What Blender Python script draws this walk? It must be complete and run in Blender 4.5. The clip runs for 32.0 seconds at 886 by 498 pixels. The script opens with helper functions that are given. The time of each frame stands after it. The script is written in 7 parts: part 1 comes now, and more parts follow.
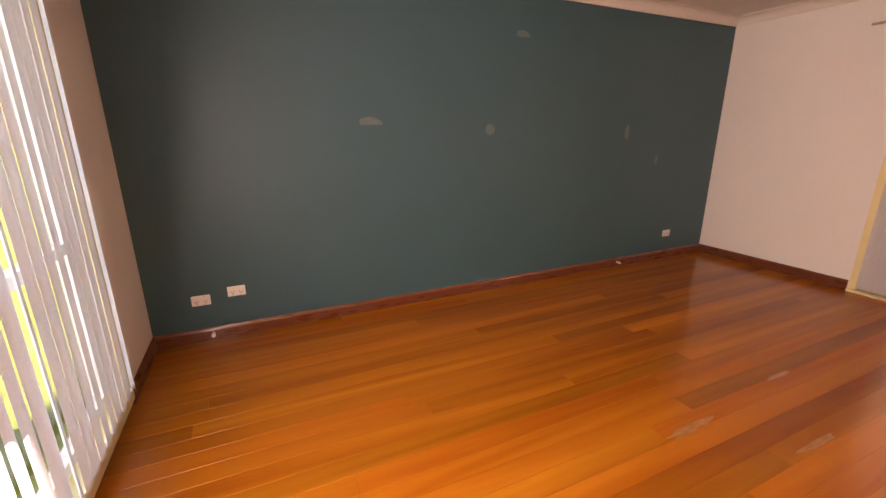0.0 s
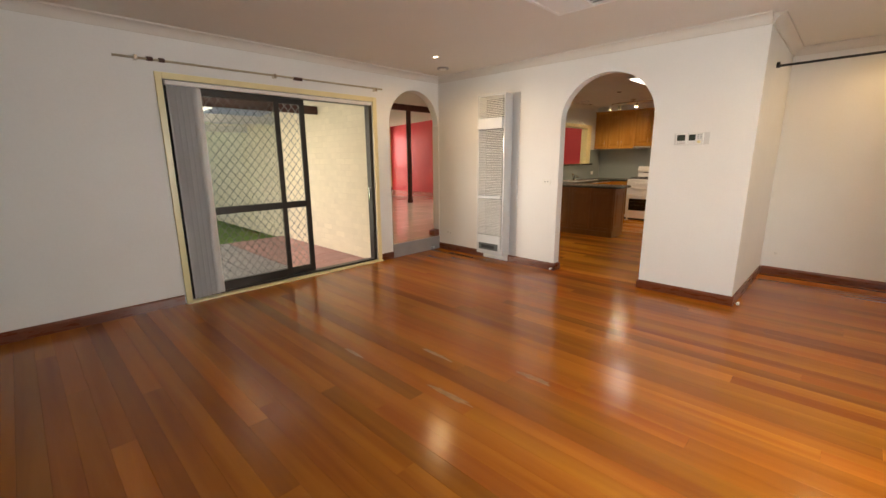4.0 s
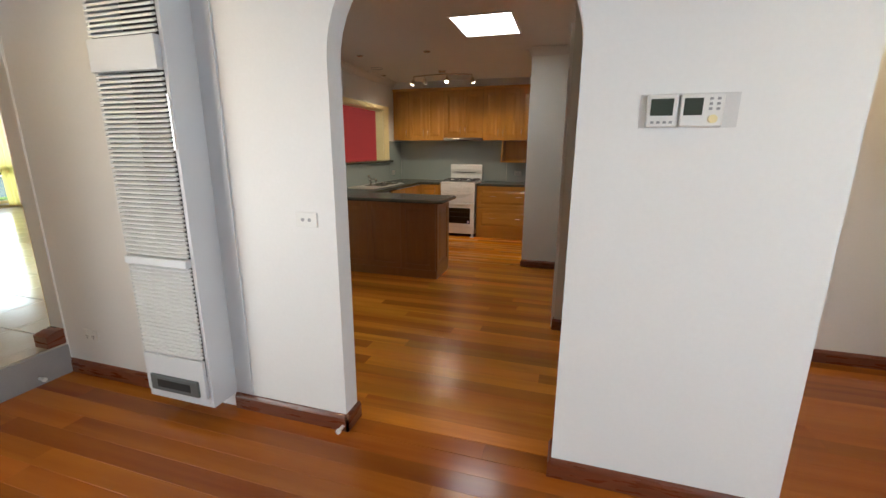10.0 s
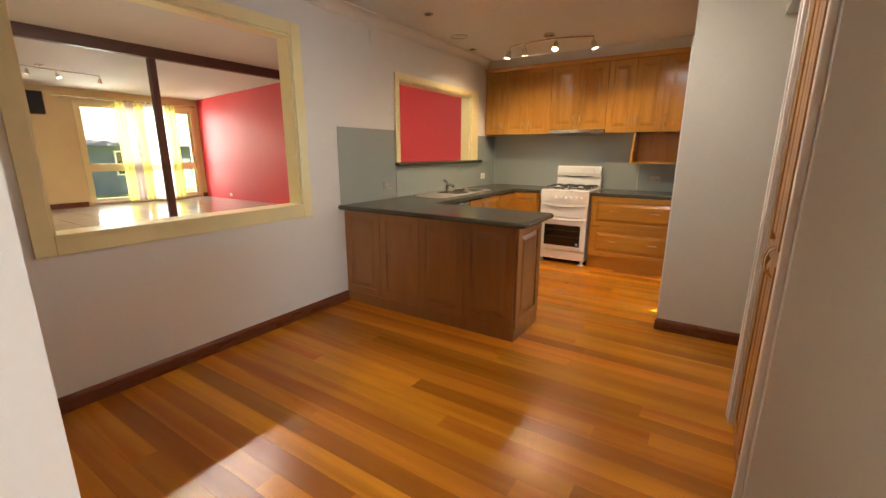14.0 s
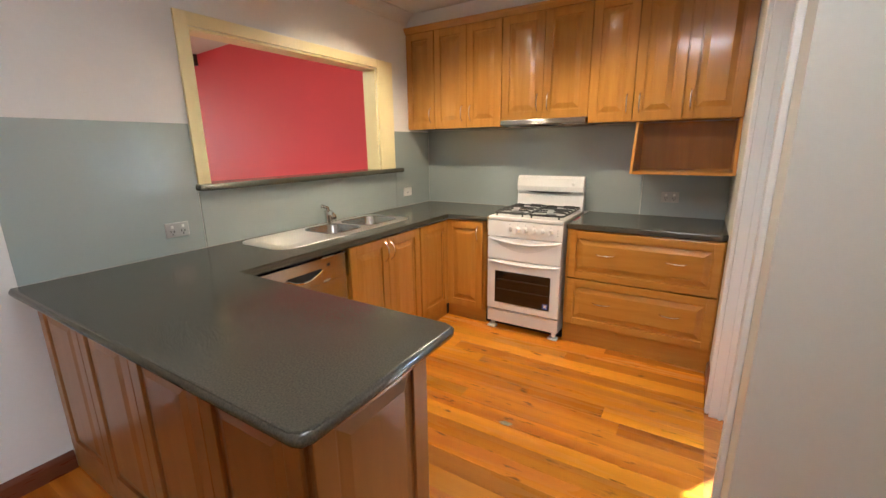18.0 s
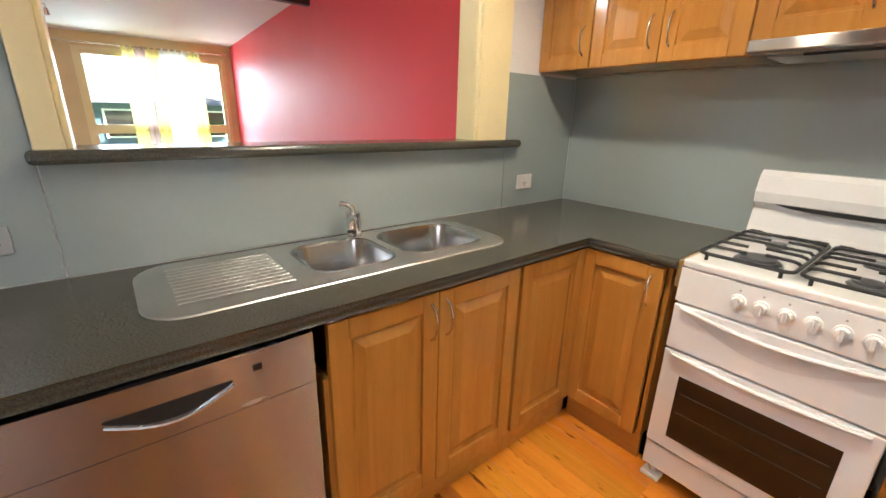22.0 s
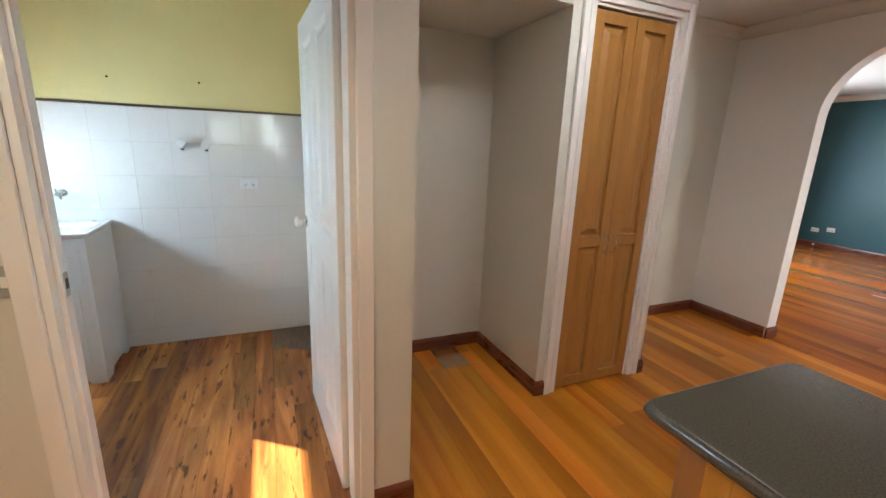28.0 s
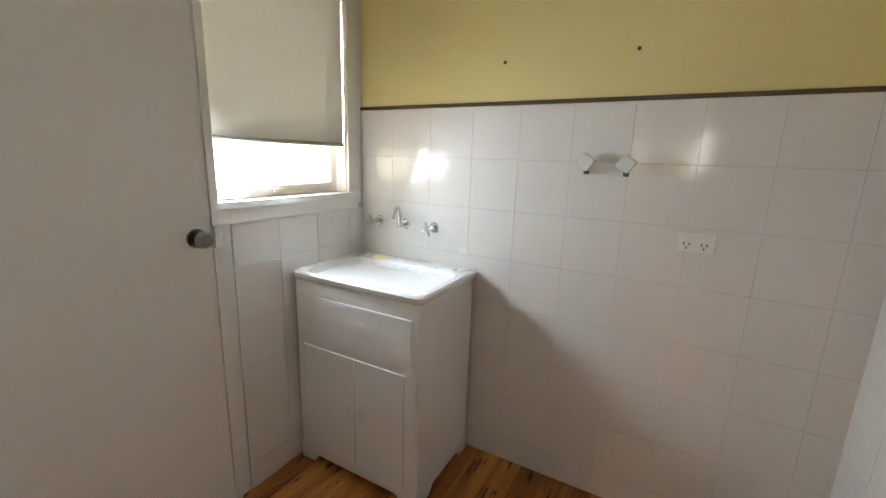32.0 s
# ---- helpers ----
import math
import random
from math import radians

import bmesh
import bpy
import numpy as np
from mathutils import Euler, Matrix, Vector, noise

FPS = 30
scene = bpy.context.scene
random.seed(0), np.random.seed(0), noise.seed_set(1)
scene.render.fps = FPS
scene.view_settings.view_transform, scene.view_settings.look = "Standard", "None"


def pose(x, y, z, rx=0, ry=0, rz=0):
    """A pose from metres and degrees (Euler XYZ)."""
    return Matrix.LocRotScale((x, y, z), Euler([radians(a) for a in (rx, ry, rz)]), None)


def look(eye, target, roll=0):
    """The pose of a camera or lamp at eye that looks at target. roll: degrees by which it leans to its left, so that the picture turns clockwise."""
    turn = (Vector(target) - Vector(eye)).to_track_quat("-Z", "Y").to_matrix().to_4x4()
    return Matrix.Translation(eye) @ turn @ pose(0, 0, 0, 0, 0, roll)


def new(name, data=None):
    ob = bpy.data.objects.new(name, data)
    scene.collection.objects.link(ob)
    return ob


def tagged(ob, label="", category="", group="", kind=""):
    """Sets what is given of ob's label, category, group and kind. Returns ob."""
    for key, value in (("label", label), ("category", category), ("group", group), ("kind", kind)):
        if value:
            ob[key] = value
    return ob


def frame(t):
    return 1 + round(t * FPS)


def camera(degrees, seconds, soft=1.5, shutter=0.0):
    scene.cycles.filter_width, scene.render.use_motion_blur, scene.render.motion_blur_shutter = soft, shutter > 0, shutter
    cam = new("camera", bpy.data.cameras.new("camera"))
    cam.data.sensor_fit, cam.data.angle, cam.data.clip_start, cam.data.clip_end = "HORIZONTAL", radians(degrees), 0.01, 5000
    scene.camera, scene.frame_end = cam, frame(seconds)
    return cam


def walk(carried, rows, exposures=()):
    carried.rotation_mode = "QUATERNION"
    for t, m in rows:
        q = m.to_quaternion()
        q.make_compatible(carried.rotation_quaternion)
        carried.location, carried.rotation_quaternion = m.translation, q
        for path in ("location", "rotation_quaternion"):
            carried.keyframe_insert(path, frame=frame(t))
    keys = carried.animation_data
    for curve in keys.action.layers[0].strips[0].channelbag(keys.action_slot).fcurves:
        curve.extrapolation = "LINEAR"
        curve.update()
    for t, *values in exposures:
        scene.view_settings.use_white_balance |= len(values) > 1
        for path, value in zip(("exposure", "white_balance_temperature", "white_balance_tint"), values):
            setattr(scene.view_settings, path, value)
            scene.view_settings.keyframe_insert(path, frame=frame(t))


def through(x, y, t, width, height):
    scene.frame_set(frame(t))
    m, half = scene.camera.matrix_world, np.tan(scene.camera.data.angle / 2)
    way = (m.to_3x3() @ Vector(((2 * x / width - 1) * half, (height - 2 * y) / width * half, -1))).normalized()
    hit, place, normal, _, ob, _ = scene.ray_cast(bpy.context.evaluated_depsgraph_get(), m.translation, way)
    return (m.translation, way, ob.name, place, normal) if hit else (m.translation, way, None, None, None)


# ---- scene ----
cam = camera(93.93, 32.0)
PATH = [
    (0, (0.177, -0.637, 1.415), (0.980, 1.111, 0.868), -0.25),
    (0.5, (0.212, -0.140, 1.366), (1.365, 1.392, 0.797), 0.67),
    (1, (0.243, 0.328, 1.338), (1.722, 1.541, 0.753), 1.83),
    (1.5, (0.224, 0.742, 1.364), (1.978, 1.498, 0.771), 2.32),
    (2, (0.254, 1.129, 1.339), (2.151, 1.406, 0.767), 2.14),
    (2.5, (0.246, 1.501, 1.320), (2.158, 1.271, 0.778), 1.81),
    (3, (0.282, 1.781, 1.332), (2.067, 1.051, 0.803), 1.37),
    (3.5, (0.408, 1.920, 1.349), (1.991, 0.787, 0.887), 0.36),
    (4, (0.467, 2.049, 1.394), (1.833, 0.651, 0.966), -0.39),
    (4.5, (0.460, 2.060, 1.412), (1.725, 0.561, 1.020), -0.58),
    (6.5, (0.487, 1.932, 1.415), (1.275, 0.137, 1.019), 0.50),
    (7, (0.715, 1.677, 1.419), (1.443, -0.147, 1.041), 0.49),
    (7.5, (1.008, 1.383, 1.411), (1.691, -0.462, 1.048), 0.40),
    (8, (1.296, 1.011, 1.423), (1.938, -0.850, 1.069), 0.23),
    (8.5, (1.482, 0.542, 1.423), (2.097, -1.326, 1.061), 0.14),
    (9, (1.685, 0.074, 1.419), (2.267, -1.798, 1.023), -0.17),
    (9.5, (1.827, -0.407, 1.416), (2.394, -2.276, 0.984), -0.16),
    (10, (1.982, -0.886, 1.427), (2.548, -2.747, 0.962), 0.31),
    (10.5, (2.147, -1.319, 1.427), (2.668, -3.186, 0.935), 0.04),
    (11, (2.213, -1.674, 1.410), (2.739, -3.541, 0.924), -0.10),
    (11.5, (2.259, -1.990, 1.405), (2.771, -3.863, 0.926), -0.04),
    (12, (2.283, -2.251, 1.407), (2.707, -4.145, 0.925), -0.57),
    (12.5, (2.213, -2.403, 1.378), (2.770, -4.266, 0.908), 0.00),
    (13, (2.136, -2.467, 1.379), (3.016, -4.208, 0.937), 1.33),
    (13.5, (2.167, -2.467, 1.381), (3.233, -4.102, 0.941), 0.79),
    (14, (2.271, -2.519, 1.370), (3.325, -4.155, 0.909), 0.16),
    (14.5, (2.517, -2.618, 1.398), (3.413, -4.337, 0.909), -1.33),
    (15, (2.651, -2.813, 1.379), (3.435, -4.593, 0.913), -1.15),
    (15.5, (2.768, -3.143, 1.392), (3.457, -4.968, 0.954), -1.02),
    (17.5, (2.748, -4.352, 1.405), (3.577, -6.113, 0.941), -1.16),
    (18, (2.685, -4.658, 1.437), (3.706, -6.309, 0.956), -0.80),
    (18.5, (2.612, -4.956, 1.413), (3.835, -6.460, 0.918), -0.33),
    (19, (2.588, -5.192, 1.395), (4.005, -6.503, 0.873), 0.04),
    (19.5, (2.628, -5.430, 1.388), (4.213, -6.515, 0.830), 0.31),
    (20, (2.671, -5.618, 1.391), (4.371, -6.493, 0.806), 0.48),
    (20.5, (2.734, -5.747, 1.386), (4.495, -6.486, 0.792), 0.85),
    (21, (2.946, -5.822, 1.371), (4.702, -6.566, 0.771), 1.12),
    (21.5, (3.248, -5.894, 1.380), (4.920, -6.809, 0.774), 1.21),
    (22, (3.516, -6.047, 1.360), (5.000, -7.241, 0.749), 1.38),
    (22.5, (3.770, -6.203, 1.369), (4.904, -7.730, 0.752), 1.51),
    (23, (4.018, -6.305, 1.374), (4.627, -8.101, 0.740), 1.31),
    (23.5, (4.127, -6.432, 1.361), (4.117, -8.323, 0.709), 1.72),
    (24, (4.149, -6.620, 1.372), (3.504, -8.397, 0.718), 2.39),
    (24.5, (4.121, -6.769, 1.379), (2.897, -8.223, 0.758), 2.69),
    (25, (4.087, -6.810, 1.408), (2.439, -7.775, 0.814), 3.04),
    (25.5, (4.069, -6.728, 1.423), (2.199, -7.153, 0.855), 2.99),
    (26, (4.071, -6.626, 1.434), (2.147, -6.581, 0.891), 2.72),
    (26.5, (4.051, -6.554, 1.437), (2.167, -6.126, 0.923), 2.62),
    (28.5, (3.710, -6.491, 1.478), (1.924, -5.725, 1.003), 2.19),
    (29, (3.389, -6.592, 1.454), (1.511, -6.101, 0.974), 1.80),
    (29.5, (3.044, -6.572, 1.454), (1.112, -6.385, 0.969), 2.12),
    (30, (2.777, -6.627, 1.452), (0.844, -6.611, 0.939), 2.44),
    (30.5, (2.600, -6.692, 1.450), (0.673, -6.816, 0.929), 2.25),
    (31, (2.488, -6.723, 1.445), (0.591, -7.089, 0.926), 2.06),
    (31.5, (2.340, -6.707, 1.444), (0.519, -7.382, 0.966), 1.85),
    (32, (2.256, -6.701, 1.433), (0.548, -7.650, 1.005), 1.74),
]
EXPOSURES = [(0.0, 2.6, 12000, 48), (1.2, 2.95, 11500, 46), (2.5, 2.75, 9000, 24), (4.0, 2.2, 8300, 15), (7.0, 2.1, 7600, 11), (8.0, 2.2, 7000, 7), (10.0, 2.2, 6500, 8), (11.2, 2.75, 7000, 8), (12.0, 3.1, 8800, 16), (13.0, 3.1, 6900, 8), (14.0, 2.95, 7900, 12), (15.5, 2.9, 7200, 8), (18.0, 3.2, 6300, 10), (20.0, 3.05, 5900, 10), (21.0, 3.15, 5900, 10), (23.0, 3.1, 5900, 10), (24.0, 3.35, 6000, 10), (25.0, 2.95, 6000, 9), (28.0, 2.8, 6500, 9), (30.0, 2.35, 7300, 13), (31.0, 2.2, 8200, 20), (32.0, 2.15, 8000, 18)]
walk(cam, [(t, look(eye, target, roll)) for t, eye, target, roll in PATH], EXPOSURES)

# strengths of the lights
SKY, SUN = 0.05, 5.0
DOWN, TRACK, TUBE = 7.0, 5.7, 10.0
SKYLIGHT, WESTLIGHT, FARLIGHT, LAUNDRYLIGHT, PATIOLIGHT, DOORLIGHT = 2.6, 24.0, 33.0, 3.7, 50.0, 1.9

# ---- world, sun, large lights ----
SUN_WAY = Vector((0.86, 1.19, -1.0)).normalized()
world = bpy.data.worlds.new("world")
scene.world = world
world.use_nodes = True
wn = world.node_tree.nodes
sky = wn.new("ShaderNodeTexSky")
sky.sky_type = "NISHITA"
sky.sun_disc = False
sky.sun_elevation = math.asin(-SUN_WAY.z)
sky.sun_rotation = math.atan2(-SUN_WAY.x, -SUN_WAY.y)
world.node_tree.links.new(sky.outputs[0], wn["Background"].inputs[0])
wn["Background"].inputs[1].default_value = SKY


def lamp(name, kind, m, energy, color, **more):
    data = bpy.data.lights.new(name, kind)
    data.energy, data.color = energy, color
    if kind == "AREA":
        data.shape, data.size, data.size_y = "RECTANGLE", more["size"][0], more["size"][1]
        data.spread = radians(more.get("spread", 180))
    if kind == "SUN":
        data.angle = radians(0.6)
    if kind == "SPOT":
        data.spot_size, data.spot_blend, data.shadow_soft_size = radians(more["cone"]), 0.6, more["soft"]
    if kind == "POINT":
        data.shadow_soft_size = more["soft"]
    ob = new(name, data)
    ob.matrix_world = m
    return ob


lamp("sun_light", "SUN", look((0, 0, 20), Vector((0, 0, 20)) + SUN_WAY), SUN, (1.0, 0.95, 0.86))

# ---- materials ----


def material(name, color, rough=0.6, metal=0.0, vary=0.12, size=3.0, bump=0.1, fine=120.0, stretch=(1, 1, 1), color2=None,
             coat=0.0, per=0.0, spec=0.5, clear=0.0, emit=0.0, depth=0.004, rvary=0.15, warp=0.0, fleck=0.0, hue=0.0, aniso=0.0):
    """A principled surface with blotches at one scale and grain with relief at another, in world metres."""
    m = bpy.data.materials.new(name)
    m.use_nodes = True
    nt = m.node_tree
    n, link = nt.nodes, nt.links.new
    b = n["Principled BSDF"]
    geo = n.new("ShaderNodeNewGeometry")
    mp = n.new("ShaderNodeMapping")
    mp.inputs["Scale"].default_value = stretch
    info = n.new("ShaderNodeObjectInfo")
    link(geo.outputs["Position"], mp.inputs["Vector"])
    if per:
        move = n.new("ShaderNodeCombineXYZ")
        ten = n.new("ShaderNodeMath")
        ten.operation, ten.inputs[1].default_value = "MULTIPLY", 37.0
        link(info.outputs["Random"], ten.inputs[0])
        for k in range(3):
            link(ten.outputs[0], move.inputs[k])
        link(move.outputs[0], mp.inputs["Location"])
    big, small = n.new("ShaderNodeTexNoise"), n.new("ShaderNodeTexNoise")
    big.inputs["Scale"].default_value, small.inputs["Scale"].default_value = size, fine
    big.inputs["Detail"].default_value, small.inputs["Detail"].default_value = 5, 3
    big.inputs["Distortion"].default_value = warp
    for t in (big, small):
        link(mp.outputs[0], t.inputs["Vector"])
    ramp = n.new("ShaderNodeMix")
    ramp.data_type = "RGBA"
    second = color2 or tuple(c * (1 - vary) for c in color)
    ramp.inputs["A"].default_value = (*color, 1)
    ramp.inputs["B"].default_value = (*second, 1)
    sharp = n.new("ShaderNodeMapRange")
    sharp.inputs["From Min"].default_value, sharp.inputs["From Max"].default_value = 0.3, 0.7
    link(big.outputs["Fac"], sharp.inputs["Value"])
    link(sharp.outputs[0], ramp.inputs["Factor"])
    last = ramp.outputs["Result"]
    hsv = n.new("ShaderNodeHueSaturation")
    link(last, hsv.inputs["Color"])
    tone = n.new("ShaderNodeMapRange")
    tone.inputs["To Min"].default_value, tone.inputs["To Max"].default_value = 1 - vary * 0.5, 1 + vary * 0.5
    link(small.outputs["Fac"], tone.inputs["Value"])
    if per:
        spread = n.new("ShaderNodeMapRange")
        spread.inputs["To Min"].default_value, spread.inputs["To Max"].default_value = 1 - per, 1 + per
        link(info.outputs["Random"], spread.inputs["Value"])
        mul = n.new("ShaderNodeMath")
        mul.operation = "MULTIPLY"
        link(tone.outputs[0], mul.inputs[0])
        link(spread.outputs[0], mul.inputs[1])
        link(mul.outputs[0], hsv.inputs["Value"])
    else:
        link(tone.outputs[0], hsv.inputs["Value"])
    last = hsv.outputs[0]
    if hue:
        # each board leans towards red or gold by itself
        dice, lean = n.new("ShaderNodeTexWhiteNoise"), n.new("ShaderNodeMapRange")
        dice.noise_dimensions = "1D"
        link(info.outputs["Random"], dice.inputs["W"])
        link(dice.outputs["Value"], lean.inputs["Value"])
        lean.inputs["To Min"].default_value, lean.inputs["To Max"].default_value = 0.5 - hue, 0.5 + hue
        link(lean.outputs[0], hsv.inputs["Hue"])
    if aniso:
        brush = n.new("ShaderNodeTangent")
        brush.direction_type, brush.axis = "RADIAL", "Z"
        link(brush.outputs[0], b.inputs["Tangent"])
        b.inputs["Anisotropic"].default_value, b.inputs["Anisotropic Rotation"].default_value = aniso, 0.25
    if fleck:
        # dark gum streaks, nail stains and knots
        spots, cut, dark = n.new("ShaderNodeTexNoise"), n.new("ShaderNodeMapRange"), n.new("ShaderNodeMix")
        mp2 = n.new("ShaderNodeMapping")
        mp2.inputs["Scale"].default_value = (1.6, 7, 7)
        link(geo.outputs["Position"], mp2.inputs["Vector"])
        if per:
            link(move.outputs[0], mp2.inputs["Location"])
        link(mp2.outputs[0], spots.inputs["Vector"])
        spots.inputs["Scale"].default_value, spots.inputs["Detail"].default_value = 4.5, 4
        cut.inputs["From Min"].default_value, cut.inputs["From Max"].default_value = 1 - fleck, 1.07 - fleck
        cut.inputs["To Max"].default_value = 0.85
        link(spots.outputs["Fac"], cut.inputs["Value"])
        dark.data_type = "RGBA"
        link(cut.outputs[0], dark.inputs["Factor"])
        link(last, dark.inputs["A"])
        dark.inputs["B"].default_value = (0.055, 0.020, 0.008, 1)
        last = dark.outputs["Result"]
    link(last, b.inputs["Base Color"])
    rr = n.new("ShaderNodeMapRange")
    rr.inputs["To Min"].default_value, rr.inputs["To Max"].default_value = max(0.02, rough * (1 - rvary)), min(1, rough * (1 + rvary))
    link(big.outputs["Fac"], rr.inputs["Value"])
    link(rr.outputs[0], b.inputs["Roughness"])
    b.inputs["Metallic"].default_value = metal
    b.inputs["Specular IOR Level"].default_value = spec
    b.inputs["Coat Weight"].default_value = coat
    b.inputs["Coat Roughness"].default_value = 0.10
    if clear:
        b.inputs["Transmission Weight"].default_value = clear
    if emit:
        b.inputs["Emission Color"].default_value = (*color, 1)
        b.inputs["Emission Strength"].default_value = emit
    if bump:
        bp = n.new("ShaderNodeBump")
        bp.inputs["Strength"].default_value, bp.inputs["Distance"].default_value = bump, depth
        link(small.outputs["Fac"], bp.inputs["Height"])
        link(bp.outputs[0], b.inputs["Normal"])
    return m


def translucent(name, color, through=0.5):
    """Thin cloth or plastic that lets part of the light through."""
    m = bpy.data.materials.new(name)
    m.use_nodes = True
    n, link = m.node_tree.nodes, m.node_tree.links.new
    out = n["Material Output"]
    d, t, mix, tex, geo = (n.new(k) for k in ("ShaderNodeBsdfDiffuse", "ShaderNodeBsdfTranslucent", "ShaderNodeMixShader", "ShaderNodeTexNoise", "ShaderNodeNewGeometry"))
    tex.inputs["Scale"].default_value = 90
    link(geo.outputs["Position"], tex.inputs["Vector"])
    mixc = n.new("ShaderNodeMix")
    mixc.data_type = "RGBA"
    mixc.inputs["A"].default_value = (*color, 1)
    mixc.inputs["B"].default_value = (*(c * 0.86 for c in color), 1)
    link(tex.outputs["Fac"], mixc.inputs["Factor"])
    for s in (d, t):
        link(mixc.outputs["Result"], s.inputs["Color"])
    mix.inputs[0].default_value = through
    link(d.outputs[0], mix.inputs[1])
    link(t.outputs[0], mix.inputs[2])
    link(mix.outputs[0], out.inputs["Surface"])
    return m


def glow(name, color, strength):
    m = bpy.data.materials.new(name)
    m.use_nodes = True
    b = m.node_tree.nodes["Principled BSDF"]
    b.inputs["Base Color"].default_value = (*color, 1)
    b.inputs["Emission Color"].default_value = (*color, 1)
    b.inputs["Emission Strength"].default_value = strength
    return m


def glass(name, tint=(0.95, 0.97, 0.96)):
    m = bpy.data.materials.new(name)
    m.use_nodes = True
    n, link = m.node_tree.nodes, m.node_tree.links.new
    clear, gloss, mix, fres = (n.new(k) for k in ("ShaderNodeBsdfTransparent", "ShaderNodeBsdfGlossy", "ShaderNodeMixShader", "ShaderNodeLayerWeight"))
    power, scale = n.new("ShaderNodeMath"), n.new("ShaderNodeMath")
    power.operation, scale.operation = "POWER", "MULTIPLY_ADD"
    power.inputs[1].default_value, scale.inputs[1].default_value, scale.inputs[2].default_value = 4.0, 0.6, 0.035
    clear.inputs[0].default_value = (*tint, 1)
    gloss.inputs["Roughness"].default_value = 0.02
    link(fres.outputs["Facing"], power.inputs[0])
    link(power.outputs[0], scale.inputs[0])
    link(scale.outputs[0], mix.inputs[0])
    link(clear.outputs[0], mix.inputs[1])
    link(gloss.outputs[0], mix.inputs[2])
    link(mix.outputs[0], n["Material Output"].inputs["Surface"])
    return m


WHITE_WALL = material("white_wall_paint", (0.80, 0.79, 0.77), 0.55, vary=0.05, size=1.3, bump=0.12, fine=55)
TEAL = material("teal_wall_paint", (0.029, 0.103, 0.126), 0.45, vary=0.06, size=1.1, bump=0.08, fine=55)
TEAL_PATCH = material("filler_patch", (0.13, 0.18, 0.19), 0.6, vary=0.25, size=30)
GREIGE = material("greige_wall_paint", (0.66, 0.65, 0.58), 0.5, vary=0.04, size=1.3, bump=0.10, fine=55)
PALE = material("pale_grey_wall_paint", (0.72, 0.70, 0.675), 0.5, vary=0.05, size=1.3, bump=0.12, fine=55)
CEILING = material("ceiling_paint", (0.70, 0.66, 0.61), 0.8, vary=0.05, size=0.9, bump=0.08, fine=70)
CREAM = material("cream_wall_paint", (0.74, 0.58, 0.30), 0.55, vary=0.06, bump=0.1)
CREAM_TRIM = material("cream_gloss_trim", (0.82, 0.71, 0.40), 0.30, vary=0.05, size=6, bump=0.02)
RED = material("red_wall_paint", (0.84, 0.075, 0.095), 0.46, spec=0.5, vary=0.06, size=0.8, bump=0.08, fine=60)
YELLOW = material("yellow_wall_paint", (0.80, 0.66, 0.30), 0.45, vary=0.05, bump=0.1)
WHITE_TRIM = material("white_gloss_trim", (0.80, 0.78, 0.74), 0.32, vary=0.02, size=4, bump=0.0, rvary=0.05)
BASEBOARD = material("stained_baseboard", (0.175, 0.046, 0.020), 0.28, vary=0.3, size=6, stretch=(1, 1, 8), bump=0.05, coat=0.3)
DARKWOOD = material("dark_stained_beam", (0.075, 0.022, 0.014), 0.45, vary=0.35, size=5, stretch=(6, 1, 6), bump=0.15)
BOARD = material("varnished_hardwood_board", (0.385, 0.124, 0.0145), 0.185, vary=0.12, size=1.6, stretch=(0.3, 5, 5), fine=30, bump=0.015,
                 color2=(0.265, 0.066, 0.0075), coat=0.0, per=0.24, depth=0.001, warp=0.5, rvary=0.2, spec=0.30, hue=0.004)
KITCHEN_BOARD = material("golden_hardwood_board", (0.57, 0.225, 0.019), 0.27, vary=0.16, size=1.8, stretch=(0.3, 5, 5), fine=30, bump=0.02,
                         color2=(0.38, 0.122, 0.010), coat=0.0, per=0.30, depth=0.001, warp=0.6, rvary=0.2, spec=0.26, fleck=0.365, hue=0.006)
DINING_BOARD = material("amber_hardwood_board", (0.56, 0.212, 0.021), 0.25, vary=0.16, size=1.8, stretch=(0.3, 5, 5), fine=30, bump=0.02,
                        color2=(0.37, 0.113, 0.010), coat=0.0, per=0.36, depth=0.001, warp=0.6, rvary=0.2, spec=0.28, hue=0.006)
WORN_BOARD = material("worn_hardwood_board", (0.50, 0.190, 0.045), 0.22, vary=0.35, size=2.2, stretch=(0.6, 6, 6), fine=30, bump=0.03,
                      color2=(0.17, 0.052, 0.012), coat=0.0, per=0.42, depth=0.002, warp=0.8, rvary=0.3, spec=0.4, fleck=0.405, hue=0.005)
SUBFLOOR = material("dark_joint", (0.03, 0.012, 0.006), 0.8)
SCUFF = material("scuffed_varnish", (0.41, 0.165, 0.048), 0.30, vary=0.5, size=14, stretch=(1, 4, 1), bump=0.1)
OAK = material("honey_timber", (0.53, 0.250, 0.048), 0.24, vary=0.14, size=2.2, stretch=(9, 9, 0.8), fine=26, bump=0.04, color2=(0.45, 0.198, 0.036), coat=0.6, warp=0.7, depth=0.002, per=0.08)
OAK_FLAT = material("honey_timber_lengthwise", (0.53, 0.250, 0.048), 0.24, vary=0.14, size=2.2, stretch=(0.8, 7, 10), fine=26, bump=0.04, color2=(0.45, 0.198, 0.036), coat=0.6, warp=0.7, depth=0.002, per=0.08)
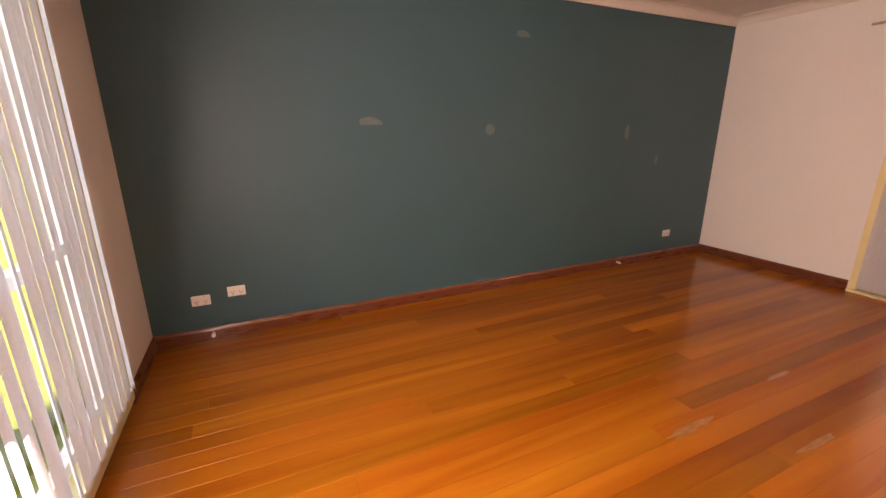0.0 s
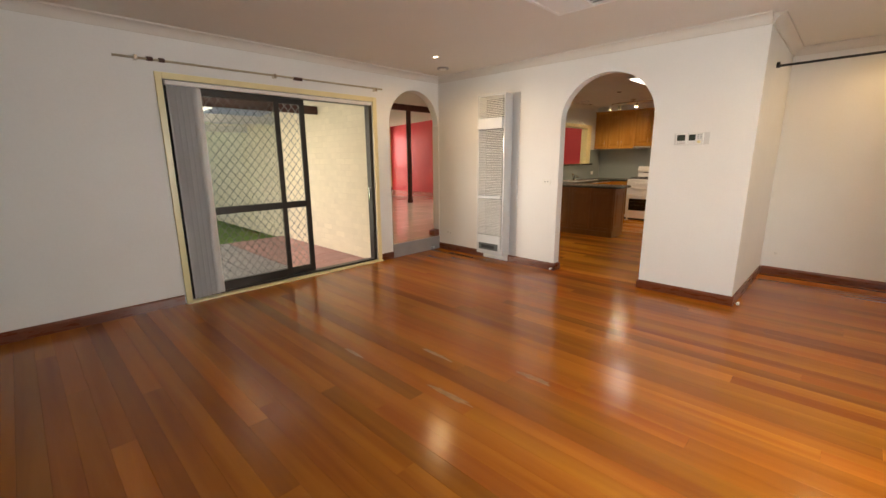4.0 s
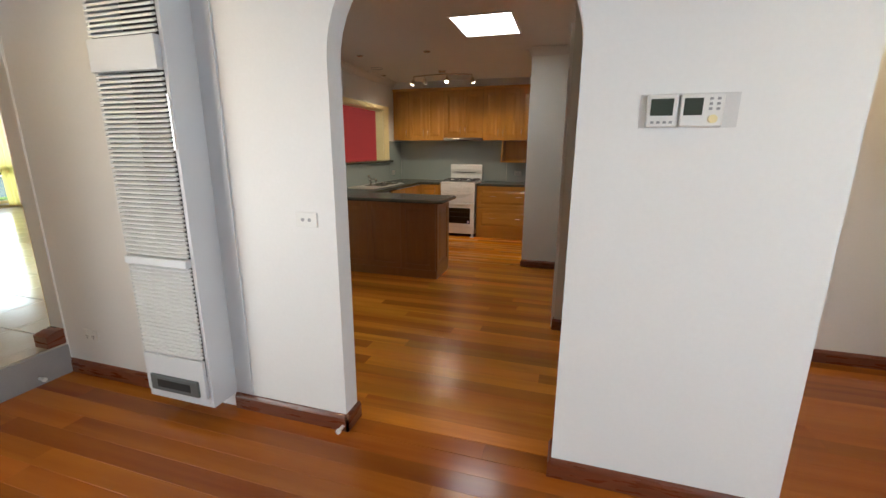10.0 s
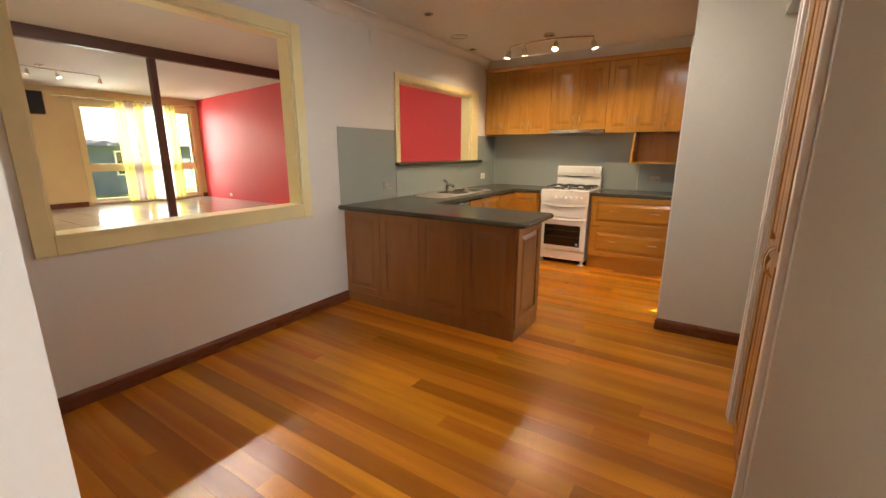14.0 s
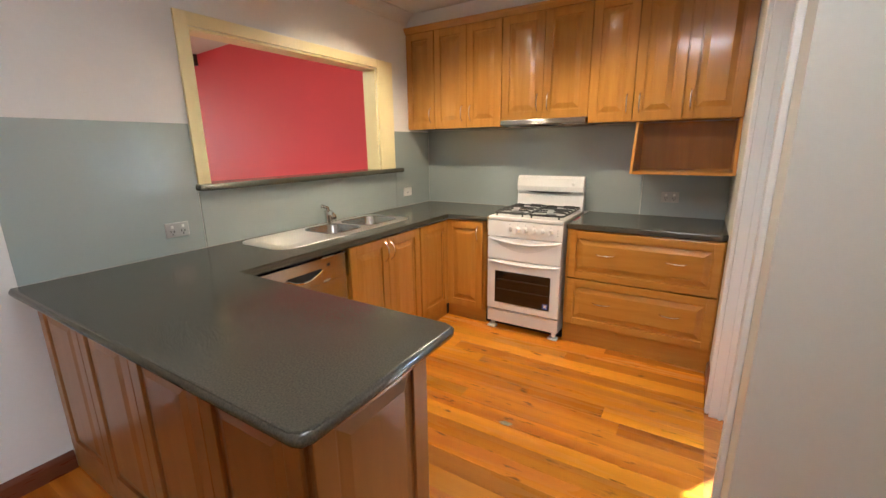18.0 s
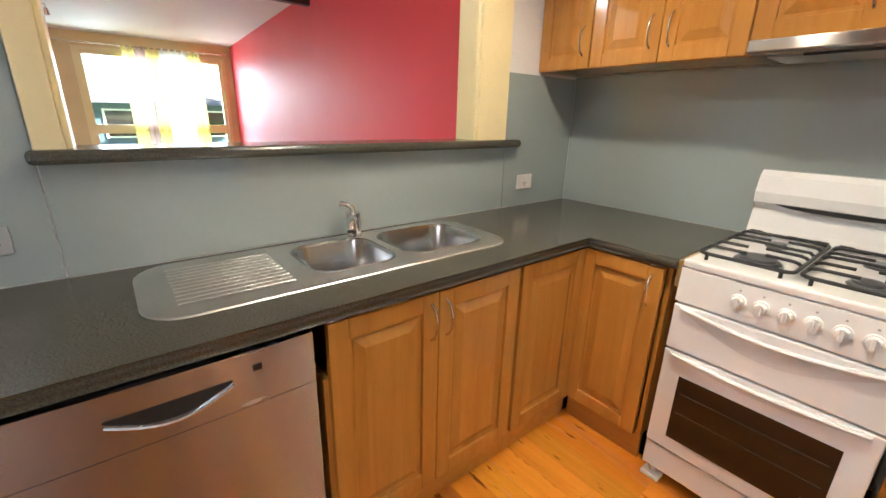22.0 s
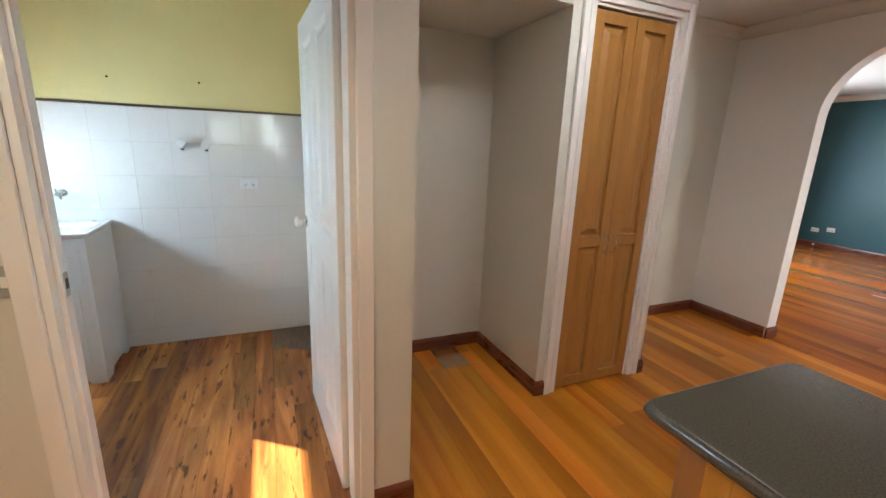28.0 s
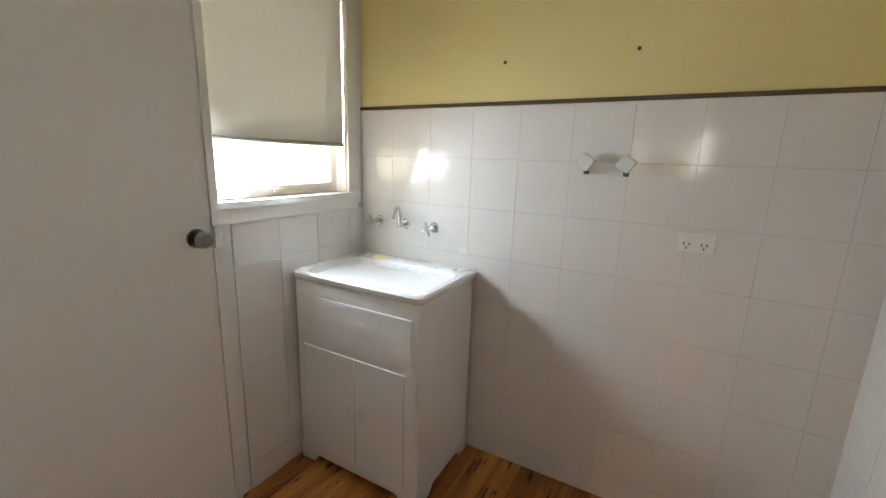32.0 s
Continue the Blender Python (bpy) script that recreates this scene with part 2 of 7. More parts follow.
BROWN_OAK = material("brown_timber_panel", (0.34, 0.150, 0.048), 0.32, vary=0.09, size=2.0, stretch=(7, 7, 0.7), fine=26, bump=0.02, color2=(0.29, 0.124, 0.039), coat=0.3, warp=0.7, depth=0.002, per=0.06)
DOOR_OAK = material("bifold_timber", (0.42, 0.205, 0.055), 0.30, vary=0.2, size=2.2, stretch=(9, 9, 0.7), fine=26, bump=0.03, color2=(0.37, 0.170, 0.043), coat=0.2, warp=0.7, depth=0.002)
BENCH = material("dark_speckled_laminate", (0.044, 0.043, 0.034), 0.20, vary=0.15, size=210, fine=300, bump=0.0, color2=(0.088, 0.083, 0.062), rvary=0.0)
SPLASH = material("blue_grey_splashback", (0.335, 0.385, 0.370), 0.16, vary=0.03, size=1.5, bump=0.0, rvary=0.1, spec=1.0, coat=0.8)
STEEL = material("brushed_steel", (0.46, 0.45, 0.44), 0.27, 1.0, vary=0.03, size=2, stretch=(1, 1, 6), fine=40, bump=0.0, rvary=0.04, spec=0.7, aniso=1.0)
PLATE_GREY = material("brushed_metal_plate", (0.46, 0.455, 0.44), 0.34, 0.35, vary=0.06, bump=0)
STEEL_ROUND = material("satin_sink_steel", (0.50, 0.50, 0.49), 0.24, 1.0, vary=0.05, size=8, fine=220, bump=0.0, rvary=0.05)
STEEL_SATIN = material("satin_steel_sheet", (0.62, 0.62, 0.60), 0.40, 1.0, vary=0.06, size=9, fine=200, bump=0.0, rvary=0.05)
DARK_NICKEL = material("dark_nickel", (0.30, 0.29, 0.28), 0.22, 0.95, vary=0.05, bump=0)
SEALANT = material("greyed_sealant", (0.38, 0.38, 0.36), 0.5, vary=0.2, size=9, bump=0.05)
CHROME = material("chrome", (0.75, 0.75, 0.75), 0.08, 1.0, vary=0.04, bump=0)
NICKEL = material("satin_nickel", (0.68, 0.62, 0.52), 0.22, 1.0, vary=0.06, bump=0)
ENAMEL = material("white_enamel", (0.80, 0.79, 0.77), 0.18, vary=0.03, size=4, bump=0.0, coat=0.3)
ENAMEL_GREY = material("grey_marking_and_shade", (0.35, 0.35, 0.35), 0.4, bump=0)
IRON = material("black_cast_iron", (0.018, 0.018, 0.018), 0.45, vary=0.2, bump=0.15)
BURNER = material("grey_burner_cap", (0.07, 0.07, 0.075), 0.4, vary=0.2, bump=0.05)
OVEN_GLASS = material("dark_oven_glass", (0.020, 0.012, 0.007), 0.07, vary=0.1, bump=0)
# black parts, and flat pieces that hold the shade in slots, holes, gaps
BLACK = material("black_part_and_gap_shade", (0.012, 0.012, 0.012), 0.7, bump=0)
PLASTIC = material("white_plastic", (0.78, 0.77, 0.74), 0.35, vary=0.03, bump=0)
LCD = material("dark_display", (0.060, 0.070, 0.055), 0.15, vary=0.1, bump=0)
HEATER = material("silver_heater_enamel", (0.62, 0.635, 0.65), 0.34, vary=0.05, size=2, bump=0.02, spec=0.6)
HEATER_SLAT = material("silver_slat", (0.74, 0.74, 0.72), 0.36, 0.0, vary=0.06, bump=0.02)
DARK_ALU = material("dark_bronze_aluminium", (0.030, 0.026, 0.024), 0.38, 0.3, vary=0.1, bump=0.03)
GRILLE = material("grey_security_grille", (0.30, 0.31, 0.32), 0.4, 0.4, bump=0)
STEP_GREY = material("grey_painted_step", (0.30, 0.285, 0.28), 0.5, vary=0.12, size=5, bump=0.1)
CREAM_TILE = material("cream_floor_tile", (0.50, 0.45, 0.38), 0.15, vary=0.14, size=4, fine=60, bump=0.02, color2=(0.45, 0.40, 0.33), per=0.05, spec=0.8)
GROUT = material("pale_grout", (0.52, 0.49, 0.44), 0.8, vary=0.15, bump=0.15)
WALL_TILE = material("glossy_white_tile", (0.76, 0.72, 0.675), 0.09, vary=0.02, size=3, fine=14, bump=0.05, depth=0.003, per=0.0)
WALL_GROUT = material("white_grout", (0.62, 0.59, 0.55), 0.8, vary=0.1, bump=0.1)
BRICK = material("cream_painted_brick", (0.82, 0.72, 0.57), 0.7, vary=0.08, size=5, fine=70, bump=0.25, per=0.03)
MORTAR = material("cream_painted_mortar", (0.81, 0.71, 0.56), 0.8, vary=0.10, bump=0.2)
LILAC = material("grey_lilac_paving", (0.40, 0.38, 0.40), 0.55, vary=0.15, size=5, bump=0.2, per=0.06)
PAVING = material("red_patio_paving", (0.50, 0.26, 0.25), 0.5, vary=0.2, size=5, bump=0.2, per=0.08)
GRASS = material("lawn_grass", (0.17, 0.32, 0.07), 0.9, vary=0.5, size=6, fine=90, bump=0.5, depth=0.02)
LEAF = material("garden_leaf", (0.12, 0.19, 0.07), 0.6, vary=0.5, size=5, per=0.2)
BARK = material("garden_bark", (0.10, 0.07, 0.05), 0.9, vary=0.4, bump=0.5)
PATIO_SHEET = translucent("grey_polycarbonate", (0.88, 0.88, 0.86), 0.9)
ROOF_SHEET = material("patio_roof_sheet", (0.22, 0.22, 0.22), 0.6, vary=0.15)
FENCE = material("pale_fence", (0.50, 0.56, 0.58), 0.7, vary=0.15, size=4, bump=0.1)
PALE_FLOOR = material("pale_entry_tile", (0.58, 0.57, 0.55), 0.3, vary=0.1, size=4)
BLIND = translucent("white_blind_vane", (0.86, 0.87, 0.88), 0.42)
ROLLER = translucent("grey_green_roller_blind", (0.56, 0.56, 0.52), 0.15)
VOILE = translucent("white_voile", (0.85, 0.85, 0.82), 0.6)
YELLOW_VOILE = translucent("yellow_voile", (0.80, 0.70, 0.26), 0.5)
MAUVE_VOILE = translucent("mauve_voile", (0.48, 0.34, 0.30), 0.5)
CLOTH = material("taupe_satin_curtain", (0.34, 0.255, 0.185), 0.34, vary=0.40, size=9, stretch=(6, 6, 1), fine=160, bump=0.05)
CLOTH_DARK = material("dark_maroon_lining", (0.045, 0.014, 0.012), 0.7, vary=0.3, bump=0.1)
GLASS = glass("window_glass")
SMOKED = glass("tinted_door_glass", (0.78, 0.80, 0.80))
DIFFUSER = glow("skylight_diffuser", (0.95, 0.97, 1.0), SKYLIGHT)
# glow for the panel that imitates daylight glare behind the laundry window
GLARE = glow("glare_panel", (0.93, 0.97, 1.0), 0.9)
LAMP_WARM = glow("warm_lamp_face", (1.0, 0.86, 0.66), 4.5)
LAMP_COOL = glow("white_tube", (1.0, 0.97, 0.92), 2.6)
STICKER = material("blue_sticker", (0.06, 0.12, 0.45), 0.4, bump=0)

# ---- helpers for meshes ----


def box(bm, x0, x1, y0, y1, z0, z1, bevel=0.0):
    m = Matrix.LocRotScale(((x0 + x1) / 2, (y0 + y1) / 2, (z0 + z1) / 2), None, (abs(x1 - x0), abs(y1 - y0), abs(z1 - z0)))
    g = bmesh.ops.create_cube(bm, size=1, matrix=m)
    if bevel:
        edges = {e for v in g["verts"] for e in v.link_edges}
        bmesh.ops.bevel(bm, geom=list(edges), offset=bevel, segments=2, affect="EDGES", profile=0.5)
    return bm


def boxes(*some, bevel=0.0):
    bm = bmesh.new()
    for b in some:
        box(bm, *b, bevel=bevel)
    return bm


def rod(bm, a, b, r, r2=None, seg=16, cap=True):
    a, b = Vector(a), Vector(b)
    m = Matrix.Translation((a + b) / 2) @ (b - a).to_track_quat("Z", "Y").to_matrix().to_4x4()
    bmesh.ops.create_cone(bm, cap_ends=cap, segments=seg, radius1=r, radius2=r if r2 is None else r2, depth=(b - a).length, matrix=m)
    return bm


def rods(*some, seg=16):
    bm = bmesh.new()
    for s in some:
        rod(bm, *s, seg=seg)
    return bm


def tube(points, r, seg=10):
    """A bent rod swept through points as one skin; closed where the last point is the first."""
    pts = [Vector(p) for p in points]
    closed = (pts[0] - pts[-1]).length < 1e-6
    if closed:
        pts.pop()
    k = len(pts)
    bm = bmesh.new()
    rings, side = [], None
    for i, p in enumerate(pts):
        before, after = (pts[i - 1], pts[(i + 1) % k]) if closed else (pts[max(i - 1, 0)], pts[min(i + 1, k - 1)])
        way = ((after - p).normalized() if after != p else Vector()) + ((p - before).normalized() if before != p else Vector())
        way = way.normalized() if way.length > 1e-6 else Vector((0, 0, 1))
        if side is None:
            side = way.orthogonal()
        side = (side - way * side.dot(way)).normalized()
        up = way.cross(side)
        rings.append([bm.verts.new(p + r * (side * math.cos(j * math.tau / seg) + up * math.sin(j * math.tau / seg))) for j in range(seg)])
    for a, b in zip(rings, rings[1:] + rings[:1] if closed else rings[1:]):
        for j in range(seg):
            bm.faces.new((a[j], a[(j + 1) % seg], b[(j + 1) % seg], b[j]))
    if not closed:
        bm.faces.new(rings[0])
        bm.faces.new(rings[-1])
    bmesh.ops.recalc_face_normals(bm, faces=bm.faces[:])
    return bm


def holed(x0, x1, u0, u1, z0, z1, holes, axis="x"):
    """One wall from x0 to x1 thick, u0 to u1 long and z0 to z1 high, with rectangular openings (u, u, z, z) through it."""
    us = sorted({u0, u1, *(h[0] for h in holes), *(h[1] for h in holes)})
    zs = sorted({z0, z1, *(h[2] for h in holes), *(h[3] for h in holes)})
    put = (lambda w, u, z: (w, u, z)) if axis == "x" else (lambda w, u, z: (u, w, z))
    solid = {(i, j) for i in range(len(us) - 1) for j in range(len(zs) - 1)
             if not any(h[0] < (us[i] + us[i + 1]) / 2 < h[1] and h[2] < (zs[j] + zs[j + 1]) / 2 < h[3] for h in holes)}
    bm, seen = bmesh.new(), {}

    def v(w, i, j):
        if (w, i, j) not in seen:
            seen[w, i, j] = bm.verts.new(put((x0, x1)[w], us[i], zs[j]))
        return seen[w, i, j]

    for i, j in solid:
        for w in (0, 1):
            bm.faces.new((v(w, i, j), v(w, i + 1, j), v(w, i + 1, j + 1), v(w, i, j + 1)))
        for di, dj, p, q in ((-1, 0, (0, 0), (0, 1)), (1, 0, (1, 0), (1, 1)), (0, -1, (0, 0), (1, 0)), (0, 1, (0, 1), (1, 1))):
            if (i + di, j + dj) not in solid:
                (a, b), (c, d) = p, q
                bm.faces.new((v(0, i + a, j + b), v(0, i + c, j + d), v(1, i + c, j + d), v(1, i + a, j + b)))
    bmesh.ops.recalc_face_normals(bm, faces=bm.faces[:])
    return bm


def prism(outline, lift, axis="z", bevel=0.0):
    """A flat outline (pairs), pushed along an axis from lift[0] to lift[1]."""
    bm = bmesh.new()
    put = {"z": lambda u, v, w: (u, v, w), "x": lambda u, v, w: (w, u, v), "y": lambda u, v, w: (u, w, v)}[axis]
    low = [bm.verts.new(put(u, v, lift[0])) for u, v in outline]
    high = [bm.verts.new(put(u, v, lift[1])) for u, v in outline]
    k = len(outline)
    f1, f2 = bm.faces.new(low), bm.faces.new(high)
    for i in range(k):
        bm.faces.new((low[i], low[(i + 1) % k], high[(i + 1) % k], high[i]))
    if bevel:
        rim = list(f1.edges) + list(f2.edges)
        bmesh.ops.bevel(bm, geom=rim, offset=bevel, segments=2, affect="EDGES", profile=0.5)
    bmesh.ops.recalc_face_normals(bm, faces=bm.faces[:])
    bmesh.ops.triangulate(bm, faces=[f for f in bm.faces if len(f.verts) > 4])
    return bm


def spot_of(ob):
    p = Vector()
    while ob:
        p += ob.location
        ob = ob.parent
    return p


def mesh_of(name, bm, mat, smooth=False):
    me = bpy.data.meshes.new(name)
    bm.to_mesh(me)
    bm.free()
    me.materials.append(mat)
    if smooth:
        me.polygons.foreach_set("use_smooth", [True] * len(me.polygons))
        me.set_sharp_from_angle(angle=radians(40))
    return me


def part(name, bm, mat, parent, label="", m=None, smooth=False, here=False):
    """One mesh object under a thing or part. The mesh is given in world metres unless here (then in its parent's own)."""
    if not here and parent is not None:
        bmesh.ops.translate(bm, verts=bm.verts[:], vec=-spot_of(parent))
    ob = new(name, mesh_of(name, bm, mat, smooth))
    ob.parent = parent
    if m is not None:
        ob.matrix_basis = m
    if label:
        tagged(ob, label)
    return ob


def thing(name, at, label, category, group=""):
    ob = new(name)
    ob.empty_display_size = 0.1
    ob.location = at
    return tagged(ob, label, category, group)


def structure(name, bm, mat, label, category="wall", smooth=False):
    ob = new(name, mesh_of(name, bm, mat, smooth))
    return tagged(ob, label, category, kind="structure")


def arc(cx, cz, rx, rz, a0, a1, n=24):
    return [(cx + rx * math.cos(radians(a0 + (a1 - a0) * i / n)), cz + rz * math.sin(radians(a0 + (a1 - a0) * i / n))) for i in range(n + 1)]


def panel(bm, w, h, t=0.02, frame_w=0.055, splits=(), at=(0, 0, 0), bead=0.013):
    """A framed door or panel: x from 0 to w, z from 0 to h, its face towards -y, with raised fields. splits: heights between fields."""
    ax, ay, az = at
    box(bm, ax, ax + w, ay - t * 0.35, ay, az, az + h)
    tops = [0, *splits, h]
    f, y = frame_w, ay - t
    bars = [(0, f, 0, h), (w - f, w, 0, h)]
    for i, z in enumerate(tops):
        lo, hi = (z, z + f) if i == 0 else (z - f, z) if i == len(tops) - 1 else (z - f / 2, z + f / 2)
        bars.append((f, w - f, lo, hi))
    for x0, x1, z0, z1 in bars:
        box(bm, ax + x0, ax + x1, y, ay - t * 0.35 + 0.0005, az + z0, az + z1, bevel=0.0025)
    for i in range(len(tops) - 1):
        z0 = tops[i] + (f if i == 0 else f / 2) + bead
        z1 = tops[i + 1] - (f if i == len(tops) - 2 else f / 2) - bead
        x0, x1 = f + bead, w - f - bead
        s = min(0.03, (x1 - x0) / 4)
        ring = [[bm.verts.new((ax + px, py, az + pz)) for px, pz in ((x0 + k, z0 + k), (x1 - k, z0 + k), (x1 - k, z1 - k), (x0 + k, z1 - k))]
                for k, py in ((0, ay - t * 0.35), (0.002, ay - t * 0.42), (s, y + 0.002), (s + 0.003, y + 0.001))]
        for a, b in zip(ring, ring[1:]):
            for j in range(4):
                bm.faces.new((a[j], a[(j + 1) % 4], b[(j + 1) % 4], b[j]))
        bm.faces.new(ring[-1])
    bmesh.ops.recalc_face_normals(bm, faces=bm.faces[:])
    return bm


def bow_handle(length, upright=True, r=0.0045, out=0.028):
    """A bowed bar handle on a face towards -y, centred."""
    pts = []
    for i in range(9):
        u = -1 + i / 4
        bulge = -out * (1 - u * u) ** 0.7 - 0.003 if abs(u) < 1 else 0.002
        pts.append((0, bulge, u * length / 2) if upright else (u * length / 2, bulge, 0))
    return tube(pts, r, 8)


EAST = pose(0, 0, 0, 0, 0, -90)   # turns a face towards -y into one towards -x
WEST = pose(0, 0, 0, 0, 0, 90)    # ... towards +x
NORTH = pose(0, 0, 0, 0, 0, 180)  # ... towards +y

# ---- the plan ----
XE, XE2 = 5.03, 5.15          # east wall: inner face, outer face
XW = -0.55                    # west wall of the living room
YN = 2.47                     # teal wall
YA, YA2 = -2.545, -2.66       # arch wall: living side, kitchen side
YS = -8.20                    # kitchen's south wall
XK, XK2 = 2.50, 2.38          # kitchen's west wall: kitchen side, laundry side
XL = 0.545                    # laundry's tiled wall
YL = -8.15                    # laundry's window wall
YLN, YH = -6.105, -6.01        # laundry's north wall: laundry side, hall side
ZC = 2.55                     # ceiling
Z2 = 0.20                     # floor of the red room
CUP_S, CUP_N, CUP_E = -5.04, -4.17, 2.03
XR, YR = 13.40, -8.35         # red room: far wall, red wall
YB = -1.42                    # patio side of the brick wall


def sloped(x):
    return 2.97 - (x - XE2) * 0.0465


# floors under the boards, and the ceiling
structure("floor", boxes((XW - 0.1, XE + 0.06, YN + 0.1, -8.3, -0.16, -0.021)), SUBFLOOR, "dark joints under the floor boards", "floor")
ceil = boxes((XW - 0.12, XE2, -4.68, YN + 0.12, ZC, ZC + 0.12), (XW - 0.12, 2.56, -5.33, -4.68, ZC, ZC + 0.12), (3.09, XE2, -5.33, -4.68, ZC, ZC + 0.12), (XW - 0.12, XE2, -8.4, -5.33, ZC, ZC + 0.12))
structure("ceiling", ceil, CEILING, "flat white plaster ceiling", "ceiling")
shaft = boxes((2.54, 2.56, -5.35, -4.66, ZC + 0.002, ZC + 0.55), (3.09, 3.11, -5.35, -4.66, ZC + 0.002, ZC + 0.55), (2.56, 3.09, -5.35, -5.33, ZC + 0.002, ZC + 0.55), (2.56, 3.09, -4.68, -4.66, ZC + 0.002, ZC + 0.55))
structure("skylight_shaft", shaft, WHITE_TRIM, "white lined skylight shaft above the kitchen", "skylight")

# walls
structure("wall_north", boxes((XW - 0.12, XE2, YN, YN + 0.12, -0.1, ZC)), TEAL, "dark teal painted plaster feature wall")
WWIN = (-0.62, 1.72, 0.13, 2.25)   # west window: y, y, z, z
WDOOR = (-2.76, -1.87, 2.07)
x0, x1 = XW - 0.12, XW
structure("wall_west", holed(x0, x1, -4.30, YN, -0.1, ZC, (WWIN, (WDOOR[0], WDOOR[1], -0.1, WDOOR[2]))), WHITE_WALL, "white painted plaster wall with a window and a doorway")
SDOOR = (-1.33, 0.98, 2.11)        # sliding door: y, y, head
SARCH = (-2.535, -1.60, 1.86, 2.325)
em = holed(XE, XE2, SARCH[1], YN, -0.1, ZC, ((SDOOR[0], SDOOR[1], -0.1, SDOOR[2]),))
structure("wall_east", em, WHITE_WALL, "white painted plaster wall with a sliding door")
sy = (SARCH[0] + SARCH[1]) / 2
outline = [(SARCH[1], ZC), (SARCH[1], SARCH[2])] + arc(sy, SARCH[2], (SARCH[1] - SARCH[0]) / 2, SARCH[3] - SARCH[2], 0, 180)[1:] + [(SARCH[0], ZC)]
structure("wall_east_arch", prism(outline, (XE, XE2), "x"), WHITE_WALL, "white plaster round the small round-headed opening")
HATCH = (-4.70, -3.17, 0.93, 2.20)
SERV = (-7.45, -5.965, 1.25, 2.06)
km = holed(XE, XE2, -8.4, SARCH[0], -0.1, ZC, (HATCH, SERV))
structure("wall_east_kitchen", km, PALE, "pale grey kitchen wall with two openings into the red room")
# arch wall between living room and kitchen
A0, A1 = 1.975, 3.005
outline = [(1.12, 0), (A0, 0), (A0, 1.80)] + arc((A0 + A1) / 2, 1.80, (A1 - A0) / 2, 0.485, 180, 0)[1:] + [(A1, 0), (XE, 0), (XE, ZC), (1.12, ZC)]
structure("wall_arch", prism(outline, (YA2, YA), "y"), WHITE_WALL, "white plaster wall with a round-headed archway")
structure("wall_alcove_side", boxes((1.12, 1.27, -4.18, YA2, -0.1, ZC)), WHITE_WALL, "white plaster side wall of the alcove")
structure("wall_alcove_back", boxes((XW, 1.12, -4.30, -4.18, -0.1, ZC)), WHITE_WALL, "cream white plaster back wall of the alcove")
structure("wall_dining", boxes((1.12, 1.27, -4.30, -4.18, -0.1, ZC), (1.27, 1.2705, -4.16, YA2, 0, ZC)), GREIGE, "greige wall beside the cupboard")
# built-in cupboard block
HALL_Z = 2.19
CD = (-4.905, -4.295, 2.225)        # cupboard doors
structure("wall_cupboard_north", boxes((1.27, CUP_E, CUP_N - 0.06, CUP_N, -0.1, ZC)), GREIGE, "greige plaster side of a built-in cupboard")
structure("wall_cupboard_south", boxes((1.27, CUP_E, CUP_S, CUP_S + 0.06, -0.1, ZC)), GREIGE, "greige plaster side of a built-in cupboard")
structure("wall_cupboard_back", boxes((1.20, 1.27, CUP_S, CUP_N, -0.1, ZC)), GREIGE, "greige plaster back of a built-in cupboard")
structure("wall_cupboard_front", holed(CUP_E - 0.06, CUP_E, CUP_S + 0.06, CUP_N - 0.06, -0.1, ZC, ((CD[0], CD[1], -0.1, CD[2]),)), GREIGE, "greige plaster round the doors of a built-in cupboard")
structure("bulkhead", boxes((1.26, CUP_E - 0.002, YH, CUP_S, HALL_Z, ZC - 0.001)), GREIGE, "greige lowered ceiling over the short hall", "bulkhead")
structure("wall_hall_end", boxes((1.14, 1.26, YH, CUP_S, -0.1, ZC)), GREIGE, "greige end wall of the short hall")
structure("wall_laundry_north", boxes((0.42, XK2, YLN, YH, -0.1, ZC)), GREIGE, "greige wall between hall and laundry")
structure("wall_laundry_north_lining", boxes((XL, XK2, YLN - 0.004, YLN - 0.0005, 1.66, ZC)), YELLOW, "yellow painted wall above white tiles")
LD = (-7.085, -6.22, 2.05)          # laundry doorway
structure("wall_west_kitchen", holed(XK2, XK, YS, YH, -0.1, ZC, ((LD[0], LD[1], -0.1, LD[2]),)), GREIGE, "greige kitchen wall with the laundry doorway")
structure("wall_south", boxes((XK2, XE2, YS - 0.14, YS, -0.1, ZC)), PALE, "pale grey wall behind the kitchen cabinets")
LWIN = (0.665, 1.375, 1.255, 2.16)
structure("wall_laundry_south", holed(YL - 0.14, YL, 0.42, XK2, -0.1, ZC, (LWIN,), "y"), WHITE_WALL, "white laundry wall with a window")
structure("wall_laundry_west", boxes((0.42, XL, YL, YLN, -0.1, ZC)), YELLOW, "yellow painted wall above white tiles")
# red room
RN = YB - 0.22
RWIN = (-8.16, -5.93, 0.28, 2.30)
structure("floor_red_room", boxes((XE2, XR, YR, RN, 0.0, Z2 - 0.012), (XE + 0.001, XE2, SARCH[0], SARCH[1], 0.0, Z2 - 0.012)), GROUT, "pale grout under cream floor tiles", "floor")
structure("wall_red", boxes((XE2, XR, YR - 0.12, YR, -0.1, 2.98)), RED, "glossy red painted wall")
structure("wall_red_room_far", holed(XR, XR + 0.14, YR, RN, -0.1, 2.9, (RWIN,)), CREAM, "cream yellow wall with a tall window")
structure("wall_red_room_north", boxes((XE2, XR, RN, RN + 0.10, -0.1, 2.98)), CREAM, "cream yellow wall")
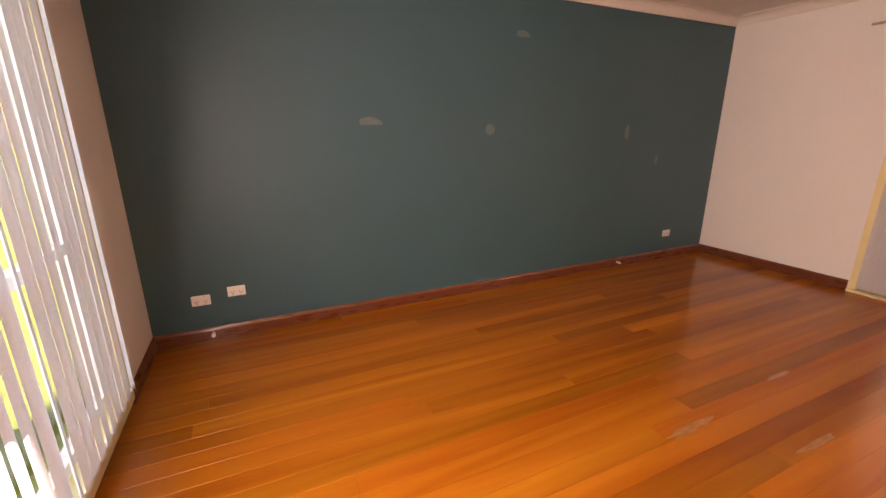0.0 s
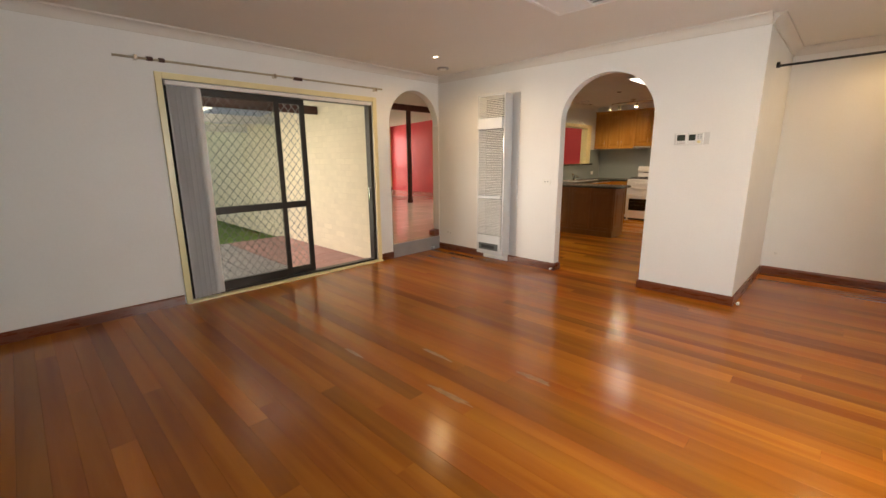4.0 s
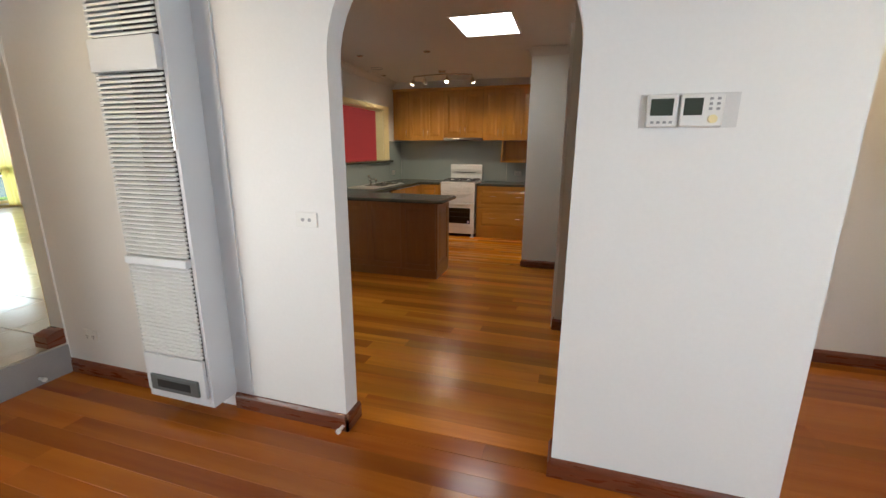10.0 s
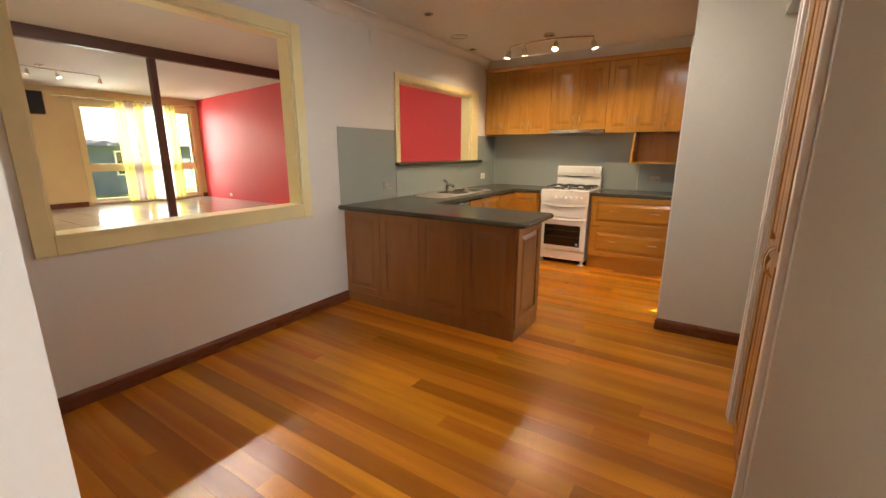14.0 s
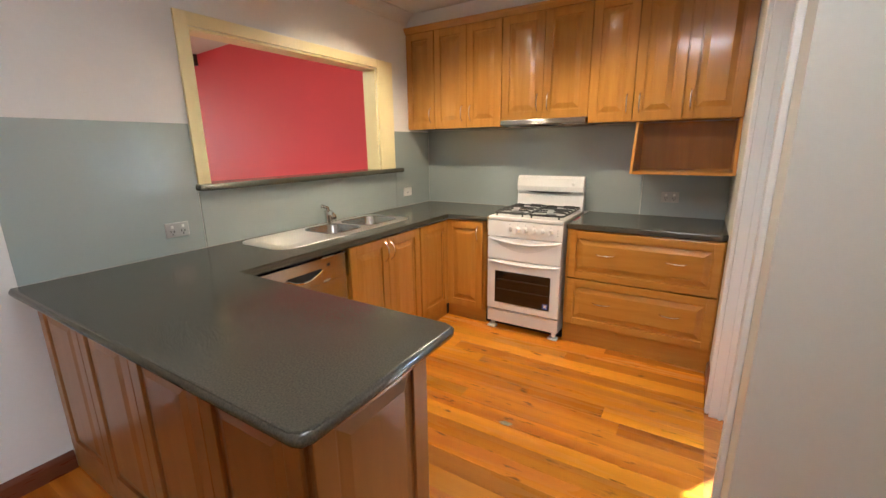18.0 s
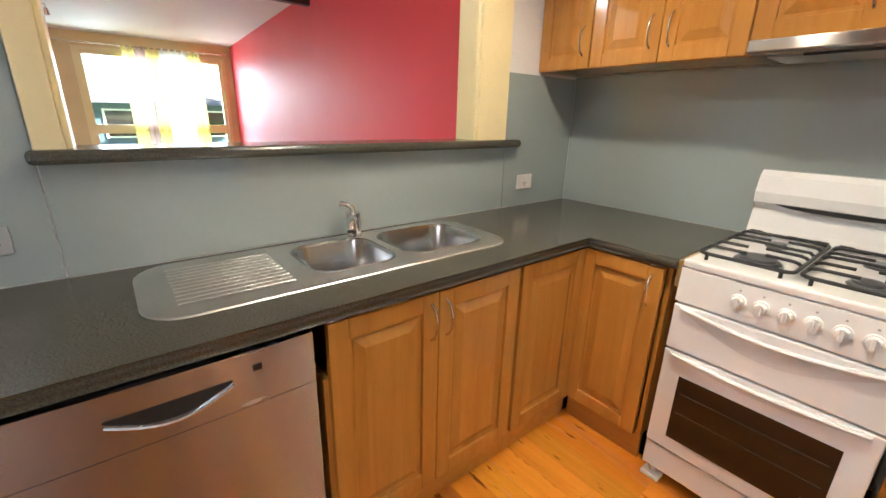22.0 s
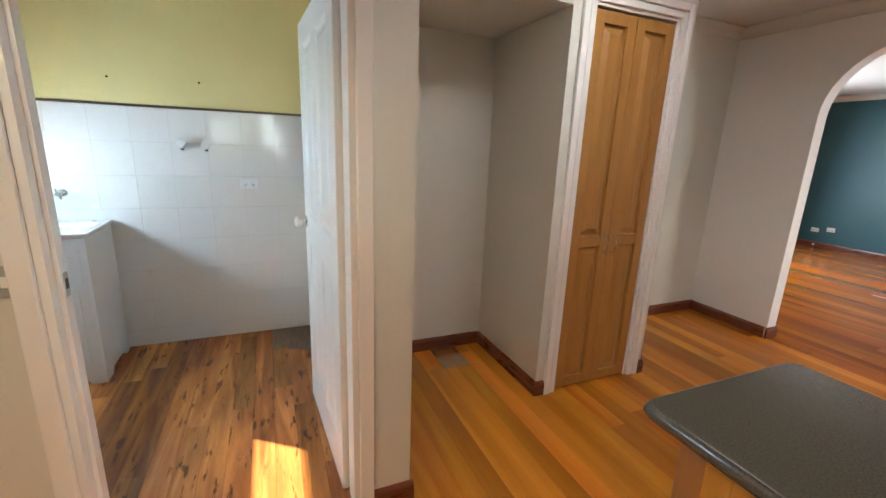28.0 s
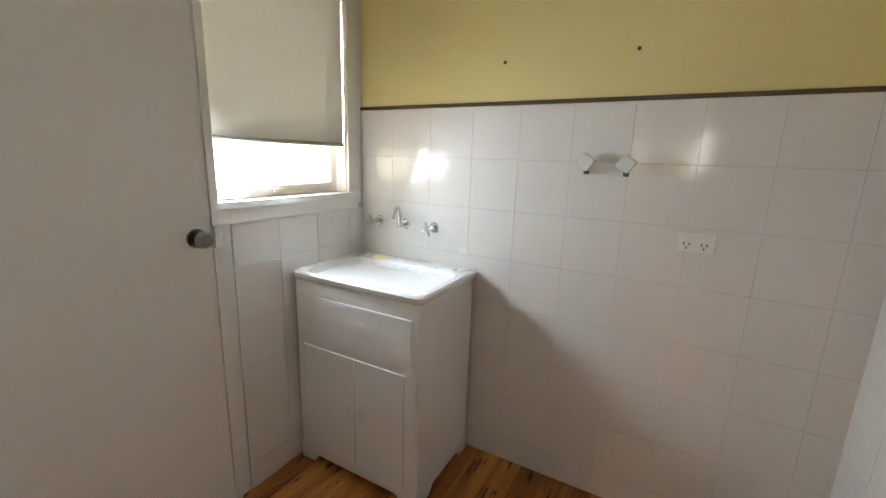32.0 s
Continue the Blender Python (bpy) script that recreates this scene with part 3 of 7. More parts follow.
structure("wall_red_room_house", boxes((XE2, XE2 + 0.004, RN, SARCH[1], Z2, 2.98), (XE2, XE2 + 0.004, HATCH[1], SARCH[0], Z2, 2.98), (XE2, XE2 + 0.004, SERV[1], HATCH[0], Z2, 2.98), (XE2, XE2 + 0.004, YR, SERV[0], Z2, 2.98)), CREAM, "cream yellow wall round the kitchen openings")
structure("ceiling_red_room", prism([(XE2, sloped(XE2)), (XR + 0.14, sloped(XR + 0.14)), (XR + 0.14, 3.2), (XE - 0.0, 3.2), (XE, 2.97)], (YR - 0.12, RN + 0.1), "y"), CEILING, "gently raked white ceiling", "ceiling")


# cornices: a cove along walls
def cove(a, b, inward, z=ZC, size=0.085):
    """A cornice from a to b (x, y), whose room lies towards inward."""
    a, b, n = Vector((*a, 0)), Vector((*b, 0)), Vector((*inward, 0))
    prof = [(0.0, -size), (0.012, -size), (0.014, -size * 0.86), (0.022, -size * 0.6), (0.042, -size * 0.32), (size * 0.8, -0.016), (size, -0.014), (size, -0.001), (0.0, -0.001)]
    bm = bmesh.new()
    r1, r2 = ([bm.verts.new(p + n * (u + 0.0005) + Vector((0, 0, z + v))) for u, v in prof] for p in (a, b))
    k = len(prof)
    for i in range(k):
        bm.faces.new((r1[i], r1[(i + 1) % k], r2[(i + 1) % k], r2[i]))
    bm.faces.new(r1)
    bm.faces.new(r2)
    bmesh.ops.recalc_face_normals(bm, faces=bm.faces[:])
    return structure("cornice", bm, WHITE_TRIM if z < 2.4 else CEILING, "white plaster cove cornice", "cornice", smooth=True)


for a, b, n in (((XW, YN), (XE, YN), (0, -1)), ((XE, YN), (XE, YA), (-1, 0)), ((XE, YA), (1.12, YA), (0, 1)), ((XW, YN), (XW, -4.18), (1, 0)), ((XW, -4.18), (1.12, -4.18), (0, 1)), ((1.12, -4.18), (1.12, YA), (-1, 0)),
                ((XE, YA2), (XE, YS), (-1, 0)), ((XE, YA2), (1.27, YA2), (0, -1)), ((1.27, YA2), (1.27, -4.17), (1, 0)), ((1.27, CUP_N), (CUP_E, CUP_N), (0, 1)), ((CUP_E, CUP_N), (CUP_E, YH), (1, 0)), ((CUP_E, YH), (XK, YH), (0, 1)), ((XK, YH), (XK, YS), (1, 0)), ((XE, YS), (XK, YS), (0, 1)),
                ((XL, YL), (XL, YLN), (1, 0)), ((XL, YL), (XK2, YL), (0, 1))):
    cove(a, b, n)


# skirting boards
def skirting(a, b, inward, h=0.092, t=0.016, mat=BASEBOARD, z=0.0):
    (ax, ay), (bx, by), (nx, ny) = a, b, inward
    lo, hi = (min(ax, bx), min(ay, by)), (max(ax, bx), max(ay, by))
    prof = [(0, 0), (t, 0), (t, h - 0.022), (t * 0.75, h - 0.012), (t * 0.4, h - 0.003), (0.002, h), (0, h)]
    bm = bmesh.new()
    r1, r2 = ([bm.verts.new((px + nx * u, py + ny * u, z + v)) for u, v in prof] for px, py in (a, b))
    k = len(prof)
    for i in range(k):
        bm.faces.new((r1[i], r1[(i + 1) % k], r2[(i + 1) % k], r2[i]))
    bm.faces.new(r1)
    bm.faces.new(r2)
    bmesh.ops.recalc_face_normals(bm, faces=bm.faces[:])
    return structure("baseboard", bm, mat, "dark red-brown stained timber skirting board", "skirting board")


S = 0.016
for a, b, n in (((XW, YN), (XE, YN), (0, -1)), ((XE, YN - S), (XE, 1.045), (-1, 0)), ((XE, -1.40), (XE, SARCH[1]), (-1, 0)), ((XE, YA), (4.135, YA), (0, 1)), ((3.70, YA), (A1 - S, YA), (0, 1)), ((A1, YA + S), (A1, YA2 - S), (-1, 0)),
                ((A0, YA + S), (A0, YA2 - S), (1, 0)), ((A0, YA), (1.12 - S, YA), (0, 1)), ((1.12, YA), (1.12, -4.18), (-1, 0)), ((1.12 - S, -4.18), (XW, -4.18), (0, 1)), ((XW, -4.18 + S), (XW, -2.84), (1, 0)),
                ((XW, -1.79), (XW, -0.72), (1, 0)), ((XW, 1.82), (XW, YN - S), (1, 0)),
                ((A1 + S, YA2), (XE, YA2), (0, -1)), ((XE, YA2 - S), (XE, -5.15), (-1, 0)), ((A0 - S, YA2), (1.2705, YA2), (0, -1)), ((1.2705, YA2 - S), (1.2705, CUP_N), (1, 0)), ((1.2705 + S, CUP_N), (CUP_E, CUP_N), (0, 1)),
                ((CUP_E, CUP_N + S), (CUP_E, -4.215), (1, 0)), ((CUP_E, CUP_S - S), (CUP_E, -4.985), (1, 0)), ((CUP_E, CUP_S), (1.26, CUP_S), (0, -1)), ((1.26, CUP_S - S), (1.26, YH), (1, 0)), ((1.26 + S, YH), (XK, YH), (0, 1)), ((XK, YH + S), (XK, LD[1] + 0.056), (1, 0)),
                ((XK, LD[0] - 0.056), (XK, -7.56), (1, 0))):
    skirting(a, b, n)
skirting((XR, RWIN[1] + 0.1), (XR, RN), (-1, 0), 0.1, z=Z2)
skirting((XR, YR), (XR, RWIN[0] - 0.08), (-1, 0), 0.1, z=Z2)
skirting((5.031, SARCH[0]), (5.149, SARCH[0]), (0, 1), 0.1, 0.10, z=Z2)


# door and window trim
def trim_rect(name, plane, u0, u1, z0, z1, w, t, mat, label, axis="x", side=1, sill=True):
    """Flat architrave bars round an opening in a wall. plane: the wall's face; side: the way the face looks."""
    p0, p1 = (plane, plane + side * t) if side > 0 else (plane - t, plane)
    bars = [(u0 - w, u0, z0 - (w if sill else 0), z1 + w), (u1, u1 + w, z0 - (w if sill else 0), z1 + w), (u0, u1, z1, z1 + w)] + ([(u0, u1, z0 - w, z0)] if sill else [])
    bm = bmesh.new()
    for a, b, c, d in bars:
        box(bm, *((p0, p1, a, b, c, d) if axis == "x" else (a, b, p0, p1, c, d)), bevel=0.004)
    return structure(name, bm, mat, label, "trim")


trim_rect("trim", XE, HATCH[0], HATCH[1], HATCH[2], HATCH[3], 0.085, 0.018, CREAM_TRIM, "cream gloss timber frame of the hatch", side=-1)
structure("trim", boxes((XE - 0.03, XE2 + 0.02, HATCH[0], HATCH[1], HATCH[2], HATCH[2] + 0.022), (XE, XE2 + 0.01, HATCH[0], HATCH[0] + 0.015, HATCH[2] + 0.022, HATCH[3]), (XE, XE2 + 0.01, HATCH[1] - 0.015, HATCH[1], HATCH[2] + 0.022, HATCH[3]), (XE, XE2 + 0.01, HATCH[0] + 0.015, HATCH[1] - 0.015, HATCH[3] - 0.015, HATCH[3]), bevel=0.002), CREAM_TRIM, "cream gloss timber lining of the hatch", "trim")
bm = boxes((XE - 0.018, XE, SERV[1], SERV[1] + 0.065, SERV[2], SERV[3] + 0.065), (XE - 0.018, XE, SERV[0] - 0.19, SERV[0], SERV[2], SERV[3] + 0.065), (XE - 0.018, XE, SERV[0], SERV[1], SERV[3], SERV[3] + 0.065),
           (XE, XE2 + 0.01, SERV[0], SERV[0] + 0.015, SERV[2], SERV[3]), (XE, XE2 + 0.01, SERV[1] - 0.015, SERV[1], SERV[2], SERV[3]), (XE, XE2 + 0.01, SERV[0] + 0.015, SERV[1] - 0.015, SERV[3] - 0.015, SERV[3]), bevel=0.003)
structure("trim", bm, CREAM_TRIM, "cream gloss timber frame of the servery", "trim")
trim_rect("trim", XW, WDOOR[0], WDOOR[1], 0, WDOOR[2], 0.085, 0.02, CREAM_TRIM, "cream yellow gloss architrave of the entry door", side=1, sill=False)
structure("door_jamb", boxes((XW - 0.12, XW, WDOOR[0], WDOOR[0] + 0.02, 0, WDOOR[2]), (XW - 0.12, XW, WDOOR[1] - 0.02, WDOOR[1], 0, WDOOR[2]), (XW - 0.12, XW, WDOOR[0] + 0.02, WDOOR[1] - 0.02, WDOOR[2] - 0.02, WDOOR[2]), (XW - 0.10, XW - 0.01, WDOOR[0] + 0.02, WDOOR[1] - 0.02, -0.02, 0.006)), WHITE_TRIM, "white gloss door jamb with a worn sill", "trim")
trim_rect("trim", XW, WWIN[0], WWIN[1], WWIN[2], WWIN[3], 0.09, 0.022, CREAM_TRIM, "cream gloss frame of the tall window", side=1)
trim_rect("trim", XE, SDOOR[0], SDOOR[1], 0.0, SDOOR[2], 0.055, 0.02, CREAM_TRIM, "cream gloss architrave of the sliding door", side=-1, sill=False)
structure("door_sill", boxes((XE - 0.045, XE2 + 0.02, SDOOR[0] - 0.055, SDOOR[1] + 0.055, -0.02, 0.022), bevel=0.003), CREAM_TRIM, "cream gloss timber sill of the sliding door", "sill")
trim_rect("trim", XK, LD[0], LD[1], 0, LD[2], 0.055, 0.02, WHITE_TRIM, "white gloss architrave of the laundry door", side=1, sill=False)
structure("door_jamb", boxes((XK2, XK, LD[0], LD[0] + 0.022, 0, LD[2]), (XK2, XK, LD[1] - 0.022, LD[1], 0, LD[2]), (XK2, XK, LD[0] + 0.022, LD[1] - 0.022, LD[2] - 0.022, LD[2]), (XK - 0.055, XK - 0.043, LD[0] + 0.022, LD[0] + 0.034, 0, LD[2] - 0.022)), WHITE_TRIM, "white gloss door jamb", "trim")
trim_rect("trim", CUP_E, CD[0], CD[1], 0, CD[2], 0.036, 0.018, WHITE_TRIM, "white gloss inner architrave of the cupboard", side=1, sill=False)
trim_rect("trim", CUP_E, CD[0] - 0.042, CD[1] + 0.042, 0, CD[2] + 0.042, 0.038, 0.024, WHITE_TRIM, "white gloss outer architrave of the cupboard", side=1, sill=False)
trim_rect("trim", CUP_E, CD[0] - 0.036, CD[1] + 0.036, 0, CD[2] + 0.036, 0.006, 0.006, ENAMEL_GREY, "grey groove between two architraves", side=1, sill=False)
structure("trim", boxes((CUP_E - 0.06, CUP_E, CD[0], CD[0] + 0.015, 0, CD[2]), (CUP_E - 0.06, CUP_E, CD[1] - 0.015, CD[1], 0, CD[2]), (CUP_E - 0.06, CUP_E, CD[0] + 0.015, CD[1] - 0.015, CD[2] - 0.015, CD[2])), WHITE_TRIM, "white gloss cupboard jamb", "trim")
# step into the red room
structure("step", boxes((XE - 0.012, XE, SARCH[0], SARCH[1], 0, Z2 - 0.008), bevel=0.003), STEP_GREY, "grey painted step below the small arch", "step")
# patio and garden ground
structure("ground", boxes((-60, 90, -90, 90, -0.40, -0.17)), GRASS, "green lawn", "ground")
structure("pavement", boxes((XE2, 8.2, YB, 6.5, -0.2, -0.055)), GROUT, "pale joints of the patio paving", "pavement")

# ---- living room ----


def outlet(name, at, turn, w=0.115, h=0.072, kind="double", label="white plastic double power outlet on the wall", mat=None):
    """A wall plate whose back lies at its origin, face towards -y before the turn."""
    ob = thing(name, at, label, "power outlet" if "outlet" in name else "switch")
    ob.matrix_basis = Matrix.Translation(at) @ turn
    part("plate", boxes((-w / 2, w / 2, -0.009, 0, -h / 2, h / 2), bevel=0.003), mat or PLASTIC, ob, here=True)
    if kind in ("double", "single"):
        for s in ((-1, 1) if kind == "double" else (0,)):
            cx = s * w * 0.23
            part("rocker", boxes((cx - 0.007, cx + 0.007, -0.013, -0.008, h * 0.12, h * 0.32), bevel=0.002), PLASTIC, ob, here=True)
            part("socket", boxes((cx - 0.010, cx - 0.006, -0.0098, -0.008, -0.012, -0.002), (cx + 0.006, cx + 0.010, -0.0098, -0.008, -0.012, -0.002), (cx - 0.002, cx + 0.002, -0.0098, -0.008, -0.026, -0.016)), BLACK, ob, here=True)
    if kind == "switch":
        part("rocker", boxes((-0.012, 0.012, -0.014, -0.008, -0.016, 0.016), bevel=0.003), PLASTIC, ob, here=True)
    if kind == "jacks":
        for cx in (-0.018, 0.018):
            part("socket", rods(((cx, -0.0105, 0), (cx, -0.008, 0), 0.009)), ENAMEL_GREY, ob, here=True)
    return ob


FACE_S = Matrix.Identity(4)     # on a wall that looks towards -y
FACE_N = NORTH
FACE_W = EAST
FACE_E = WEST
outlet("power_outlet", (-0.235, YN, 0.30), FACE_S)
outlet("power_outlet", (-0.01, YN, 0.335), FACE_S, label="white double power outlet beside another on the teal wall")
outlet("power_outlet", (4.40, YN, 0.29), FACE_S, 0.115, 0.072)
outlet("power_outlet", (4.80, YA, 0.285), FACE_N, 0.115, 0.072, label="white power outlet low on the white wall")
outlet("wall_switch", (3.157, YA, 1.105), FACE_N, 0.115, 0.072, "jacks", "white wall plate with two small round sockets")
outlet("power_outlet", (0.99, -4.18, 0.27), FACE_N, 0.115, 0.072, "single", "cream power outlet low in the alcove")
outlet("power_outlet", (1.42, CUP_N, 0.22), FACE_N, 0.115, 0.072, "single", "white power outlet low on the greige wall")


def door_stop(at, way):
    ob = thing("door_stop", at, "small white round skirting stop", "door stop", "skirting stops")
    w = Vector(way)
    part("stem", rods(((0, 0, 0), tuple(w * 0.035), 0.009)), PLASTIC, ob, here=True)
    part("tip", rods((tuple(w * 0.035), tuple(w * 0.05), 0.013)), PLASTIC, ob, "white rubber tip", here=True)


door_stop((-0.19, YN - S, 0.05), (0, -1, 0))
door_stop((3.66, YN - S, 0.05), (0, -1, 0))
door_stop((1.06, YA + S, 0.05), (0, 1, 0))
door_stop((3.02, YA + S, 0.03), (0, 1, 0))
door_stop((XE - 0.02, -2.35, 0.05), (-1, 0, 0))

# filled patches on the teal wall
for px, pz, rx, rz, cut in ((1.02, 1.47, 0.085, 0.05, True), (2.04, 1.43, 0.045, 0.045, False), (2.33, 2.16, 0.07, 0.045, True), (3.62, 1.40, 0.03, 0.07, False), (4.08, 1.12, 0.022, 0.05, False)):
    pts = [(px + rx * math.cos(a) * (1 + 0.12 * math.sin(3 * a + px)), pz + (rz * math.sin(a) if not (cut and math.sin(a) < 0) else -0.006)) for a in (k * math.tau / 22 for k in range(22))]
    tagged(new("wall_patch", mesh_of("wall_patch", prism(pts, (YN - 0.0016, YN - 0.0004), "y"), TEAL_PATCH)), "pale unpainted filler patch on the teal wall", "wall patch", "filler patches")

# scuffs in the varnish
rng = random.Random(11)
for cx, cy, ln, wd in ((2.02, 0.42, 0.34, 0.045), (2.45, 0.10, 0.30, 0.03), (1.75, -0.1, 0.25, 0.05), (2.9, 0.5, 0.22, 0.03)):
    pts = []
    for k in range(26):
        a = k * math.tau / 26
        j = 1 + 0.25 * rng.uniform(-1, 1)
        pts.append((cx + ln / 2 * math.cos(a) * j, cy + wd / 2 * math.sin(a) * j))
    tagged(new("floor_scuff", mesh_of("floor_scuff", prism(pts, (0.0002, 0.0007)), SCUFF)), "pale scuffed patch in the floor varnish", "scuff", "varnish scuffs")


# wall heater
def heater():
    x0, x1, yb, yf = 3.685, 4.125, YA, -2.375
    ob = thing("wall_heater", ((x0 + x1) / 2, YA, 0.0), "tall silver-grey slatted gas wall heater", "heater")
    part("casing", boxes((x0, x0 + 0.022, yf, yb, 0.10, 2.19), (x1 - 0.022, x1, yf, yb, 0.10, 2.19), (x0 + 0.022, x1 - 0.022, yf, yb, 2.165, 2.19), (x0 + 0.022, x1 - 0.022, yf, yb, 0.10, 0.155), bevel=0.003), HEATER, ob)
    part("back_plate", boxes((x0 - 0.105, x0, YA, YA + 0.012, 0.10, 2.20), bevel=0.002), HEATER, ob, "silver-grey flange against the wall")
    # black sheet gives the slat gaps their shade
    part("inner_back", boxes((x0 + 0.022, x1 - 0.022, YA + 0.01, YA + 0.02, 0.16, 2.16)), BLACK, ob, "inner back, black for the shade behind the slats")
    part("top_band", boxes((x0 + 0.022, x1 - 0.022, yf - 0.004, yf + 0.03, 1.76, 1.90), bevel=0.003), HEATER, ob)
    part("middle_band", boxes((x0 + 0.022, x1 - 0.022, yf - 0.012, yf + 0.03, 0.865, 0.905), bevel=0.004), HEATER, ob)
    part("lower_plate", boxes((x0 + 0.022, x1 - 0.022, yf, yf + 0.02, 0.155, 0.37), bevel=0.003), HEATER, ob)
    for z0, z1 in ((1.905, 2.16), (0.91, 1.755), (0.375, 0.86)):
        n = round((z1 - z0) / 0.0215)
        for k in range(n):
            z = z0 + (k + 0.5) * (z1 - z0) / n
            bm = bmesh.new()
            box(bm, x0 + 0.024, x1 - 0.024, yf - 0.002, yf + 0.016, z - 0.0010, z + 0.0085)
            bmesh.ops.rotate(bm, verts=bm.verts[:], cent=(0, yf, z), matrix=Matrix.Rotation(radians(-28), 3, "X"))
            part("slat", bm, HEATER_SLAT, ob)
    part("handle_strip", boxes((x0 + 0.002, x0 + 0.010, yf, yf + 0.014, 1.42, 1.66), bevel=0.002), CHROME, ob)
    vent = part("floor_vent", boxes((x0 + 0.06, x1 - 0.06, yf + 0.018, yf + 0.032, 0.165, 0.255), bevel=0.004), material("grey_vent_plastic", (0.09, 0.10, 0.10), 0.4), ob, "dark grey outlet grille")
    part("opening", boxes((x0 + 0.11, x1 - 0.11, yf + 0.0318, yf + 0.0335, 0.188, 0.232)), BLACK, vent)


heater()


# thermostats
def thermostat(x0, x1, label, screen, buttons):
    ob = thing("thermostat", ((x0 + x1) / 2, YA, 1.56), label, "thermostat", "controls on the arch wall")
    part("body", boxes((x0, x1, YA, YA + 0.026, 1.508, 1.614), bevel=0.006), PLASTIC, ob)
    part("display", boxes((*screen, YA + 0.0255, YA + 0.0275, 1.545, 1.600)), LCD, ob, "dark grey display")
    for bx, bz in buttons:
        part("button", boxes((bx - 0.005, bx + 0.005, YA + 0.025, YA + 0.029, bz - 0.004, bz + 0.004), bevel=0.001), ENAMEL_GREY, ob)
    return ob


pl = thing("control_plate", (1.617, YA, 1.56), "thin clear grey plate behind the controls", "wall plate")
part("plate", boxes((1.468, 1.768, YA, YA + 0.004, 1.506, 1.618), bevel=0.001), material("pale_plate", (0.70, 0.69, 0.67), 0.4), pl)
thermostat(1.652, 1.748, "white thermostat with a small grey display", (1.668, 1.738), [(1.672 + k * 0.019, 1.523) for k in range(4)])
t2 = thermostat(1.516, 1.645, "white heating control with buttons and a dial", (1.580, 1.636), [(1.535 + (k % 2) * 0.022, 1.597 - (k // 2) * 0.016) for k in range(6)])
part("dial", rods(((1.548, YA + 0.026, 1.532), (1.548, YA + 0.034, 1.532), 0.014)), CREAM_TRIM, t2, smooth=True)


# ceiling fittings
def downlight(x, y, lit, energy=0.0, z=ZC):
    ob = thing("downlight", (x, y, z), "small round recessed ceiling downlight" + (", lit" if lit else ", unlit and dark"), "downlight", "ceiling downlights")
    bm = bmesh.new()
    n = 24
    prof = [(0.042, -0.0), (0.042, -0.006), (0.038, -0.009), (0.028, -0.007), (0.024, -0.001)]
    rings = [[bm.verts.new((r * math.cos(k * math.tau / n), r * math.sin(k * math.tau / n), h)) for k in range(n)] for r, h in prof]
    for a, b in zip(rings, rings[1:]):
        for k in range(n):
            bm.faces.new((a[k], a[(k + 1) % n], b[(k + 1) % n], b[k]))
    bmesh.ops.recalc_face_normals(bm, faces=bm.faces[:])
    part("trim_ring", bm, PLASTIC if lit else NICKEL, ob, here=True, smooth=True)
    part("lamp_face", rods(((0, 0, -0.002), (0, 0, -0.0005), 0.024)), LAMP_WARM if lit else BURNER, ob, here=True)
    if lit:
        lamp("downlight_lamp", "SPOT", pose(x, y, z - 0.015), energy, (1.0, 0.74, 0.40), cone=168, soft=0.06)


downlight(4.13, -1.60, True, DOWN)
downlight(0.25, -3.50, True, DOWN * 0.9)
downlight(0.42, -1.48, True, DOWN)
downlight(4.57, -5.84, False)
downlight(3.70, -5.84, False)
downlight(4.875, -7.19, False)


def ceiling_vent(x, y, w, d, label, slats=9, z=ZC, mat=CEILING):
    ob = thing("ceiling_vent", (x, y, z), label, "ceiling vent")
    part("frame", boxes((-w / 2, w / 2, -d / 2, -d / 2 + 0.03, -0.018, 0), (-w / 2, w / 2, d / 2 - 0.03, d / 2, -0.018, 0), (-w / 2, -w / 2 + 0.03, -d / 2 + 0.03, d / 2 - 0.03, -0.018, 0), (w / 2 - 0.03, w / 2, -d / 2 + 0.03, d / 2 - 0.03, -0.018, 0), bevel=0.004), PLASTIC, ob, here=True)
    # grey sheet stands for the shadow behind the slats
    part("backing", boxes((-w / 2 + 0.03, w / 2 - 0.03, -d / 2 + 0.03, d / 2 - 0.03, -0.003, -0.0005)), ENAMEL_GREY, ob, "grey backing painted for the shadow inside", here=True)
    part("cross_bar", boxes((-0.012, 0.012, -d / 2 + 0.03, d / 2 - 0.03, -0.020, -0.004), bevel=0.002), PLASTIC, ob, here=True)
    for s in (-1, 1):
        for k in range(slats):
            u = -d / 2 + 0.03 + (k + 0.5) * (d - 0.06) / slats
            bm = bmesh.new()
            box(bm, min(s * 0.013, s * (w / 2 - 0.031)), max(s * 0.013, s * (w / 2 - 0.031)), u - 0.012, u + 0.012, -0.011, -0.009)
            bmesh.ops.rotate(bm, verts=bm.verts[:], cent=(0, u, -0.010), matrix=Matrix.Rotation(radians(35 * s), 3, "X"))
            part("slat", bm, PLASTIC, ob, here=True)


ceiling_vent(2.08, -1.05, 0.62, 0.50, "large white slatted ceiling air vent in the living room")
ceiling_vent(2.72, -3.86, 0.55, 0.42, "white slatted ceiling air vent near the archway")
sm = thing("ceiling_sensor", (4.50, -2.10, ZC), "flat round grey ceiling sensor", "sensor")
part("base", rods(((0, 0, -0.018), (0, 0, 0), 0.075)), ENAMEL_GREY, sm, here=True, smooth=True)
part("cap", rods(((0, 0, -0.026), (0, 0, -0.018), 0.045)), PLASTIC, sm, here=True, smooth=True)


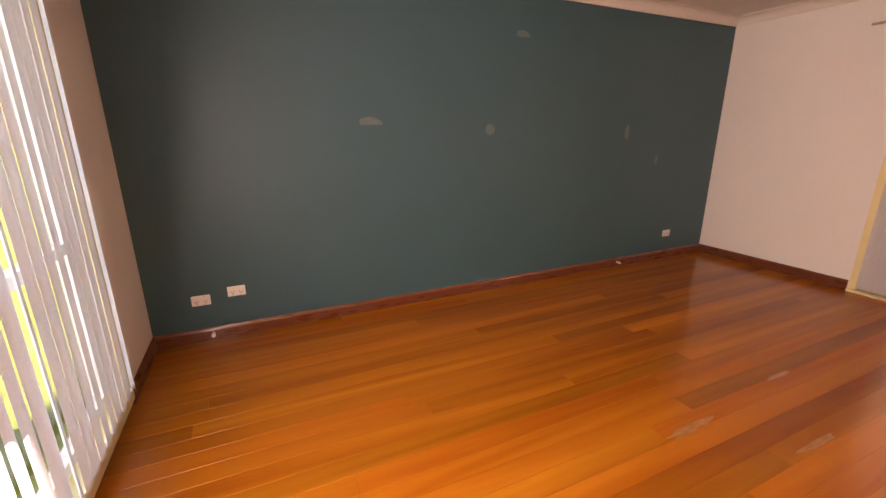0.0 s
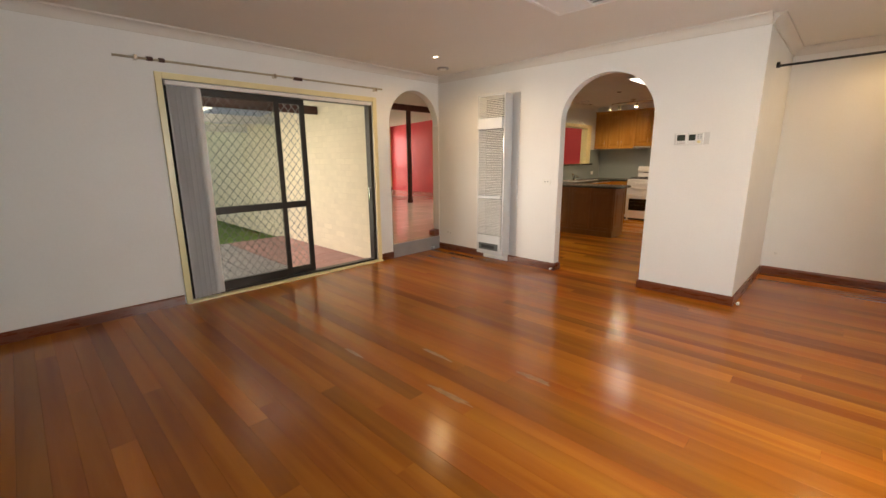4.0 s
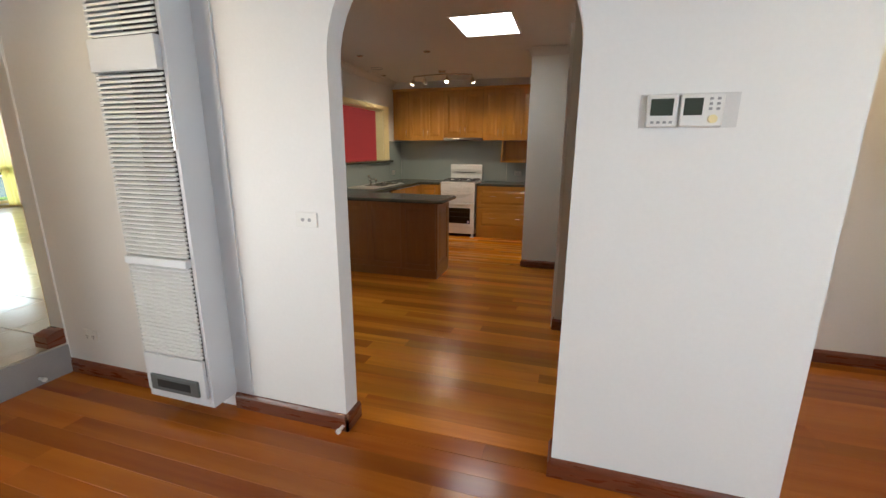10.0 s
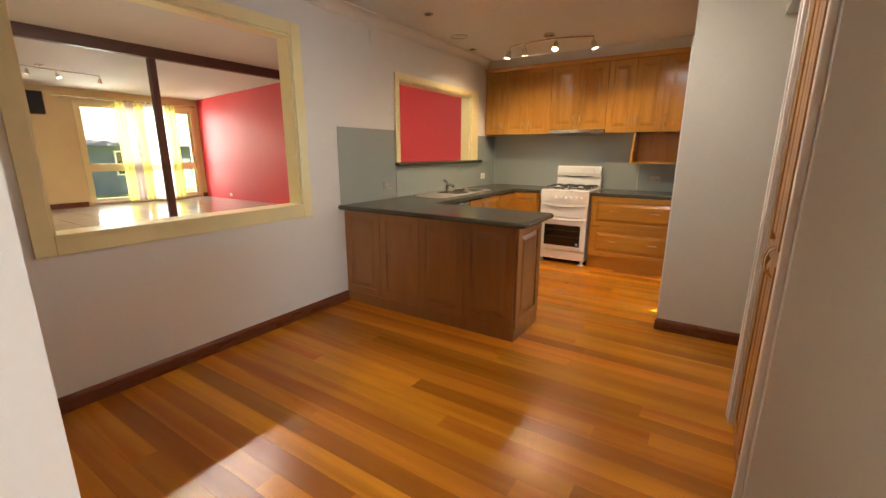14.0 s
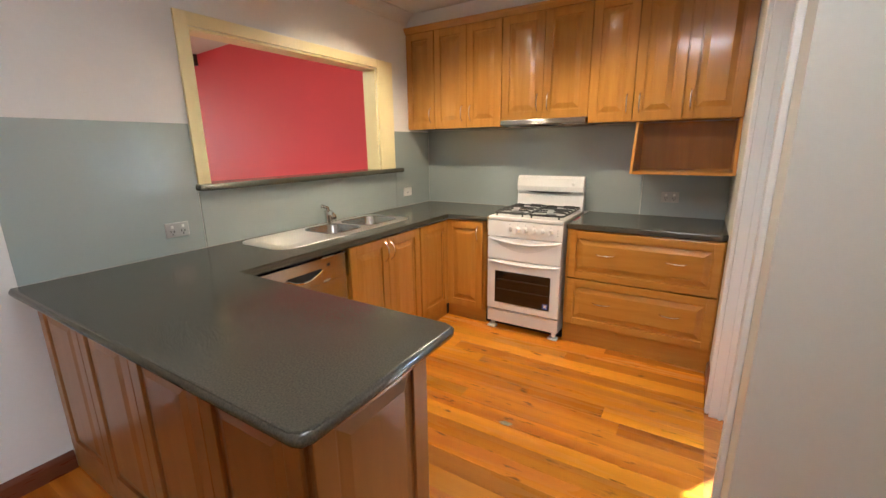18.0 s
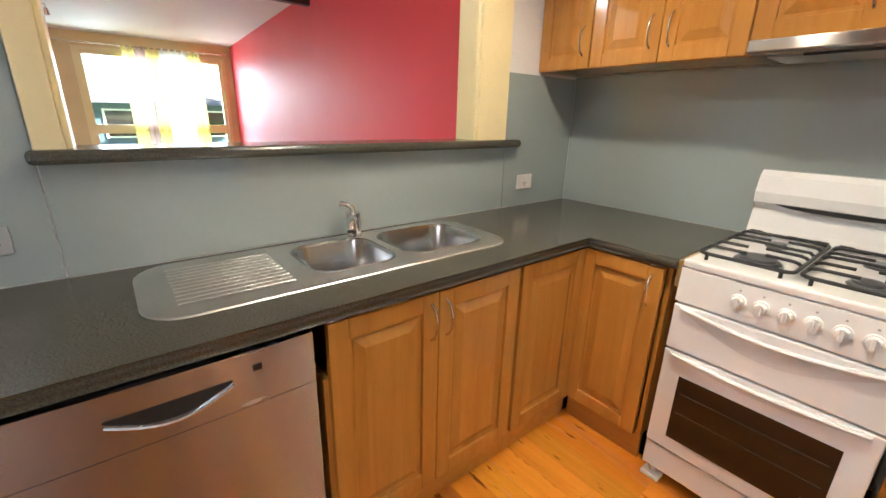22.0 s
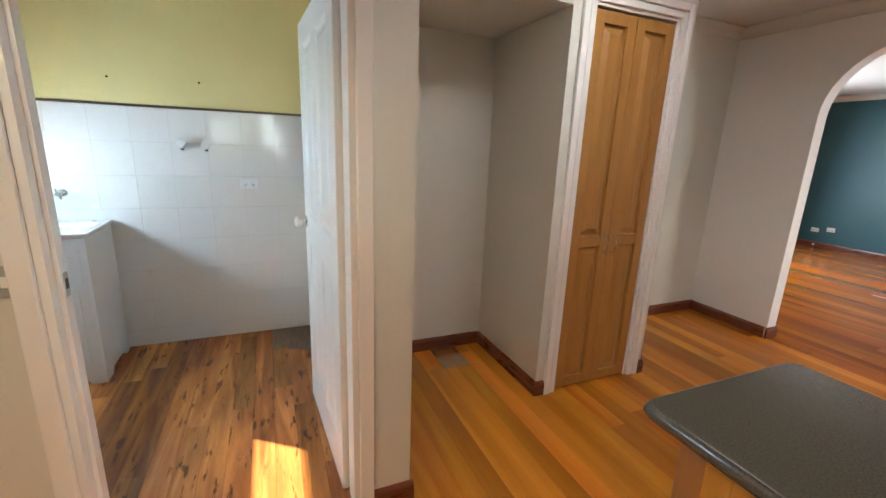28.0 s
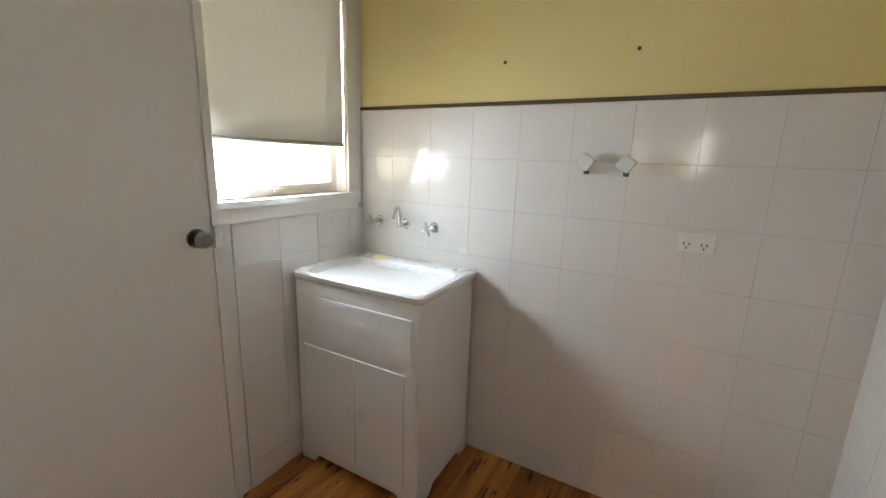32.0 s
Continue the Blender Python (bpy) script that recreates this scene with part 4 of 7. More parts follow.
# curtain rail above the sliding door
rail = thing("curtain_rail", (XE, -0.07, 2.25), "worn cream curtain rail with brown finials above the sliding door", "curtain rail")
part("rail", rods(((XE - 0.05, 1.32, 2.25), (XE - 0.05, -1.46, 2.27), 0.010)), material("worn_beige_rail", (0.50, 0.43, 0.31), 0.5, vary=0.3, size=12), rail, smooth=True)
for y in (1.16, -0.05, -1.36):
    part("bracket", boxes((XE - 0.062, XE, y - 0.012, y + 0.012, 2.235, 2.275), bevel=0.002), NICKEL, rail)
for y in (0.97, 1.06, -0.28, -0.33):
    part("runner", rods(((XE - 0.05, y - 0.022, 2.256), (XE - 0.05, y + 0.022, 2.256), 0.018)), DARKWOOD, rail, smooth=True)


# sliding door: dark frame, sliding glass, security screen
def slider():
    ob = thing("sliding_door", (XE2, (SDOOR[0] + SDOOR[1]) / 2, 0.02), "dark bronze sliding glass door, slid open", "sliding door")
    y0, y1, zt = SDOOR[0] + 0.05, SDOOR[1], SDOOR[2]
    part("outer_frame", boxes((XE + 0.02, XE2 - 0.01, SDOOR[0], SDOOR[0] + 0.045, 0.022, zt), (XE + 0.02, XE2 - 0.01, y1 - 0.04, y1, 0.022, zt), (XE + 0.02, XE2 - 0.01, SDOOR[0] + 0.045, y1 - 0.04, zt - 0.05, zt), (XE + 0.02, XE2 - 0.01, SDOOR[0] + 0.045, y1 - 0.04, 0.022, 0.045)), DARK_ALU, ob)

    def leaf(name, xa, xb, ya, yb, mid, uprights, pane, label):
        za, zb = 0.046, zt - 0.052
        some = [(xa, xb, ya, ya + 0.055, za, zb), (xa, xb, yb - 0.055, yb, za, zb), (xa, xb, ya + 0.055, yb - 0.055, zb - 0.055, zb), (xa, xb, ya + 0.055, yb - 0.055, za, za + 0.09), (xa, xb, ya + 0.055, yb - 0.055, mid - 0.035, mid + 0.035)]
        p = part(name, boxes(*some, bevel=0.002), DARK_ALU, ob, label)
        for a, b in ((za + 0.09, mid - 0.035), (mid + 0.035, zb - 0.055)):
            g = part("pane", boxes(((xa + xb) / 2 - 0.002, (xa + xb) / 2 + 0.002, ya + 0.055, yb - 0.055, a, b)), pane, p)
            g.visible_shadow = False
        return p

    leaf("glass_leaf", XE + 0.03, XE + 0.05, -0.10, 0.94, 0.88, (), SMOKED, "fixed tinted glass leaf")
    scr = part("screen_leaf", boxes((XE2 - 0.045, XE2 - 0.02, -0.42, -0.36, 0.046, zt - 0.052), (XE2 - 0.045, XE2 - 0.02, 0.86, 0.92, 0.046, zt - 0.052), (XE2 - 0.045, XE2 - 0.02, -0.36, 0.86, zt - 0.11, zt - 0.052), (XE2 - 0.045, XE2 - 0.02, -0.36, 0.86, 0.046, 0.13), (XE2 - 0.045, XE2 - 0.02, -0.36, 0.86, 0.84, 0.915), bevel=0.002), DARK_ALU, ob, "dark framed security screen leaf")
    for za, zb in ((0.13, 0.84), (0.915, zt - 0.11)):
        bm = bmesh.new()
        ya, yb, x = -0.36, 0.86, XE2 - 0.032
        for s in (1, -1):
            k = -40
            while k < 60:
                # a bar of slope 1.25 through the field, clipped to it
                c = ya + k * 0.085
                pts = []
                for z in (za, zb):
                    pts.append((c + s * (z - za) / 1.25, z))
                (u0, w0), (u1, w1) = pts
                lo, hi = min(u0, u1), max(u0, u1)
                if hi > ya and lo < yb:
                    def clip(u):
                        return w0 + (w1 - w0) * (u - u0) / (u1 - u0)
                    e0, e1 = [(min(max(u, ya), yb)) for u in (u0, u1)]
                    rod(bm, (x + s * 0.002, e0, clip(e0)), (x + s * 0.002, e1, clip(e1)), 0.0030, seg=5, cap=False)
                k += 1
        part("diamond_grille", bm, GRILLE, scr)
    part("screen_handle", boxes((XE2 - 0.06, XE2 - 0.045, -0.40, -0.375, 0.98, 1.12), bevel=0.003), DARK_ALU, scr)
    part("lock", boxes((XE + 0.055, XE + 0.075, SDOOR[0] + 0.045, SDOOR[0] + 0.062, 0.86, 1.02), bevel=0.002), CHROME, ob, "chrome latch on the jamb")


slider()


# vertical blinds
def vane(width, z0, z1, twist, mat=BLIND):
    bm = bmesh.new()
    n = 5
    for k in range(n):
        u0, u1 = -width / 2 + k * width / n, -width / 2 + (k + 1) * width / n
        c0, c1 = (0.008 * math.cos(math.pi * u / width) for u in (u0, u1))
        v = [bm.verts.new(p) for p in ((c0, u0, z0), (c1, u1, z0), (c1, u1, z1), (c0, u0, z1))]
        w = [bm.verts.new((p.co.x + 0.0012, p.co.y, p.co.z)) for p in v]
        bm.faces.new(v)
        bm.faces.new(w[::-1])
    bmesh.ops.remove_doubles(bm, verts=bm.verts[:], dist=0.0002)
    bmesh.ops.rotate(bm, verts=bm.verts[:], cent=(0, 0, 0), matrix=Matrix.Rotation(radians(twist), 3, "Z"))
    return bm


def blind(name, x, ys, z0, z1, twists, label, rail_y):
    ob = thing(name, (x, sum(rail_y) / 2, z1), label, "blind")
    part("head_rail", boxes((x - 0.022, x + 0.022, rail_y[0], rail_y[1], z1, z1 + 0.035), bevel=0.003), WHITE_TRIM, ob)
    meshes = {}
    for y, tw in zip(ys, twists):
        if tw not in meshes:
            meshes[tw] = mesh_of("vane", vane(0.089, z0, z1 - 0.004, tw), BLIND)
        o = new("vane", meshes[tw])
        o.parent = ob
        o.location = Vector((x, y, 0)) - ob.location
        w = part("weight", boxes((x - 0.0035, x + 0.0035, y - 0.03, y + 0.03, z0 + 0.004, z0 + 0.02)), WHITE_TRIM, ob)
    pts = [(x, ys[0] + (ys[-1] - ys[0]) * k / 60, z0 + 0.014 - 0.012 * abs(math.sin(k * math.pi * len(ys) / 60))) for k in range(61)]
    part("bead_chain", tube(pts, 0.0016, 5), WHITE_TRIM, ob)
    return ob


rng = random.Random(4)
ys = [1.69 - k * 0.083 for k in range(28)]
blind("vertical_blind", XW + 0.055, ys, 0.16, 2.24, [rng.choice((3, 5, 7, 9, 12)) if k % 9 else 26 for k in range(28)], "white vertical vane blind across the tall window, half open", (-0.64, 1.74))
ys = [0.93 - k * 0.022 for k in range(11)]
blind("vertical_blind", XE - 0.035, ys, 0.045, 2.06, [34 + (k * 7) % 14 for k in range(11)], "white vertical vane blind drawn aside in a stack", (-1.28, 0.97))

# west window
wx = thing("tall_window", (XW - 0.06, 0.55, WWIN[2]), "tall white framed window behind the vertical blind", "window")
y0, y1, z0, z1 = WWIN
part("window_frame", boxes((XW - 0.10, XW - 0.05, y0, y0 + 0.05, z0, z1), (XW - 0.10, XW - 0.05, y1 - 0.05, y1, z0, z1), (XW - 0.10, XW - 0.05, y0 + 0.05, y1 - 0.05, z0, z0 + 0.05), (XW - 0.10, XW - 0.05, y0 + 0.05, y1 - 0.05, z1 - 0.05, z1),
                           (XW - 0.10, XW - 0.05, y0 + 0.05, y1 - 0.05, 0.90, 0.95), (XW - 0.10, XW - 0.05, 0.56, 0.61, z0 + 0.05, 0.90), (XW - 0.10, XW - 0.05, 0.56, 0.61, 0.95, z1 - 0.05)), WHITE_TRIM, wx)
for a, b, c, d in ((y0 + 0.05, 0.56, z0 + 0.05, 0.9), (0.61, y1 - 0.05, z0 + 0.05, 0.9), (y0 + 0.05, 0.56, 0.95, z1 - 0.05), (0.61, y1 - 0.05, 0.95, z1 - 0.05)):
    g = part("pane", boxes((XW - 0.078, XW - 0.074, a, b, c, d)), GLASS, wx)
    g.visible_shadow = False
part("window_sill", boxes((XW - 0.05, XW + 0.035, y0, y1, z0 - 0.012, z0 + 0.004), bevel=0.003), CREAM_TRIM, wx, "cream gloss sill")

# alcove rod and the draped curtain
rodt = thing("curtain_rod", (0.285, -3.10, 2.215), "thin dark metal curtain rod across the alcove", "curtain rod")
part("rod", rods(((XW, -3.10, 2.235), (1.12, -3.10, 2.215), 0.0105)), BLACK, rodt, smooth=True)
for x in (XW + 0.012, 1.108):
    part("end_bracket", rods(((x - 0.012, -3.10, 2.225), (x + 0.012, -3.10, 2.225), 0.026)), BLACK, rodt, smooth=True)


def drape(x0, x1, drop, back_drop, folds, seed, pinch=0.6, shift=0.0, depth=0.026):
    """Cloth thrown over the rod: gathered folds that hang down on both sides and close up towards a rounded hem."""
    r = random.Random(seed)
    bm = bmesh.new()
    nx, nz = folds * 10, 30
    ph = [r.uniform(-0.7, 0.7) for _ in range(folds + 2)]
    size = [r.random() for _ in range(folds + 2)]
    cols = []
    for i in range(nx + 1):
        u = i / nx
        fold = u * folds
        k = int(min(fold, folds - 1))
        wave = math.sin(math.tau * fold + ph[k])
        wave = math.copysign(abs(wave) ** 0.65, wave) * (0.75 + 0.45 * size[k])
        length = drop * (0.80 + 0.20 * math.sin(math.pi * u) ** 0.7)
        col = []
        for j in range(nz + 1):
            v = j / nz
            if v < 0.2:
                w = v / 0.2
                y, z, w2 = -3.10 - 0.032 - 0.012 * wave * (1 - w), 2.225 - (1 - w) * back_drop, 0.0
            else:
                w2 = (v - 0.2) / 0.8
                belly = 0.05 * math.sin(math.pi * w2) * (1 - abs(2 * u - 1) ** 2)
                y = -3.10 + 0.020 + depth * wave * (0.45 + 0.55 * math.sin(math.pi * min(1, w2 * 1.15) * 0.9)) + belly
                if w2 > 0.93:
                    y -= (w2 - 0.93) * 0.5
                z = 2.245 - w2 * length
            width = 1 - (1 - pinch) * w2 ** 1.3
            x = (x0 + x1) / 2 + (u - 0.5) * (x1 - x0) * width + shift * w2 + 0.006 * math.cos(math.tau * fold + ph[k]) * w2
            crease = noise.noise(Vector((x * 9, z * 5, seed)))
            col.append(bm.verts.new((max(x + 0.016 * crease * w2, XW + 0.006), y + (0.034 * crease + 0.016 * noise.noise(Vector((x * 22, z * 14, seed)))) * w2, z - 0.03 * w2 * noise.noise(Vector((u * 5, seed, 0.3))))))
        cols.append(col)
    for a, b in zip(cols, cols[1:]):
        for j in range(nz):
            bm.faces.new((a[j], a[j + 1], b[j + 1], b[j]))
    twin = [[bm.verts.new(v.co + Vector((0, -0.003, 0))) for v in col] for col in cols]
    for a, b in zip(twin, twin[1:]):
        for j in range(nz):
            bm.faces.new((b[j], b[j + 1], a[j + 1], a[j]))
    for col, back in ((cols[0], twin[0]), (twin[-1], cols[-1])):
        for j in range(nz):
            bm.faces.new((col[j], back[j], back[j + 1], col[j + 1]))
    return bm


def pouch(x, y, z, rx, ry, rz):
    bm = bmesh.new()
    bmesh.ops.create_icosphere(bm, subdivisions=3, radius=1, matrix=Matrix.LocRotScale((x, y, z), None, (rx, ry, rz)))
    return bm


cl = thing("draped_curtain", (-0.2, -3.10, 1.30), "taupe satin curtain bunched and thrown over the rod", "curtain")
part("main_fall", drape(-0.375, 0.10, 0.99, 0.35, 5, 2, 0.74, 0.045, 0.050), CLOTH, cl, smooth=True)
part("side_fall", drape(-0.545, -0.375, 0.86, 0.35, 3, 5, 0.80, 0.065, 0.045), CLOTH, cl, smooth=True)
part("loose_flap", drape(0.085, 0.165, 0.39, 0.4, 2, 9, 1.5, 0.05), CLOTH, cl, smooth=True)
part("folded_edge", drape(-0.10, 0.085, 0.26, 0.3, 1, 21, 0.55, 0.01, 0.012), CLOTH, cl, smooth=True)
part("lining", pouch(-0.385, -3.075, 1.43, 0.050, 0.03, 0.07), CLOTH_DARK, cl, "dark maroon lining", smooth=True)
# metal discs added for the light on two crumples of the cloth
for ex in (0.005, -0.085):
    part("eyelet", rods(((ex, -3.04, 1.985), (ex, -3.028, 1.985), 0.020)), NICKEL, cl, smooth=True)


# entry beyond the west doorway, with an unseen glazed door and fill lamp added
structure("floor_entry", boxes((-3.2, XW - 0.12, -3.7, -0.9, -0.1, -0.012)), PALE_FLOOR, "pale tiled entry floor", "floor")
structure("wall_entry", boxes((-3.3, -3.2, -3.7, -0.8, -0.1, ZC), (-3.2, XW - 0.12, -3.70, -3.58, -0.1, ZC), (-3.2, -2.75, -0.9, -0.8, -0.1, ZC), (-1.55, XW - 0.12, -0.9, -0.8, -0.1, ZC), (-2.75, -1.55, -0.9, -0.8, 2.1, ZC)), WHITE_WALL, "white entry walls")
structure("ceiling_entry", boxes((-3.3, XW - 0.12, -3.7, -0.8, ZC, ZC + 0.1)), CEILING, "white entry ceiling", "ceiling")
fd = thing("added_front_door", (-2.15, -0.85, 0), "unseen white framed glazed door, added to let light into the entry", "door")
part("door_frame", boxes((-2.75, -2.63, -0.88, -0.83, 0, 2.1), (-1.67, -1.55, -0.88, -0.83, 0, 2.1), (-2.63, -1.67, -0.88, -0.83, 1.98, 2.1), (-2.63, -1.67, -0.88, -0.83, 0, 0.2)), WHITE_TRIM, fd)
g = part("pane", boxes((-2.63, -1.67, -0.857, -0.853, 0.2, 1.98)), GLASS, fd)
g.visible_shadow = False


def panel_leaf(w, h, fields, mat, t=0.036):
    """A panelled door leaf, hinge edge at x = 0, panels on both faces."""
    bm = bmesh.new()
    for flip in (False, True):
        tmp = bmesh.new()
        fw = 0.11
        mid = w / 2
        box(tmp, 0, w, -t / 2 + 0.010, 0, 0, h)
        zs = [0.0, *fields, h]
        bars = [(0, fw, 0, h), (w - fw, w, 0, h)]
        for i, z in enumerate(zs):
            lo, hi = (z, z + 0.2) if i == 0 else (z - fw, z) if i == len(zs) - 1 else (z - 0.07, z + 0.07)
            bars.append((fw, w - fw, lo, hi))
        for i in range(len(zs) - 1):
            bars.append((mid - 0.05, mid + 0.05, zs[i] + (0.2 if i == 0 else 0.07), zs[i + 1] - (fw if i == len(zs) - 2 else 0.07)))
        for a, b, c, d in bars:
            box(tmp, a, b, -t / 2, -t / 2 + 0.0105, c, d, bevel=0.002)
        for i in range(len(zs) - 1):
            c, d = zs[i] + (0.2 if i == 0 else 0.07), zs[i + 1] - (fw if i == len(zs) - 2 else 0.07)
            for a, b in ((fw, mid - 0.05), (mid + 0.05, w - fw)):
                # sloped moulding, flat recess, raised field
                rings = [[tmp.verts.new((px, -t / 2 + deep, pz)) for px, pz in ((a + k, c + k), (b - k, c + k), (b - k, d - k), (a + k, d - k))]
                         for k, deep in ((-0.001, 0.0008), (0.006, 0.003), (0.016, 0.0098), (0.028, 0.0098), (0.052, 0.003), (0.056, 0.0025))]
                for p, q in zip(rings, rings[1:]):
                    for j in range(4):
                        tmp.faces.new((p[j], p[(j + 1) % 4], q[(j + 1) % 4], q[j]))
                tmp.faces.new(rings[-1])
        if flip:
            for v in tmp.verts:
                v.co.y = -v.co.y
        bmesh.ops.recalc_face_normals(tmp, faces=tmp.faces[:])
        me = bpy.data.meshes.new("tmp")
        tmp.to_mesh(me)
        tmp.free()
        bm.from_mesh(me)
        bpy.data.meshes.remove(me)
    return bm


def hinged(name, at, angle, w, h, fields, mat, label, knob=True, knob_mat=None, plate=True):
    ob = thing(name, at, label, "door")
    ob.matrix_basis = pose(*at, 0, 0, angle)
    part("leaf", panel_leaf(w, h, fields, mat), mat, ob, here=True)
    KZ = 1.06
    if knob:
        for s in (-1, 1):
            k = part("knob", rods(((w - 0.065, s * 0.045, KZ), (w - 0.065, s * 0.072, KZ), 0.020, 0.027), ((w - 0.065, s * 0.072, KZ), (w - 0.065, s * 0.082, KZ), 0.027, 0.015)), knob_mat or PLASTIC, ob, here=True, smooth=True)
            part("rose", rods(((w - 0.065, s * 0.017, KZ), (w - 0.065, s * 0.024, KZ), 0.031), ((w - 0.065, s * 0.024, KZ), (w - 0.065, s * 0.046, KZ), 0.010)), CHROME, k, "chrome rose", m=None, here=True, smooth=True)
    return ob


hall_door = thing("hall_door", (-1.46, -3.58, 0), "white panelled door, closed, across the entry", "door")
bm = panel_leaf(0.82, 2.03, (1.0,), WHITE_TRIM)
part("leaf", bm, WHITE_TRIM, hall_door, m=pose(0.41, 0.012, 0.008, 0, 0, 180), here=True)
part("door_frame", boxes((-1.045, -0.965, -3.58, -3.555, 0, 2.12), (-1.955, -1.875, -3.58, -3.555, 0, 2.12), (-1.875, -1.045, -3.58, -3.555, 2.04, 2.12), bevel=0.003), WHITE_TRIM, hall_door)
part("gap", boxes((-1.875, -1.045, -3.579, -3.576, 0.0, 0.008)), BLACK, hall_door)

# ---- kitchen ----
KICK = 0.115
HANDLE_V = mesh_of("handle", bow_handle(0.125), NICKEL, True)
HANDLE_H = mesh_of("handle", bow_handle(0.115, False), NICKEL, True)


def with_handle(parent, x, z, upright=True, y=-0.020):
    o = new("handle", HANDLE_V if upright else HANDLE_H)
    o.parent = parent
    o.location = (x, y, z)
    return tagged(o, "satin metal bow handle")


def unit(name, at, turn, w, depth, z0, z1, fronts, label, category="cabinet", kick=True, mat=None, group="", lid=True):
    """A cabinet whose front lies in the plane y = 0 and faces -y before the turn. fronts: (kind, x0, x1, z0, z1, handles)."""
    wood, flatwood = (mat or OAK), (OAK_FLAT if mat is None else mat)
    ob = thing(name, at, label, category, group)
    ob.matrix_basis = Matrix.Translation(at) @ turn
    t = 0.016
    zs = z1 if lid else z1 - 0.18
    part("side_board", boxes((0, t, 0.001, depth, z0, zs)), wood, ob, here=True)
    part("side_board", boxes((w - t, w, 0.001, depth, z0, zs)), wood, ob, here=True)
    part("bottom_board", boxes((t, w - t, 0.001, depth, z0, z0 + t)), flatwood, ob, here=True)
    part("back_board", boxes((t, w - t, depth - t, depth, z0 + t, z1)), wood, ob, here=True)
    if lid:
        part("top_board", boxes((t, w - t, 0.001, depth - t, z1 - t, z1)), flatwood, ob, here=True)
    if kick:
        part("kickboard", boxes((0, w, 0.012, 0.028, 0.0, z0 - 0.001)), flatwood, ob, here=True)
    for kind, a, b, c, d, handles in fronts:
        bm = panel(bmesh.new(), b - a - 0.004, d - c - 0.004, 0.020, 0.058 if kind == "door" else 0.05)
        p = part(kind, bm, wood if kind == "door" else flatwood, ob, m=Matrix.Translation((a + 0.002, 0, c + 0.002)), here=True)
        for hx, hz, up in handles:
            with_handle(p, hx - a - 0.002, hz - c - 0.002, up)
    return ob


B1 = 0.862   # underside of the worktop
XF, YF = 4.445, -7.575   # fronts of the east and south runs
# east run: dishwasher, sink unit, corner doors
unit("sink_cabinet", (XF, -6.395, 0), EAST, 0.755, 0.57, KICK, B1, [("door", 0.012, 0.375, KICK, B1 - 0.01, [(0.345, 0.755, True)]), ("door", 0.375, 0.748, KICK, B1 - 0.01, [(0.405, 0.755, True)])], "honey timber sink cabinet with two panelled doors", lid=False)
unit("corner_cabinet", (XF, -7.152, 0), EAST, 0.42, 0.57, KICK, B1, [("door", 0.005, 0.40, KICK, B1 - 0.01, [])], "honey timber corner cabinet with one panelled door", lid=False)
unit("corner_cabinet", (4.442, YF, 0), NORTH, 0.355, 0.60, KICK, B1, [("door", 0.0, 0.335, KICK, B1 - 0.01, [(0.292, 0.755, True)])], "honey timber corner cabinet beside the stove")
unit("drawer_cabinet", (3.445, YF, 0), NORTH, 0.944, 0.60, KICK + 0.04, B1, [("drawer", 0.02, 0.935, 0.51, B1 - 0.006, [(0.265, 0.70, False), (0.69, 0.70, False)]), ("drawer", 0.02, 0.935, KICK + 0.04, 0.505, [(0.265, 0.345, False), (0.69, 0.345, False)])], "honey timber drawer cabinet with two wide panelled drawers")


def dishwasher():
    y0, y1, x = -5.765, -6.375, XF - 0.012
    ob = thing("dishwasher", (x, (y0 + y1) / 2, 0), "stainless steel dishwasher under the worktop", "dishwasher")
    part("body", boxes((x + 0.03, 4.99, y1, y0, 0.03, B1 - 0.004)), BLACK, ob, "dark casing")
    # gently bowed front
    ya, yb = y1 + 0.004, y0 - 0.004
    bow = [(x - 0.003 - 0.007 * (1 - (2 * k / 16 - 1) ** 2), ya + (yb - ya) * k / 16) for k in range(17)] + [(x + 0.03, yb), (x + 0.03, ya)]
    part("door", prism(bow, (0.105, 0.70), "z"), STEEL, ob, smooth=True)
    top = part("control_panel", prism(bow, (0.702, 0.842), "z"), STEEL, ob, smooth=True)
    pts = [(-5.95 - 0.23 * k / 12, 0.782 - 0.038 * math.sin(math.pi * k / 12)) for k in range(13)]
    # flush black plate painted for the shade under the grip
    part("handle_recess", prism(pts + [(-6.18, 0.786), (-5.95, 0.786)], (x - 0.0106, x - 0.0075), "x"), BLACK, top)
    grip = [(x - 0.014, u, v - 0.006) for u, v in pts]
    part("handle_lip", tube(grip, 0.006, 8), CHROME, top, smooth=True)
    part("badge", boxes((x - 0.0098, x - 0.0075, -6.245, -6.225, 0.790, 0.806)), BLACK, top)
    part("kick_plate", boxes((x + 0.05, x + 0.06, y1, y0, 0.0, 0.10)), BLACK, ob)


dishwasher()

# peninsula
pen = thing("peninsula_cabinet", (4.2, -5.40, 0), "brown timber peninsula cabinet with panelled sides", "cabinet")
PX0, PY0, PY1 = 3.37, -5.665, -5.17
part("carcass", boxes((PX0, XE - 0.001, PY0 + 0.03, PY1 - 0.001, 0.0, B1)), BROWN_OAK, pen)
wide = (XE - 0.001 - PX0)
n = 4
for k in range(n):
    w = wide / n
    bm = panel(bmesh.new(), w - 0.004, B1 - 0.10, 0.018, 0.06)
    p = part("side_panel", bm, BROWN_OAK, pen, m=Matrix.Translation(Vector((XE - 0.003 - k * w, PY1, 0.098)) - pen.location) @ NORTH, here=True)
